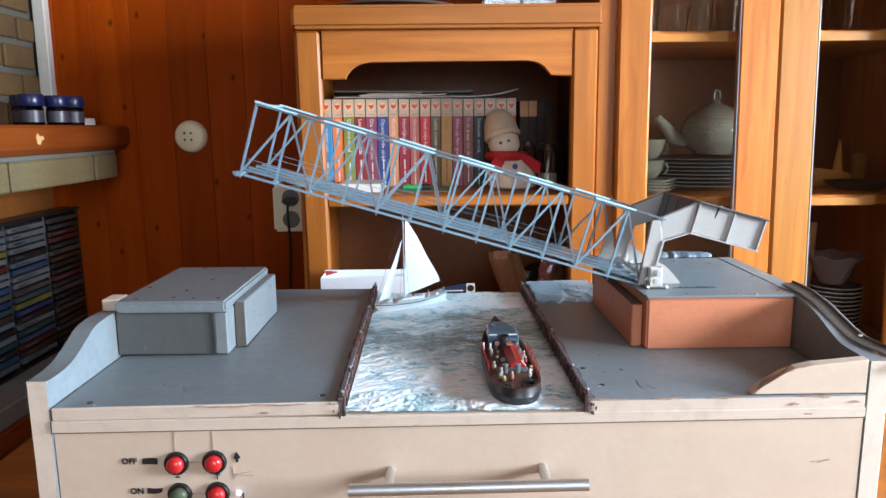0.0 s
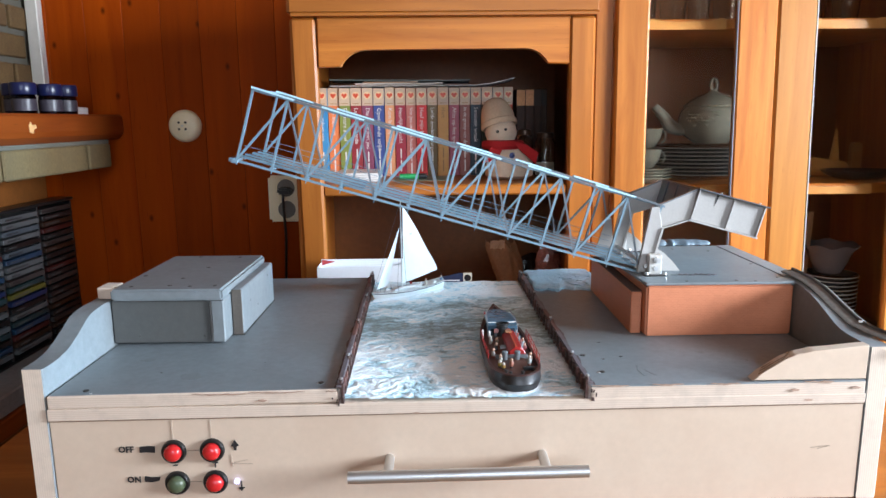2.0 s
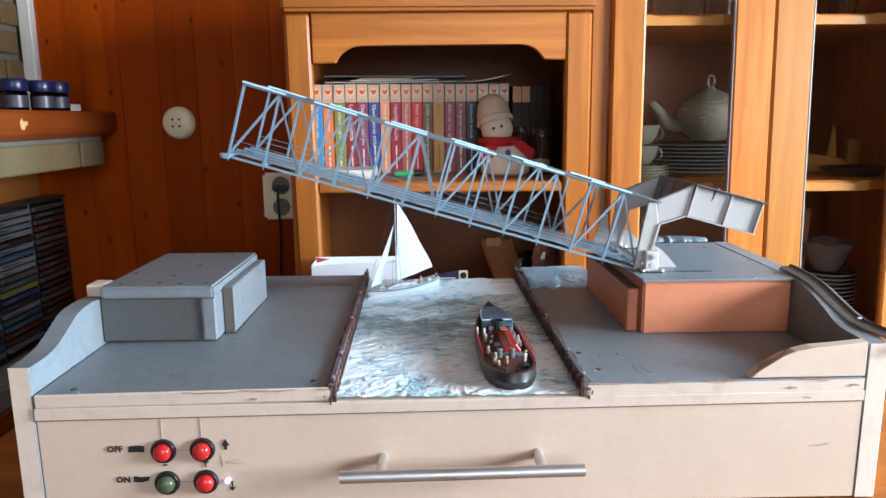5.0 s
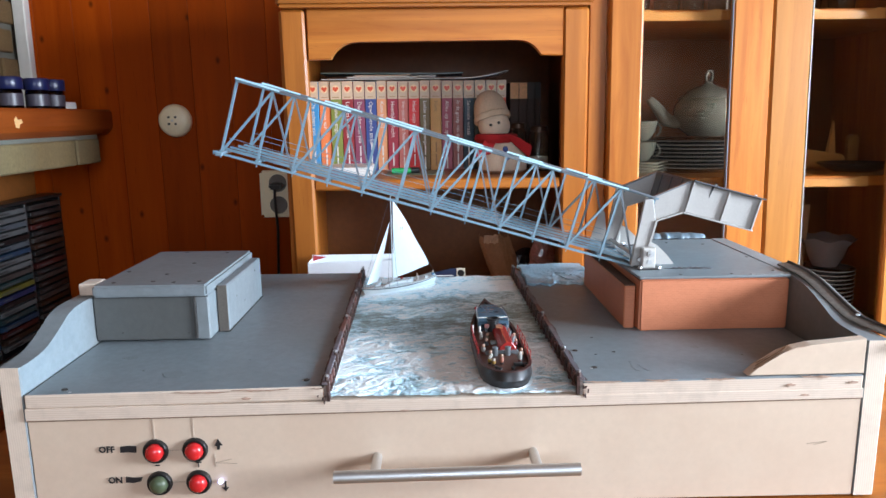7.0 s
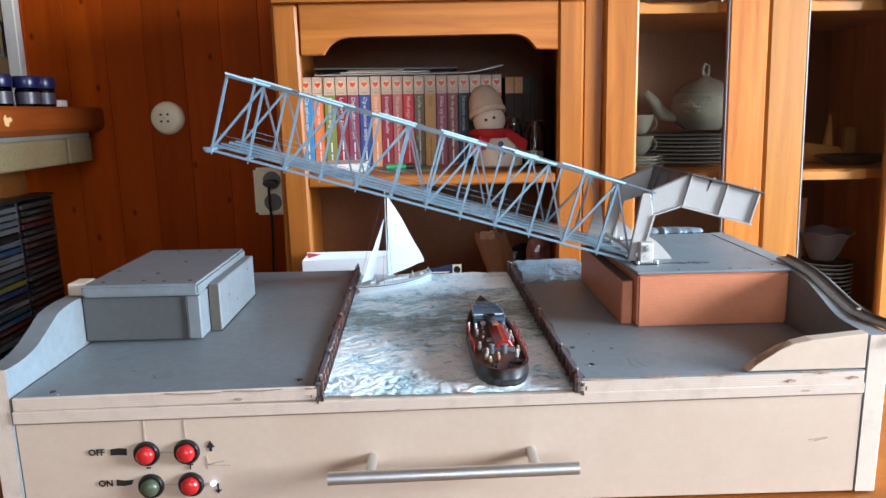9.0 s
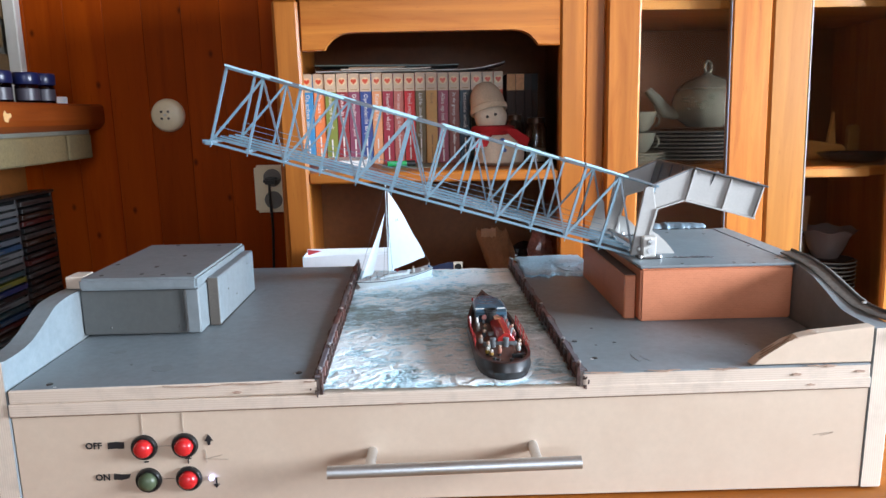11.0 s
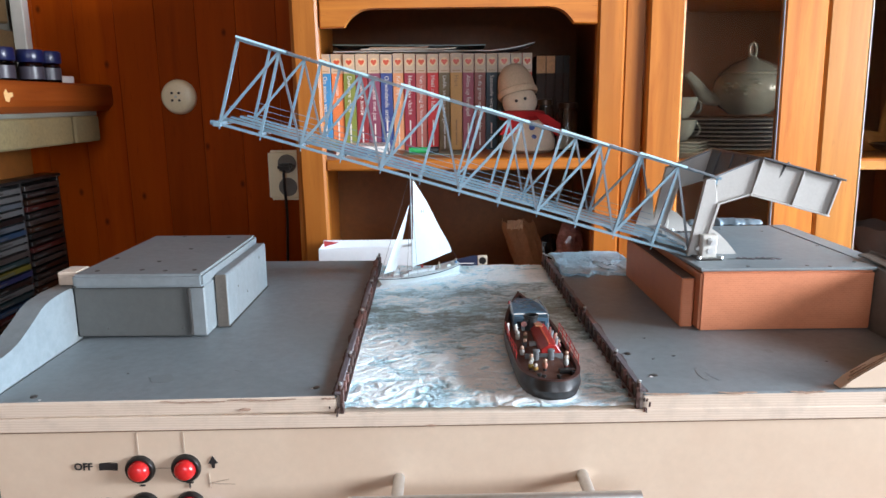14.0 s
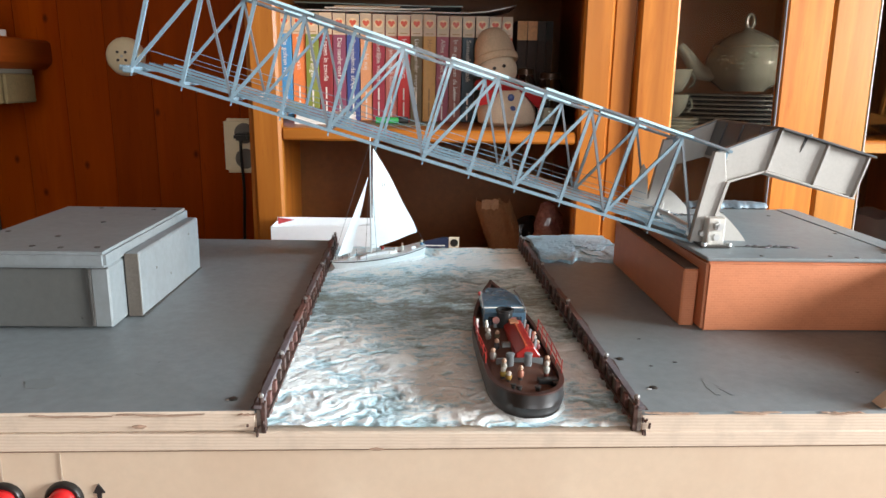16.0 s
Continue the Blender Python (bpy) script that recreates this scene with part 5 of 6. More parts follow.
# magazines lying on the books
for k, (x0, x1, y0, dz, c) in enumerate(((-0.166, 0.205, 0.875, 0.0, (0.45, 0.42, 0.38)), (-0.115, 0.06, 0.868, 0.0035, (0.62, 0.55, 0.46)), (-0.100, 0.010, 0.872, 0.0065, (0.50, 0.30, 0.16)), (-0.168, 0.115, 0.880, 0.0095, (0.10, 0.14, 0.12)))):
    bm = B()
    n = 14
    rows_ = []
    for i in range(n + 1):
        u = i / n
        xx = x0 + (x1 - x0) * u
        zz = 1.1900 + dz + 0.014 * (max(0, u - 0.78) / 0.22) ** 1.6 * (1 if k == 0 else 0.1) + (0.003 * (1 - u) if k == 3 else 0)
        rows_.append([bm.verts.new((xx, yy, zz + h)) for yy in (y0, 0.99) for h in (0, 0.0022)])
    for a, b in zip(rows_, rows_[1:]):
        for q in ((0, 1), (1, 3), (3, 2), (2, 0)):
            bm.faces.new((a[q[0]], a[q[1]], b[q[1]], b[q[0]]))
    bm.faces.new([rows_[0][i] for i in (0, 1, 3, 2)])
    bm.faces.new([rows_[-1][i] for i in (2, 3, 1, 0)])
    solid("magazine", bm, painted("magazine_cover", c, 0.3, 0.15, 20, bumps=0.05), "thin magazine lying on the row of books", "magazine", group="magazines on the books")
# papers and pen on the shelf
for k in range(4):
    solid("booklet", box(-0.150 + 0.001 * k, -0.064 - 0.001 * (k % 2), 0.752, 0.865, 1.0102 + k * 0.0040, 1.0138 + k * 0.0040, 0.0004), M_WHITE, "thin white booklet on the shelf", "booklet", group="white booklets")
pen = thing("marker_pen", (-0.002, 0.79, 1.014), "green marker pen lying on the shelf", "pen")
part("barrel", rod((-0.026, 0.785, 1.0165), (0.010, 0.79, 1.0165), 0.0052, 14), painted("green_plastic", (0.02, 0.28, 0.08), 0.25, 0.05, 40, bumps=0), pen, "green barrel", True)
part("cap", rod((0.010, 0.79, 1.0165), (0.026, 0.793, 1.0165), 0.0056, 14), M_BLACK, pen, "black cap", True)
solid("notebook", box(-0.036, 0.075, 0.755, 0.86, 1.0102, 1.0112, 0.0003), painted("green_grey_card", (0.14, 0.16, 0.11), 0.5, 0.1, 30), "thin grey-green card under the pen", "card")

# snowman doll: one plain mesh
M_KNIT = painted("cream_knit", (0.74, 0.60, 0.45), 0.9, 0.12, 60, bumps=0.8)
M_HAT = painted("beige_knit", (0.64, 0.47, 0.32), 0.9, 0.14, 60, bumps=0.8)
M_SCARF = painted("red_felt", (0.42, 0.012, 0.014), 0.9, 0.12, 60, bumps=0.6)
M_BUTTON = painted("blue_button", (0.05, 0.09, 0.28), 0.3, 0.08, 40, bumps=0)
M_JARLID = painted("dark_brown_lid", (0.06, 0.028, 0.014), 0.35, 0.2, 60, metal=0.5)
dx, dy, dz = 0.184, 0.800, 1.0102
bm = lathe([(0, 0), (0.036, 0), (0.046, 0.006), (0.0475, 0.022), (0.043, 0.042), (0.035, 0.058), (0.026, 0.066), (0, 0.066)], (dx + 0.002, dy, dz), 28)
ball((dx - 0.014, dy - 0.002, dz + 0.088), 0.0305, bm, (1, 0.95, 0.92), 22, 14)
n1 = len(bm.faces)
hat = lathe([(0.030, -0.003), (0.0345, -0.004), (0.0368, 0.000), (0.0362, 0.007), (0.0338, 0.0095), (0.0335, 0.018), (0.0318, 0.029), (0.0285, 0.040), (0.0232, 0.050), (0.0170, 0.0575), (0.0090, 0.0610), (0, 0.0615)], (0, 0, 0), 26)
bmesh.ops.transform(hat, matrix=Matrix.Translation((dx - 0.017, dy + 0.003, dz + 0.1010)) @ Matrix.Rotation(radians(-17), 4, "X") @ Matrix.Rotation(radians(-11), 4, "Y") @ Matrix.Diagonal((0.97, 0.97, 0.88, 1)), verts=hat.verts)
tmp_me = bpy.data.meshes.new("tmp")
hat.to_mesh(tmp_me)
hat.free()
bm.from_mesh(tmp_me)
bpy.data.meshes.remove(tmp_me)
n2 = len(bm.faces)
lathe([(0.026, 0), (0.038, 0.001), (0.0425, 0.008), (0.039, 0.016), (0.027, 0.018)], (dx - 0.010, dy - 0.003, dz + 0.056), 24, bm)
prism([(dx - 0.052, dz + 0.032), (dx - 0.030, dz + 0.070), (dx - 0.008, dz + 0.072), (dx - 0.024, dz + 0.036)], "y", dy - 0.036, dy - 0.024, 0, bm)
prism([(dx + 0.004, dz + 0.072), (dx + 0.030, dz + 0.066), (dx + 0.054, dz + 0.050), (dx + 0.048, dz + 0.030), (dx + 0.020, dz + 0.054)], "y", dy - 0.040, dy - 0.026, 0, bm)
n3 = len(bm.faces)
for ex, ez in ((dx - 0.023, dz + 0.090), (dx - 0.008, dz + 0.094)):
    ball((ex, dy - 0.0305, ez), 0.0028, bm, (1, 0.6, 1), 8, 6)
n4 = len(bm.faces)
for ex, ez in ((dx + 0.003, dz + 0.046), (dx + 0.006, dz + 0.028)):
    ball((ex, dy - 0.0445, ez), 0.0055, bm, (1, 0.35, 1), 10, 6)
bm.faces.ensure_lookup_table()
for i, f in enumerate(bm.faces):
    f.material_index = 0 if i < n1 else 1 if i < n2 else 2 if i < n3 else 3 if i < n4 else 4
solid("snowman_doll", bm, [M_KNIT, M_HAT, M_SCARF, M_BLACK, M_BUTTON], "cream knitted snowman doll with hat and red scarf", "doll", smooth=True)
for jx, jy, jr, jh, what in ((0.2610, 0.835, 0.021, 0.076, "pale grains"), (0.2215, 0.850, 0.017, 0.082, "brown powder")):
    jar = thing("storage_jar", (jx, jy, 1.0102), "clear glass jar half filled with %s" % what, "jar", "jars on the bookshelf")
    part("glass", lathe([(0, 0), (jr - 0.002, 0), (jr, 0.003), (jr, jh - 0.010), (jr - 0.004, jh - 0.004), (jr - 0.004, jh), (jr - 0.0055, jh), (jr - 0.0055, jh - 0.005), (jr - 0.0015, jh - 0.011), (jr - 0.0015, 0.003), (0, 0.002)], (jx, jy, 1.0102), 22), M_GLASSWARE, jar, "", True)
    part("contents", lathe([(0, 0.003), (jr - 0.0025, 0.003), (jr - 0.0025, jh * 0.38), (0, jh * 0.40)], (jx, jy, 1.0102), 20), M_KNIT if jr > 0.02 else M_HAT, jar, "", True)
    part("lid", lathe([(0, jh + 0.0002), (jr - 0.003, jh + 0.0002), (jr - 0.003, jh + 0.009), (jr - 0.005, jh + 0.0105), (0, jh + 0.0110)], (jx, jy, 1.0102), 22), M_JARLID, jar, "dark metal lid", True)

# things in the lower compartment
roll = thing("paper_bag", (0.185, 0.80, 0.748), "crumpled brown paper bag leaning in the bookcase", "paper bag")
bm = B()
rings = []
for i in range(25):
    u = i / 24
    c = Vector((0.214 - 0.044 * u, 0.80 + 0.02 * u, 0.750 + 0.130 * u))
    row = []
    for a in [2 * math.pi * k / 36 for k in range(36)]:
        fold = 0.16 * noise.noise(Vector((math.cos(a) * 2.2, math.sin(a) * 2.2, u * 3))) + 0.10 * abs(noise.noise(Vector((math.cos(a) * 5, math.sin(a) * 5, u * 7))))
        r = 0.030 * (1 - 0.05 * u) * (1 + fold)
        row.append(bm.verts.new(c + Vector((r * math.cos(a), 0.55 * r * math.sin(a), (0.004 + 0.012 * u) * noise.noise(Vector((math.cos(a) * 3, math.sin(a) * 3, u * 4 + 9)))))))
    rings.append(row)
for a, b in zip(rings, rings[1:]):
    for k in range(36):
        bm.faces.new((a[k], a[(k + 1) % 36], b[(k + 1) % 36], b[k]))
bm.faces.new(rings[0][::-1])
M_KRAFT = painted("brown_paper", (0.33, 0.15, 0.065), 0.75, 0.18, 30)
part("bag", bm, M_KRAFT, roll, "", False)
flap = B()
grid_ = [[flap.verts.new((0.150 + 0.028 * u + 0.003 * noise.noise(Vector((u * 4, v * 4, 1))), 0.792 + 0.004 * noise.noise(Vector((u * 5, v * 5, 6))), 0.872 + 0.016 * v + 0.004 * noise.noise(Vector((u * 6, v, 3))))) for u in [q / 8 for q in range(9)]] for v in [q / 4 for q in range(5)]]
for a, b in zip(grid_, grid_[1:]):
    for k in range(8):
        flap.faces.new((a[k], a[k + 1], b[k + 1], b[k]))
back_ = bmesh.ops.extrude_face_region(flap, geom=list(flap.faces))
bmesh.ops.translate(flap, vec=(0, 0.0008, 0), verts=[g for g in back_["geom"] if isinstance(g, bmesh.types.BMVert)])
part("folded_flap", flap, painted("pale_inside_paper", (0.52, 0.30, 0.17), 0.75, 0.1, 30), roll, "pale folded top edge")
bm = B()
ball((0.262, 0.79, 0.820), 0.034, bm, (0.75, 0.6, 2.0), 18, 14)
for vtx in bm.verts:
    vtx.co += 0.008 * Vector((noise.noise(vtx.co * 60), noise.noise(vtx.co * 60 + Vector((5, 0, 0))), 0))
solid("plastic_bag", bm, painted("pink_plastic", (0.36, 0.16, 0.14), 0.2, 0.3, 30, coat=0.5), "crumpled pinkish plastic bag in the bookcase", "plastic bag")
bag2 = B()
ball((0.238, 0.86, 0.800), 0.04, bag2, (0.8, 0.6, 1.28), 16, 12)
for vtx in bag2.verts:
    vtx.co += 0.010 * Vector((noise.noise(vtx.co * 50), noise.noise(vtx.co * 50 + Vector((5, 0, 0))), 0))
solid("dark_bag", bag2, painted("black_plastic_bag", (0.02, 0.016, 0.018), 0.2, 0.3, 30, coat=0.5), "crumpled black plastic bag in the bookcase", "plastic bag")
card = thing("leaflet", (0.075, 0.75, 0.748), "dark blue leaflet with a pale printed corner", "leaflet")
part("sheet", prism([(0.030, 0.749), (0.094, 0.749), (0.094, 0.8325), (0.086, 0.8330), (0.030, 0.8200)], "y", 0.75, 0.752, 0), painted("dark_blue_print", (0.02, 0.028, 0.06), 0.3, 0.15, 40, bumps=0), card)
part("label", box(0.0945, 0.1110, 0.7500, 0.7518, 0.749, 0.8330, 0), M_PAPER, card, "pale printed edge")
disc = lathe([(0, 0), (0.0065, 0), (0.0065, 0.0005), (0, 0.0005)], (0, 0, 0), 20)
bmesh.ops.transform(disc, matrix=Matrix.Translation((0.1028, 0.7498, 0.8235)) @ Matrix.Rotation(radians(90), 4, "X"), verts=disc.verts)
part("round_mark", disc, M_BLACK, card)
for zz in (0.8180, 0.8120, 0.8060):
    part("print_bar", box(0.050, 0.088, 0.7494, 0.7499, zz, zz + 0.0016, 0), M_TITLE, card)

# open white card box in front of the bookcase
wb = thing("white_box", (-0.085, 0.615, 0.79), "open white card box with a red corner", "box")
M_CARD = painted("white_card", (0.90, 0.92, 0.94), 0.5, 0.03, 20, bumps=0.05)
part("front", hull8([(-0.158, 0.590, 0.790), (-0.012, 0.590, 0.790), (-0.012, 0.592, 0.790), (-0.158, 0.592, 0.790), (-0.158, 0.590, 0.8805), (-0.012, 0.590, 0.8835), (-0.012, 0.592, 0.8835), (-0.158, 0.592, 0.8805)], 0), M_CARD, wb)
part("rear", box(-0.158, -0.012, 0.636, 0.638, 0.790, 0.8850, 0), M_CARD, wb)
part("end", box(-0.1585, -0.157, 0.5925, 0.6355, 0.790, 0.8800, 0), M_CARD, wb)
part("end", box(-0.0135, -0.012, 0.5925, 0.6355, 0.790, 0.8800, 0), M_CARD, wb)
part("red_corner", prism([(-0.1565, 0.8845), (-0.1340, 0.8815), (-0.1565, 0.8750)], "y", 0.6335, 0.6355, 0), painted("red_card", (0.45, 0.03, 0.03), 0.5, 0.05, 30, bumps=0), wb, "red triangle")

# top of the bookcase
tr = thing("oval_tray", (-0.035, 0.80, 1.331), "dark tray with a pale rim on the bookcase", "tray")
part("tray", lathe([(0, 0.002), (0.10, 0), (0.125, 0.008), (0.130, 0.012), (0.124, 0.011), (0.10, 0.004), (0, 0.005)], (-0.035, 0.80, 1.331), 40), M_BLACK, tr, "", True)
part("rim", lathe([(0.1285, 0.0105), (0.1325, 0.013), (0.1285, 0.0145)], (-0.035, 0.80, 1.331), 40), M_STEEL, tr, "", True)
for gx, w in ((0.160, 0.036), (0.225, 0.032)):
    g = thing("glass_vase", (gx, 0.76, 1.3312), "square clear glass vase on the bookcase", "vase", "vases on the bookcase")
    bm = B()
    for q in ((-w, w, -w, -w + 0.003), (-w, w, w - 0.003, w), (-w, -w + 0.003, -w + 0.0032, w - 0.0032), (w - 0.003, w, -w + 0.0032, w - 0.0032)):
        box(gx + q[0] * 0.9, gx + q[1] * 0.9, 0.76 + q[2], 0.76 + q[3], 1.3312, 1.41, 0, bm)
    part("glass", bm, M_GLASSWARE, g)

# ---- sockets on the back wall ----
ph = thing("telephone_socket", (-0.527, 1.069, 1.114), "round cream telephone socket on the panelling", "socket")


def on_wall(bm, x, z, y=1.069):
    bmesh.ops.transform(bm, matrix=Matrix.Translation((x, y, z)) @ Matrix.Rotation(radians(90), 4, "X"), verts=bm.verts)
    return bm


part("cover", on_wall(lathe([(0.0365, 0), (0.0365, 0.006), (0.034, 0.014), (0.028, 0.019), (0, 0.0205)], (0, 0, 0), 32), -0.527, 1.114), M_CREAM, ph, "", True)
for a in range(5):
    q = radians(90 * a + 45)
    px, pz = (-0.5285 + 0.0105 * math.cos(q), 1.1145 + 0.0105 * math.sin(q)) if a < 4 else (-0.5285, 1.1145)
    part("hole" if a < 4 else "screw", on_wall(lathe([(0.0026, 0), (0.0026, 0.0215), (0, 0.0215)], (0, 0, 0), 12), px, pz), M_BLACK if a < 4 else M_STEEL, ph)
sk = thing("wall_socket", (-0.303, 1.069, 0.95), "double cream wall socket with a black plug", "socket")
part("plate", box(-0.343, -0.268, 1.047, 1.069, 0.893, 1.0, 0.006, seg=3), M_CREAM, sk)
M_RECESS = painted("grey_recess", (0.14, 0.125, 0.105), 0.5, 0.1, 30, bumps=0)
for zz in (0.972, 0.922):
    part("recess", on_wall(lathe([(0.020, 0), (0.020, 0.0008), (0, 0.0008)], (0, 0, 0), 26), -0.301, zz, 1.0468), M_RECESS, sk)
part("plug", box(-0.3150, -0.285, 1.012, 1.046, 0.9600, 0.9740, 0.004, seg=2), M_BLACK, sk, "flat black plug")
cd_ = thing("power_cable", (-0.31, 1.03, 0.6), "thin black cable hanging from the plug", "cable")
part("cable", tube(smooth_line([(-0.304, 1.028, 0.966), (-0.305, 1.028, 0.93), (-0.303, 1.032, 0.86), (-0.309, 1.040, 0.76), (-0.313, 1.048, 0.62), (-0.310, 1.050, 0.30), (-0.312, 1.050, 0.004)], 6), 0.0030, 8), M_BLACK, cd_, "", True)

# ---- chimney breast, mantel, hearth bench, CD rack ----
M_MORTAR = painted("grey_mortar", (0.12, 0.11, 0.085), 0.9, 0.12, 60, bumps=0.6)
M_BRICK = painted("yellow_brown_brick", (0.125, 0.072, 0.024), 0.85, 0.25, 40, bumps=0.7, stain=(0.085, 0.043, 0.017))
M_SAND = painted("sandstone", (0.150, 0.100, 0.040), 0.85, 0.25, 40, bumps=0.7, stain=(0.12, 0.09, 0.045))
chim = structure("wall_chimney", box(-1.19, -0.862, 0.30, 1.068, 0.0, 2.45, 0), M_MORTAR, "yellow-brown brick chimney breast with grey joints", "wall")
for row in range(14):
    z0 = 1.142 + row * 0.0605
    y = 0.30 + (0.0 if row % 2 else 0.055)
    while y < 1.055:
        y1 = min(y + 0.105, 1.056)
        if y1 - y > 0.02:
            part("brick", box(-0.868, -0.8535 + random.uniform(-0.002, 0.002), y, y1, z0 + random.uniform(0, 0.001), z0 + 0.0475, 0.003), M_BRICK, chim)
        y = y1 + 0.0105
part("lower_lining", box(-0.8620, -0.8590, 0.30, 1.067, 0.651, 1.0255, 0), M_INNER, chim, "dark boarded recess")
structure("corner_trim", hull8([(-0.8530, 1.046, 1.141), (-0.8265, 1.046, 1.141), (-0.8265, 1.0685, 1.141), (-0.8530, 1.0685, 1.141), (-0.8470, 1.046, 2.45), (-0.8200, 1.046, 2.45), (-0.8200, 1.0685, 2.45), (-0.8470, 1.0685, 2.45)], 0.002), painted("aged_white", (0.58, 0.55, 0.49), 0.5, 0.05, 8), "white painted corner strip", "trim")
mt = thing("mantel_shelf", (-0.76, 0.7, 1.03), "reddish varnished mantel beam on sandstone blocks", "mantel")
part("beam", prism([(-0.8615, 1.0865), (-0.682, 1.0865), (-0.6700, 1.0980), (-0.6680, 1.1080), (-0.6690, 1.1360), (-0.6740, 1.1405), (-0.8615, 1.1405)], "y", 0.20, 1.0665, 0.0015), M_MANTEL, mt, "thick varnished beam with a chipped spot")
part("chip", prism([(0.690, 1.107), (0.700, 1.105), (0.703, 1.112), (0.712, 1.115), (0.710, 1.121), (0.698, 1.120), (0.694, 1.126), (0.688, 1.120)], "x", -0.6686, -0.6674, 0), painted("bare_wood_chip", (0.62, 0.33, 0.13), 0.6, 0.1, 60), mt, "pale chip in the varnish")
for y0, y1 in ((0.20, 0.395), (0.405, 0.610), (0.620, 0.905), (0.912, 1.010)):
    part("stone", box(-0.861, -0.6760 + random.uniform(-0.002, 0.001), y0, y1, 1.0265, 1.0780, 0.003), M_SAND, mt)
part("mortar_bed", box(-0.861, -0.6790, 0.20, 1.010, 1.0782, 1.0863, 0.001), M_MORTAR, mt, "pale mortar bed")
bench = thing("hearth_bench", (-0.79, 0.6, 0.0), "low hearth bench with a grey slab and wood edge", "bench")
part("slab", box(-0.861, -0.722, 0.10, 1.0665, 0.612, 0.650, 0.003), painted("grey_slab", (0.22, 0.20, 0.185), 0.6, 0.15, 20), bench)
part("wood_edge", box(-0.861, -0.716, 0.10, 1.0665, 0.575, 0.6115, 0.003), M_MANTEL, bench)
part("bench_body", box(-0.861, -0.745, 0.10, 1.0665, 0.0, 0.5745, 0), M_INNER, bench)

rack = thing("cd_rack", (-0.83, 0.86, 0.65), "black rack filled with music discs in cases", "disc rack")
part("frame", box(-0.861, -0.845, 0.62, 1.0665, 0.652, 0.950, 0.002), M_BLACK, rack)
for y in (0.648, 0.785, 0.926, 1.0625):
    part("upright", box(-0.8445, -0.806, y - 0.0035, y + 0.0035, 0.652, 0.948, 0.001), M_BLACK, rack)
part("top", box(-0.8445, -0.800, 0.62, 1.0665, 0.9485, 0.955, 0.002), M_BLACK, rack)
part("base", box(-0.8445, -0.798, 0.62, 1.0665, 0.6505, 0.6545, 0.001), M_BLACK, rack)
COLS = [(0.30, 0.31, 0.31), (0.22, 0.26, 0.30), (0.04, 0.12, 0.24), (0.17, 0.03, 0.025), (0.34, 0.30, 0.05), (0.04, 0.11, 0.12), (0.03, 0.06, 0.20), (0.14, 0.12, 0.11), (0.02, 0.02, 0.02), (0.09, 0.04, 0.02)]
# case colours scaled down: the shade under the mantel is in the paint
CDM = [painted("shaded_disc_paper", tuple(0.27 * q for q in c), 0.4, 0.12, 70, bumps=0, coat=0.1) for c in COLS]
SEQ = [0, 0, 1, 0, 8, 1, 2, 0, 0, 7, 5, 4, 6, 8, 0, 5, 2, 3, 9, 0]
# darker cases picked for the column nearest the corner
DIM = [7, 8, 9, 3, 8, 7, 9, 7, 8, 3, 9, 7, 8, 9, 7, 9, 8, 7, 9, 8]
for col, (ya, yb) in enumerate(((0.655, 0.780), (0.792, 0.920), (0.933, 1.058))):
    for k in range(20):
        z = 0.9305 - k * 0.01405
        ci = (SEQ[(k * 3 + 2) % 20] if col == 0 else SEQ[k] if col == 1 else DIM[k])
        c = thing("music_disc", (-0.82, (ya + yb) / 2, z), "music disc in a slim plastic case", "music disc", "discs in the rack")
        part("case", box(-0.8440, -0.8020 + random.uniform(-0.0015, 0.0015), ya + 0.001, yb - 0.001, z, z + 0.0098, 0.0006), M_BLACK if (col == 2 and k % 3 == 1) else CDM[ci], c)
        part("title_bar", box(-0.8010, -0.8000, ya + 0.012, ya + 0.030 + 0.05 * random.random(), z + 0.0038, z + 0.0060, 0), CDM[8] if ci in (0, 1, 7) else CDM[0], c)

# jars on the mantel
M_BLUECAP = painted("dark_blue_cap", (0.007, 0.011, 0.052), 0.3, 0.08, 40, bumps=0)
M_LABELG = painted("gold_label", (0.045, 0.038, 0.05), 0.4, 0.2, 90, bumps=0)
for k, (jx, jy) in enumerate(((-0.735, 0.800), (-0.722, 0.868), (-0.717, 0.917), (-0.770, 0.835))):
    j = thing("spice_jar", (jx, jy, 1.1405), "small glass jar with a dark blue lid", "jar", "jars on the mantel")
    part("glass", lathe([(0, 0), (0.020, 0), (0.021, 0.002), (0.021, 0.032), (0.019, 0.036), (0, 0.036)], (jx, jy, 1.1405), 18), glassy("blue_tinted_glass", (0.10, 0.13, 0.34)) if k == 0 else bpy.data.materials["blue_tinted_glass"], j, "", True)
    part("lid", lathe([(0.0225, 0.0362), (0.0235, 0.038), (0.0235, 0.055), (0.0215, 0.0585), (0, 0.0590)], (jx, jy, 1.1405), 18), M_BLUECAP, j, "ribbed dark blue lid", True)
    part("label", lathe([(0.0213, 0.006), (0.0216, 0.006), (0.0216, 0.028), (0.0213, 0.028)], (jx, jy, 1.1405), 18), M_LABELG, j, "", True)
solid("white_block", box(-0.735, -0.712, 0.950, 1.000, 1.1407, 1.1560, 0.002), M_WHITE, "small white block beside the jars", "block")

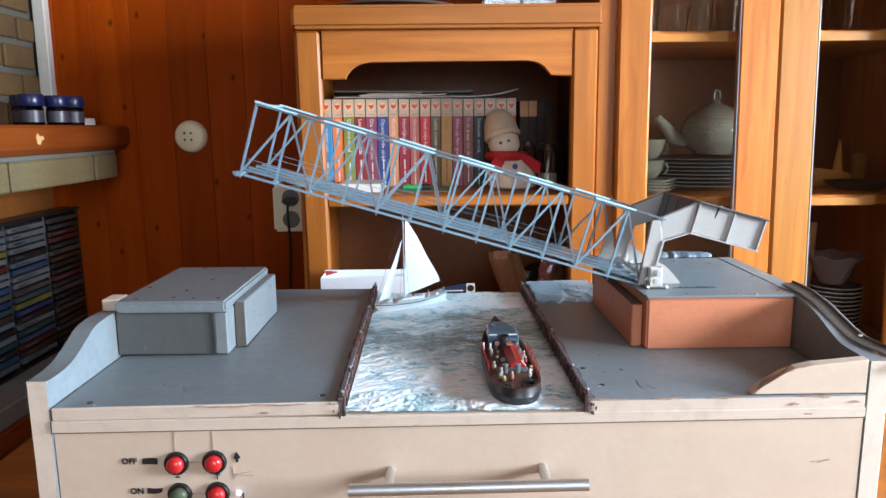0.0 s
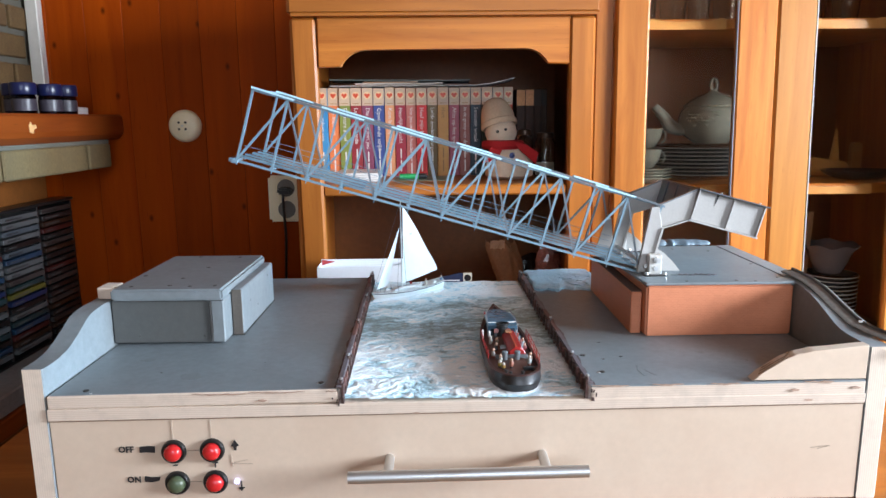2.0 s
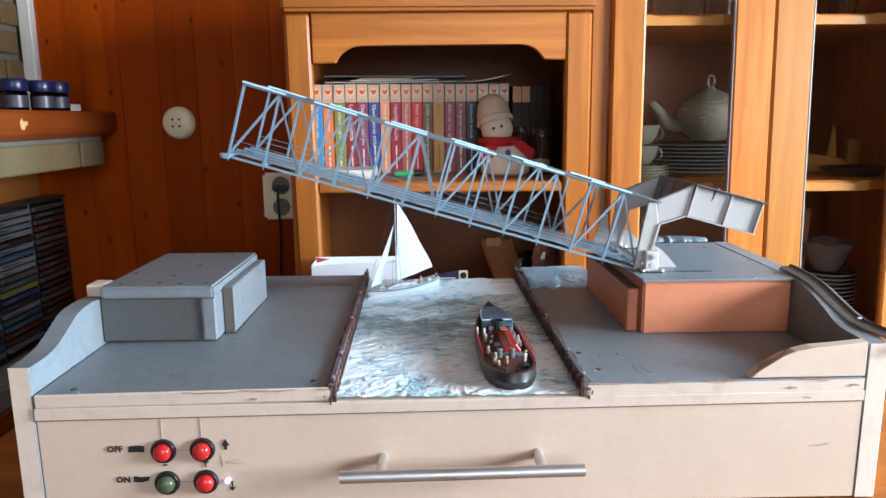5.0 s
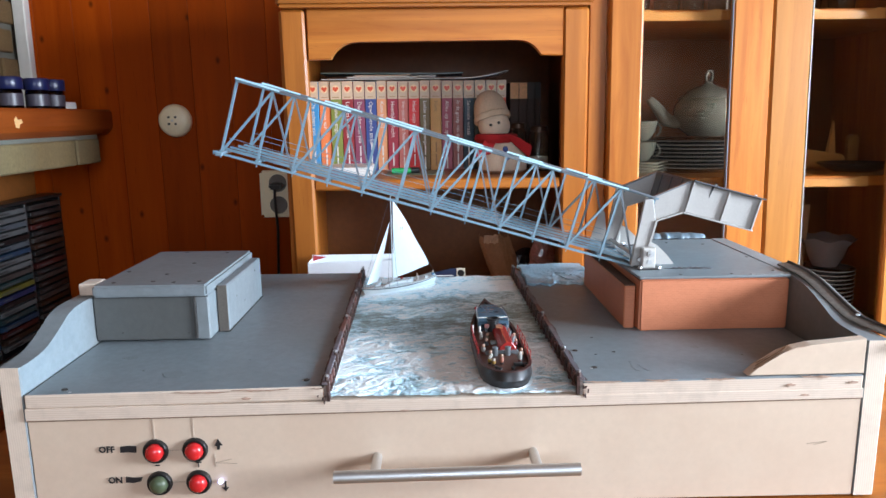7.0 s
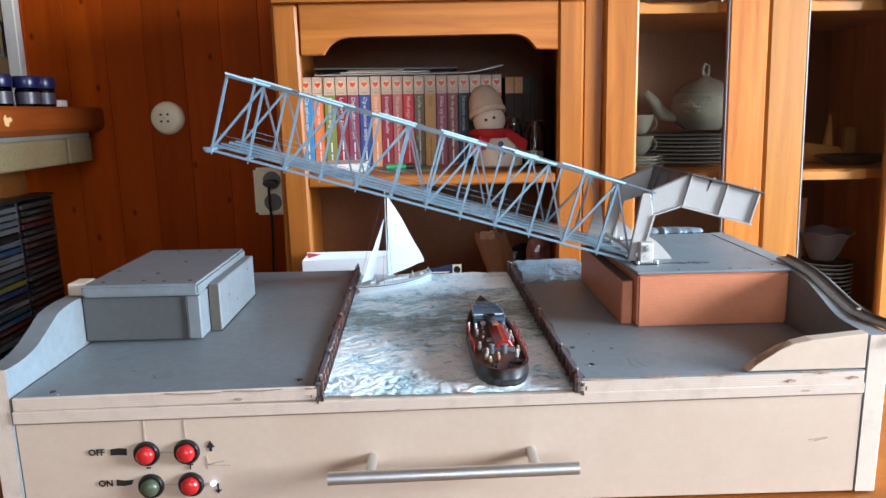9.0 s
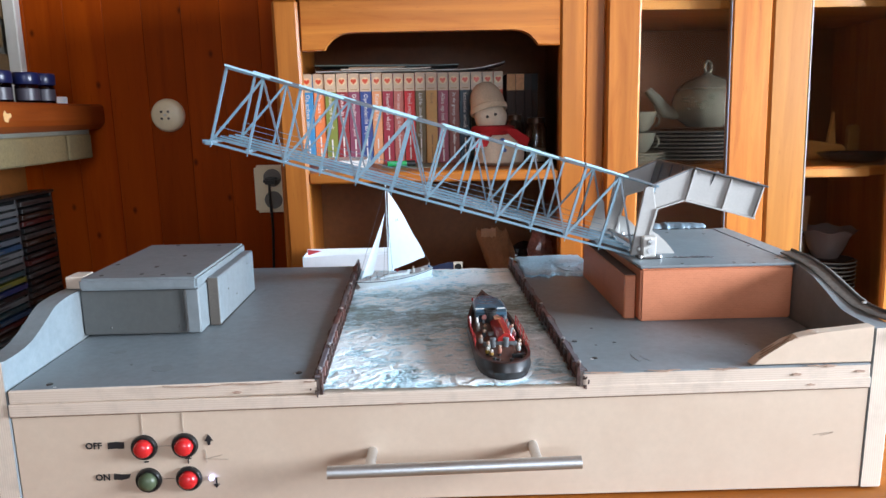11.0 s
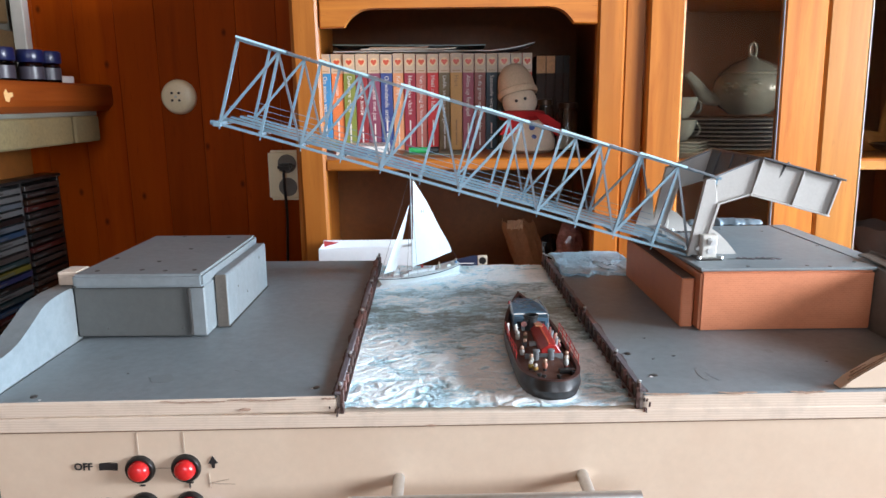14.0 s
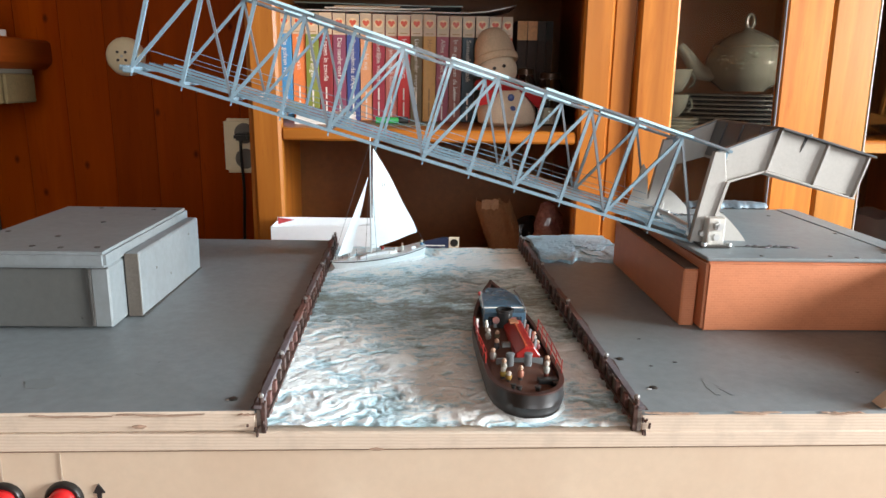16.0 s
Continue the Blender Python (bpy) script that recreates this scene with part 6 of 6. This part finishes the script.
# ---- model tugboat ----
M_HULL = painted("black_hull_paint", (0.016, 0.013, 0.013), 0.38, 0.2, 60, bumps=0.1, coat=0.15)
M_BULWARK = painted("brown_red_bulwark", (0.16, 0.035, 0.022), 0.4, 0.2, 80)
M_TUGDECK = painted("red_brown_deck", (0.10, 0.042, 0.028), 0.5, 0.25, 80)
M_GUNWALE = painted("dark_brown_gunwale", (0.050, 0.020, 0.016), 0.35, 0.25, 80, bumps=0.1)
M_TUGBLUE = painted("blue_grey_cabin", (0.045, 0.105, 0.155), 0.3, 0.15, 60, coat=0.3)
M_TUGRED = painted("bright_red_casing", (0.36, 0.020, 0.016), 0.35, 0.12, 60, bumps=0.1)
M_TUGGREY = painted("grey_deck_fitting", (0.16, 0.17, 0.175), 0.35, 0.15, 60)
M_FOAM = painted("white_wake", (0.70, 0.72, 0.72), 0.35, 0.05, 60, bumps=0.6, coat=0.4)
tug = thing("tugboat", (0.1135, 0.118, 0.888), "black and red model steam tug in the canal", "model boat")
TX = 0.1135
TUG_LONG, TUG_Y, TUG_TURN = 0.835, 0.1040, 0.036
TUG_DRAUGHT = 0.0036


def hull_half(s):
    """Half beam of the tug along its length, 0 at the stern, 1 at the bow."""
    if s < 0.24:
        return 0.0236 * math.sqrt(max(0.0, 1 - ((0.24 - s) / 0.24) ** 3.2))
    if s < 0.50:
        return 0.0236
    return 0.0236 * (1 - ((s - 0.50) / 0.50) ** 2.1)


def hull_line(scale, z, n=40, y0=0.004, y1=0.236, sheer=1.0, inset=0.0):
    out = []
    ss = [0.5 - 0.5 * math.cos(math.pi * i / n) for i in range(n + 1)]
    for sgn, order in ((1, ss), (-1, ss[::-1][1:-1])):
        for s in order:
            rise = sheer * (0.0012 * ((s - 0.4) / 0.4) ** 2 if s < 0.4 else 0.0125 * ((s - 0.4) / 0.6) ** 2)
            yy = y0 + inset + (y1 - y0 - 2 * inset) * s
            out.append((TX + sgn * max(0.0002, hull_half(s) * scale - inset), yy, z + rise))
    return out


def loft(rings, close_top=True, close_bottom=True):
    bm = B()
    vs = [[bm.verts.new(p) for p in r] for r in rings]
    n = len(vs[0])
    for a, b in zip(vs, vs[1:]):
        for k in range(n):
            bm.faces.new((a[k], a[(k + 1) % n], b[(k + 1) % n], b[k]))
    if close_bottom:
        bm.faces.new(vs[0][::-1])
    if close_top:
        bm.faces.new(vs[-1])
    return bm


part("hull", loft([hull_line(0.78, 0.8860, y0=0.012, y1=0.222, sheer=0), hull_line(0.92, 0.8920, y0=0.007, y1=0.229, sheer=0.3), hull_line(1.0, 0.8985, y0=0.003, y1=0.236), hull_line(1.02, 0.9010, y0=0.002, y1=0.2375), hull_line(1.0, 0.9035, y0=0.003, y1=0.2365), hull_line(0.99, 0.9085, y0=0.004, y1=0.2370),
                   hull_line(0.99, 0.9085, y0=0.004, y1=0.2370, inset=0.0014), hull_line(0.99, 0.9045, y0=0.004, y1=0.2370, inset=0.0016)]), M_HULL, tug, "glossy black hull with rubbing strake", True)
part("bulwark_rail", loft([hull_line(1.0, 0.9086, y0=0.003, y1=0.2378), hull_line(1.0, 0.9098, y0=0.003, y1=0.2378), hull_line(1.0, 0.9098, y0=0.003, y1=0.2378, inset=0.0026), hull_line(1.0, 0.9086, y0=0.003, y1=0.2378, inset=0.0026)], False, False), M_GUNWALE, tug, "dark brown bulwark rail", True)
part("deck", loft([hull_line(0.985, 0.9046, inset=0.0017), hull_line(0.985, 0.9052, inset=0.0017)]), M_TUGDECK, tug, "red-brown planked deck")
# foredeck cabin with raised roof
cab = part("wheelhouse", loft([[(TX + x, y, z) for x, y in ((-0.0150, 0.140), (0.0150, 0.140), (0.0135, 0.182), (0.0062, 0.206), (-0.0062, 0.206), (-0.0135, 0.182))] for z in (0.9055, 0.9205)]), M_TUGBLUE, tug, "blue-grey deckhouse with slanting roof")
part("roof", loft([[(TX + x * k, 0.17 + (y - 0.17) * k, z) for x, y in ((-0.0160, 0.148), (0.0160, 0.148), (0.0148, 0.184), (0.0065, 0.210), (-0.0065, 0.210), (-0.0148, 0.184))] for z, k in ((0.9206, 1.0), (0.9218, 1.0), (0.9234, 0.86))]), M_TUGBLUE, cab)
M_WINDOW = painted("dark_window", (0.02, 0.03, 0.04), 0.08, 0.1, 40, bumps=0, coat=1.0)
for sx in (-1, 1):
    part("window", box(TX + sx * 0.0085 - 0.0038, TX + sx * 0.0085 + 0.0038, 0.1388, 0.1399, 0.9100, 0.9180, 0.0003), M_WINDOW, cab)
    part("roof_rail", tube([(TX + sx * 0.0148, 0.141, 0.9215), (TX + sx * 0.0152, 0.162, 0.9250), (TX + sx * 0.0128, 0.187, 0.9258)], 0.0006, 6), M_TUGGREY, cab)
    part("roof_post", rod((TX + sx * 0.0148, 0.142, 0.9060), (TX + sx * 0.0152, 0.142, 0.9225), 0.0006, 6), M_TUGGREY, cab)
    part("bitt", lathe([(0, 0), (0.0024, 0), (0.0024, 0.0095), (0.0028, 0.0100), (0.0028, 0.0115), (0, 0.0120)], (TX - 0.001 + sx * 0.0058, 0.0595, 0.9053), 14), M_TUGGREY, tug, "grey towing bitt", True)
    cowl = part("ventilator", tube(smooth_line([(TX - 0.0015 + sx * 0.0062, 0.1335, 0.9055), (TX - 0.0015 + sx * 0.0062, 0.1335, 0.9150), (TX - 0.0015 + sx * 0.0062, 0.1300, 0.9180)], 4), 0.0016, 10), M_TUGGREY, tug, "bent ventilator pipe", True)
    part("cowl_mouth", rod((TX - 0.0015 + sx * 0.0062, 0.1306, 0.9176), (TX - 0.0015 + sx * 0.0062, 0.1290, 0.9183), 0.0019, 10, None, 0.0026), M_BULWARK, cowl)
part("roof_edge", tube([(TX - 0.0150, 0.1475, 0.9226), (TX + 0.0150, 0.1475, 0.9226)], 0.0006, 6), M_TITLE, cab, "pale front edge of the roof")
part("bow_deck_box", box(TX - 0.0045, TX + 0.0035, 0.2105, 0.2165, 0.9150, 0.9185, 0.0005), M_TITLE, tug, "small pale box on the foredeck")
part("side_lamp", ball((TX - 0.0142, 0.186, 0.9236), 0.0015, None, (0.8, 1, 1.3), 8, 6), M_TUGRED, tug, "small red side lamp")
part("funnel", lathe([(0, 0), (0.0060, 0), (0.0056, 0.0175), (0.0066, 0.0180), (0.0066, 0.0198), (0.0050, 0.0198), (0.0048, 0.010), (0, 0.010)], (TX - 0.0010, 0.1345, 0.9055), 18), M_BLACK, tug, "black funnel", True)
part("bow_post", rod((TX, 0.2345, 0.914), (TX, 0.2355, 0.9225), 0.0012, 6), M_BLACK, tug)
cas = part("engine_casing", prism([(TX - 0.0020, 0.9055), (TX + 0.0135, 0.9055), (TX + 0.0135, 0.9130), (TX + 0.0092, 0.9185), (TX + 0.0035, 0.9185), (TX - 0.0020, 0.9145)], "y", 0.066, 0.130, 0.0006), M_TUGRED, tug, "bright red engine casing")
part("ladder", box(TX + 0.0038, TX + 0.0052, 0.0680, 0.126, 0.9186, 0.9194, 0.0002), painted("orange_red", (0.50, 0.085, 0.03), 0.4, 0.1, 60), cas)
part("hatch_board", box(TX + 0.0005, TX + 0.0068, 0.1180, 0.1275, 0.9187, 0.9200, 0.0003), painted("tan_board", (0.34, 0.14, 0.07), 0.5, 0.1, 60), cas, "tan hatch board")
for k in range(5):
    part("pipe", rod((TX + 0.0102, 0.0710 + k * 0.0115, 0.9135), (TX + 0.0114, 0.0735 + k * 0.0115, 0.9215), 0.0011, 7), M_BULWARK if k % 2 else M_TUGGREY, cas)
part("bulkhead", box(TX - 0.0150, TX + 0.0150, 0.0640, 0.0652, 0.9055, 0.9120, 0.0003), M_TUGGREY, tug)
for sx, y0, y1, hgt in ((1, 0.040, 0.128, 0.0090), (-1, 0.060, 0.140, 0.0075)):
    rl = part("railing", tube([(TX + sx * 0.0215, y0, 0.9100 + hgt), (TX + sx * 0.0228, (y0 + y1) / 2, 0.9100 + hgt), (TX + sx * 0.0222, y1, 0.9105 + hgt)], 0.00032, 5), M_TUGRED, tug, "thin red railing")
    part("rail_bar", tube([(TX + sx * 0.0215, y0, 0.9100 + hgt / 2), (TX + sx * 0.0228, (y0 + y1) / 2, 0.9100 + hgt / 2), (TX + sx * 0.0222, y1, 0.9105 + hgt / 2)], 0.0004, 5), M_TUGRED, rl)
    for k in range(6):
        u = k / 5
        part("stanchion", rod((TX + sx * 0.0222, y0 + (y1 - y0) * u, 0.9085), (TX + sx * 0.0224, y0 + (y1 - y0) * u, 0.9102 + hgt), 0.00035, 5), M_TUGRED, rl)
part("winch", rod((TX - 0.0075, 0.095, 0.9095), (TX - 0.0015, 0.095, 0.9095), 0.0036, 14), M_TUGGREY, tug, "grey winch drum", True)
part("hatch", box(TX - 0.0120, TX - 0.0030, 0.108, 0.130, 0.9055, 0.9105, 0.0006), M_TUGDECK, tug)
part("bench", box(TX + 0.0065, TX + 0.0185, 0.0290, 0.0345, 0.9055, 0.9100, 0.0004), M_BLACK, tug)
for bx2, by2 in ((TX - 0.0065, 0.020), (TX + 0.0045, 0.020), (TX + 0.0165, 0.026), (TX - 0.0095, 0.024)):
    part("bollard", lathe([(0.0013, 0), (0.0013, 0.003), (0.0018, 0.0034), (0.0018, 0.0044), (0, 0.0046)], (bx2, by2, 0.9053), 10), M_SCREW, tug, "", True)
hoop = [(TX - 0.0150, 0.124 + 0.0032 * math.cos(a), 0.9160 + 0.0032 * math.sin(a)) for a in [2 * math.pi * k / 14 for k in range(15)]]
part("life_ring", tube(hoop, 0.0009, 6), M_TITLE, tug, "small pale life ring", True)
part("white_post", rod((TX - 0.0215, 0.126, 0.9090), (TX - 0.0215, 0.126, 0.9205), 0.0010, 6), M_TITLE, tug)
# painted pegs that stand for the crew
PEG = [((0.55, 0.50, 0.42), (-0.0150, 0.112)), ((0.20, 0.15, 0.08), (-0.0085, 0.1135)), ((0.10, 0.10, 0.11), (-0.0115, 0.091)), ((0.55, 0.33, 0.04), (-0.0135, 0.041)), ((0.45, 0.40, 0.32), (-0.0120, 0.049)),
       ((0.58, 0.20, 0.12), (-0.0035, 0.036)), ((0.60, 0.58, 0.52), (0.0135, 0.043)), ((0.40, 0.22, 0.14), (0.0165, 0.058)), ((0.50, 0.45, 0.40), (-0.0165, 0.070)), ((0.52, 0.28, 0.05), (-0.0105, 0.036)), ((0.30, 0.05, 0.05), (0.0160, 0.093)), ((0.48, 0.42, 0.36), (0.0165, 0.110))]
PEG_Z = 0.9053 - TUG_DRAUGHT
for k, (c, (px, py)) in enumerate(PEG):
    py = (py - 0.118) * TUG_LONG + TUG_Y
    px -= 0.0036 + TUG_TURN * (py - TUG_Y)
    hgt = (0.0125, 0.0105, 0.0115, 0.0085, 0.0120, 0.0120, 0.0125, 0.011, 0.012, 0.0075, 0.010, 0.011)[k]
    f = thing("deck_peg", (TX + px, py, PEG_Z), "tiny painted peg standing on the tug deck", "peg", "pegs on the tug")
    hgt *= 0.92
    part("stem", lathe([(0.0013, hgt * 0.36), (0.0018, hgt * 0.42), (0.0021, hgt * 0.64), (0.0015, hgt * 0.78), (0.0008, hgt * 0.80)], (TX + px, py, PEG_Z), 9), painted("peg_paint", tuple(x * 0.48 for x in c), 0.6, 0.2, 90, bumps=0), f, "", True)
    part("foot", lathe([(0, 0), (0.0015, 0), (0.0014, hgt * 0.36), (0, hgt * 0.37)], (TX + px, py, PEG_Z), 8), M_HULL if k % 2 else M_BULWARK, f, "", True)
    part("knob", ball((TX + px, py, PEG_Z + hgt * 0.9), 0.0016, None, (1, 1, 1.1), 8, 6), painted("peg_top", (0.36, 0.21, 0.14) if k % 3 else (0.42, 0.37, 0.32), 0.6, 0.1, 90, bumps=0), f, "", True)
# foam along the tug
bm = B()
ring_o, ring_i = hull_line(1.04, 0.8941, y0=0.0015, y1=0.229, sheer=0), hull_line(0.95, 0.8954, y0=0.004, y1=0.224, sheer=0)
vo = [bm.verts.new(Vector(p) + Vector((0.003 * noise.noise(Vector(p) * 160), max(0.0005 - p[1], 0), 0.0006 * noise.noise(Vector(p) * 300)))) for p in ring_o]
vi = [bm.verts.new(Vector(p) + Vector((0, 0, 0.0008 * noise.noise(Vector(p) * 400)))) for p in ring_i]
for k in range(len(vo)):
    j = (k + 1) % len(vo)
    if vo[k].co.y < 0.05 + 0.05 * noise.noise(Vector((k * 0.7, 1, 2))):
        bm.faces.new((vo[k], vo[j], vi[j], vi[k]))
part("wake", bm, M_FOAM, tug, "white foam round the hull", True)

tug.scale = (1, TUG_LONG, 1)
tug.rotation_euler = (0, 0, TUG_TURN)
tug.location = (TX - 0.0036, TUG_Y, 0.888 - TUG_DRAUGHT)

# ---- model sailing yacht ----
M_YACHT = painted("white_yacht_paint", (0.74, 0.74, 0.72), 0.25, 0.03, 40, bumps=0, coat=0.4)
M_SAIL = painted("white_paper_sail", (0.88, 0.89, 0.89), 0.7, 0.03, 20, bumps=0.1)
yacht = thing("sailing_yacht", (0.006, 0.362, 0.889), "white model sailing yacht with raised paper sails", "model boat")
BOW, STERN = Vector((-0.0415, 0.321, 0)), Vector((0.0535, 0.400, 0))
AX = (STERN - BOW).normalized()
SIDE = Vector((-AX.y, AX.x, 0))
LEN = (STERN - BOW).length


def yline(half, z, a=0.0, b=1.0, n=20, sheer=0.004):
    out = []
    ss = [i / n for i in range(n + 1)]
    for sgn, order in ((1, ss), (-1, ss[::-1][1:-1])):
        for s in order:
            w = half * (math.sin(math.pi * min(1, s * 0.80 + 0.02)) ** 0.8)
            w = max(w, 0.0003)
            u = a + (b - a) * s
            p = BOW + AX * LEN * u + SIDE * sgn * w
            out.append((p.x, p.y, z + sheer * (2 * s - 0.9) ** 2))
    return out


part("hull", loft([yline(0.006, 0.8865, 0.12, 0.92, sheer=0), yline(0.0105, 0.8930, 0.05, 0.98, sheer=0.001), yline(0.0122, 0.8995, 0.0, 1.0)]), M_YACHT, yacht, "white hull", True)
part("stripe", loft([yline(0.0125, 0.8978, 0.001, 1.0), yline(0.0126, 0.8988, 0.001, 1.0)], False, False), M_INK, yacht, "thin dark line along the hull")
part("cabin", hull8([tuple(BOW + AX * LEN * u + SIDE * w + Vector((0, 0, z))) for z, k in ((0.8995, 1), (0.9040, 0.8)) for u, w in ((0.34, -0.004 * k), (0.62, -0.006 * k), (0.62, 0.006 * k), (0.34, 0.004 * k))], 0.0006), M_YACHT, yacht, "low white cabin")
part("cockpit", hull8([tuple(BOW + AX * LEN * u + SIDE * w + Vector((0, 0, z))) for z in (0.9002, 0.9008) for u, w in ((0.66, -0.005), (0.90, -0.004), (0.90, 0.004), (0.66, 0.005))], 0), M_TUGDECK, yacht, "brown cockpit")
MX = BOW + AX * LEN * 0.40
part("mast", rod((MX.x, MX.y, 0.897), (MX.x - 0.0005, MX.y, 1.0255), 0.0009, 8, None, 0.0006), M_YACHT, yacht, "", True)
BE = BOW + AX * LEN * 0.89
part("boom", rod((MX.x, MX.y, 0.9120), (BE.x, BE.y, 0.9180), 0.0007, 6), M_YACHT, yacht)


def sail(corners, bulge, n=16, leech=0.0):
    """A triangular sail: tack, clew, head, with a little belly."""
    bm = B()
    A, C, T = [Vector(c) for c in corners]
    out = SIDE * bulge
    g = []
    for i in range(n + 1):
        row = []
        v = i / n
        l, r = A.lerp(T, v), C.lerp(T, v)
        r = r + AX * leech * (math.sin(math.pi * v) + 0.55 * math.sin(3 * math.pi * v + 0.6) * (1 - v))
        for j in range(n + 1):
            u = j / n
            row.append(l.lerp(r, u) + out * math.sin(math.pi * u) * (1 - v) * 0.9)
        g.append(row)
    th = SIDE * 0.0002
    for off in (th, -th):
        vs = [[bm.verts.new(p + off) for p in row] for row in g]
        for i in range(n):
            for j in range(n):
                bm.faces.new((vs[i][j], vs[i][j + 1], vs[i + 1][j + 1], vs[i + 1][j]))
    return bm


MS = Vector((MX.x, MX.y, 0))
part("main_sail", sail([MS + AX * 0.0015 + Vector((0, 0, 0.9085)), BE + Vector((0, 0, 0.9190)), MS + AX * 0.003 + Vector((0, 0, 1.0120))], -0.003, leech=0.0030), M_SAIL, yacht, "tall white main sail with a letter", True)
JB = BOW + AX * LEN * 0.06
part("jib", sail([JB + Vector((0, 0, 0.905)), JB + AX * 0.017 + Vector((0, 0, 0.9075)), MS - AX * 0.003 + Vector((0, 0, 0.984))], 0.003, leech=0.0012), M_SAIL, yacht, "narrow white jib", True)
pl = MS + AX * 0.0135 + Vector((0, 0, 0.9740)) - SIDE * 0.0035
lettering("H", 0.0062, Matrix.Translation(pl) @ Matrix.Rotation(math.atan2(AX.y, AX.x), 4, "Z") @ Matrix.Rotation(radians(90), 4, "X"), M_PENCIL, yacht, "letter", 0.0001)
BN, SN = BOW + AX * LEN * 0.02 + Vector((0, 0, 0.903)), STERN + Vector((0, 0, 0.902))
TOP = Vector((MX.x, MX.y, 1.020))
for q in (BN, SN):
    part("stay", rod(q, TOP, 0.00022, 4), M_TUGGREY, yacht)
for s in (-1, 1):
    part("shroud", rod(MS + SIDE * s * 0.0105 + Vector((0, 0, 0.900)), Vector((MX.x, MX.y, 1.000)), 0.00022, 4), M_TUGGREY, yacht)
for u, w_, h_, l_ in ((0.22, 0.003, 0.0022, 0.007), (0.30, -0.004, 0.0016, 0.009), (0.55, 0.005, 0.0060, 0.003), (0.60, -0.0055, 0.0025, 0.010), (0.68, 0.0030, 0.0030, 0.005), (0.83, -0.0040, 0.0028, 0.006)):
    q = BOW + AX * LEN * u + SIDE * w_
    part("deck_gear", hull8([tuple(q + AX * a + SIDE * b + Vector((0, 0, z))) for z in (0.9000, 0.9012 + h_) for a, b in ((-l_ / 2, -0.001), (l_ / 2, -0.001), (l_ / 2, 0.001), (-l_ / 2, 0.001))], 0.0003), M_YACHT if h_ < 0.004 else M_TUGRED, yacht)
for u in (0.06, 0.14, 0.22, 0.30):
    for sd in (-1, 1):
        q = BOW + AX * LEN * u + SIDE * sd * (0.0015 + 0.024 * u)
        part("stanchion", rod((q.x, q.y, 0.9000), (q.x, q.y, 0.9075), 0.0003, 5), M_TUGGREY, yacht)
for k, u in enumerate((0.72, 0.94)):
    p = BOW + AX * LEN * u + SIDE * -0.002
    f = thing("deck_peg", (p.x, p.y, 0.9008), "tiny painted peg standing in the yacht", "peg", "pegs in the yacht")
    part("stem", lathe([(0.0015, 0), (0.0018, 0.004), (0.0010, 0.0058)], (p.x, p.y, 0.9008), 8), painted("peg_paint", (0.6, 0.55, 0.5) if k == 0 else (0.12, 0.25, 0.40), 0.6, 0.1, 90, bumps=0), f, "", True)
    part("knob", ball((p.x, p.y, 0.9078), 0.0014, None, (1, 1, 1.1), 8, 6), painted("peg_top", (0.55, 0.36, 0.25), 0.6, 0.1, 90, bumps=0), f, "", True)
part("wake", loft([yline(0.014, 0.8903, 0.0, 1.02, sheer=0), yline(0.0095, 0.8935, 0.04, 0.99, sheer=0)], False, False), M_FOAM, yacht, "white foam round the hull", True)
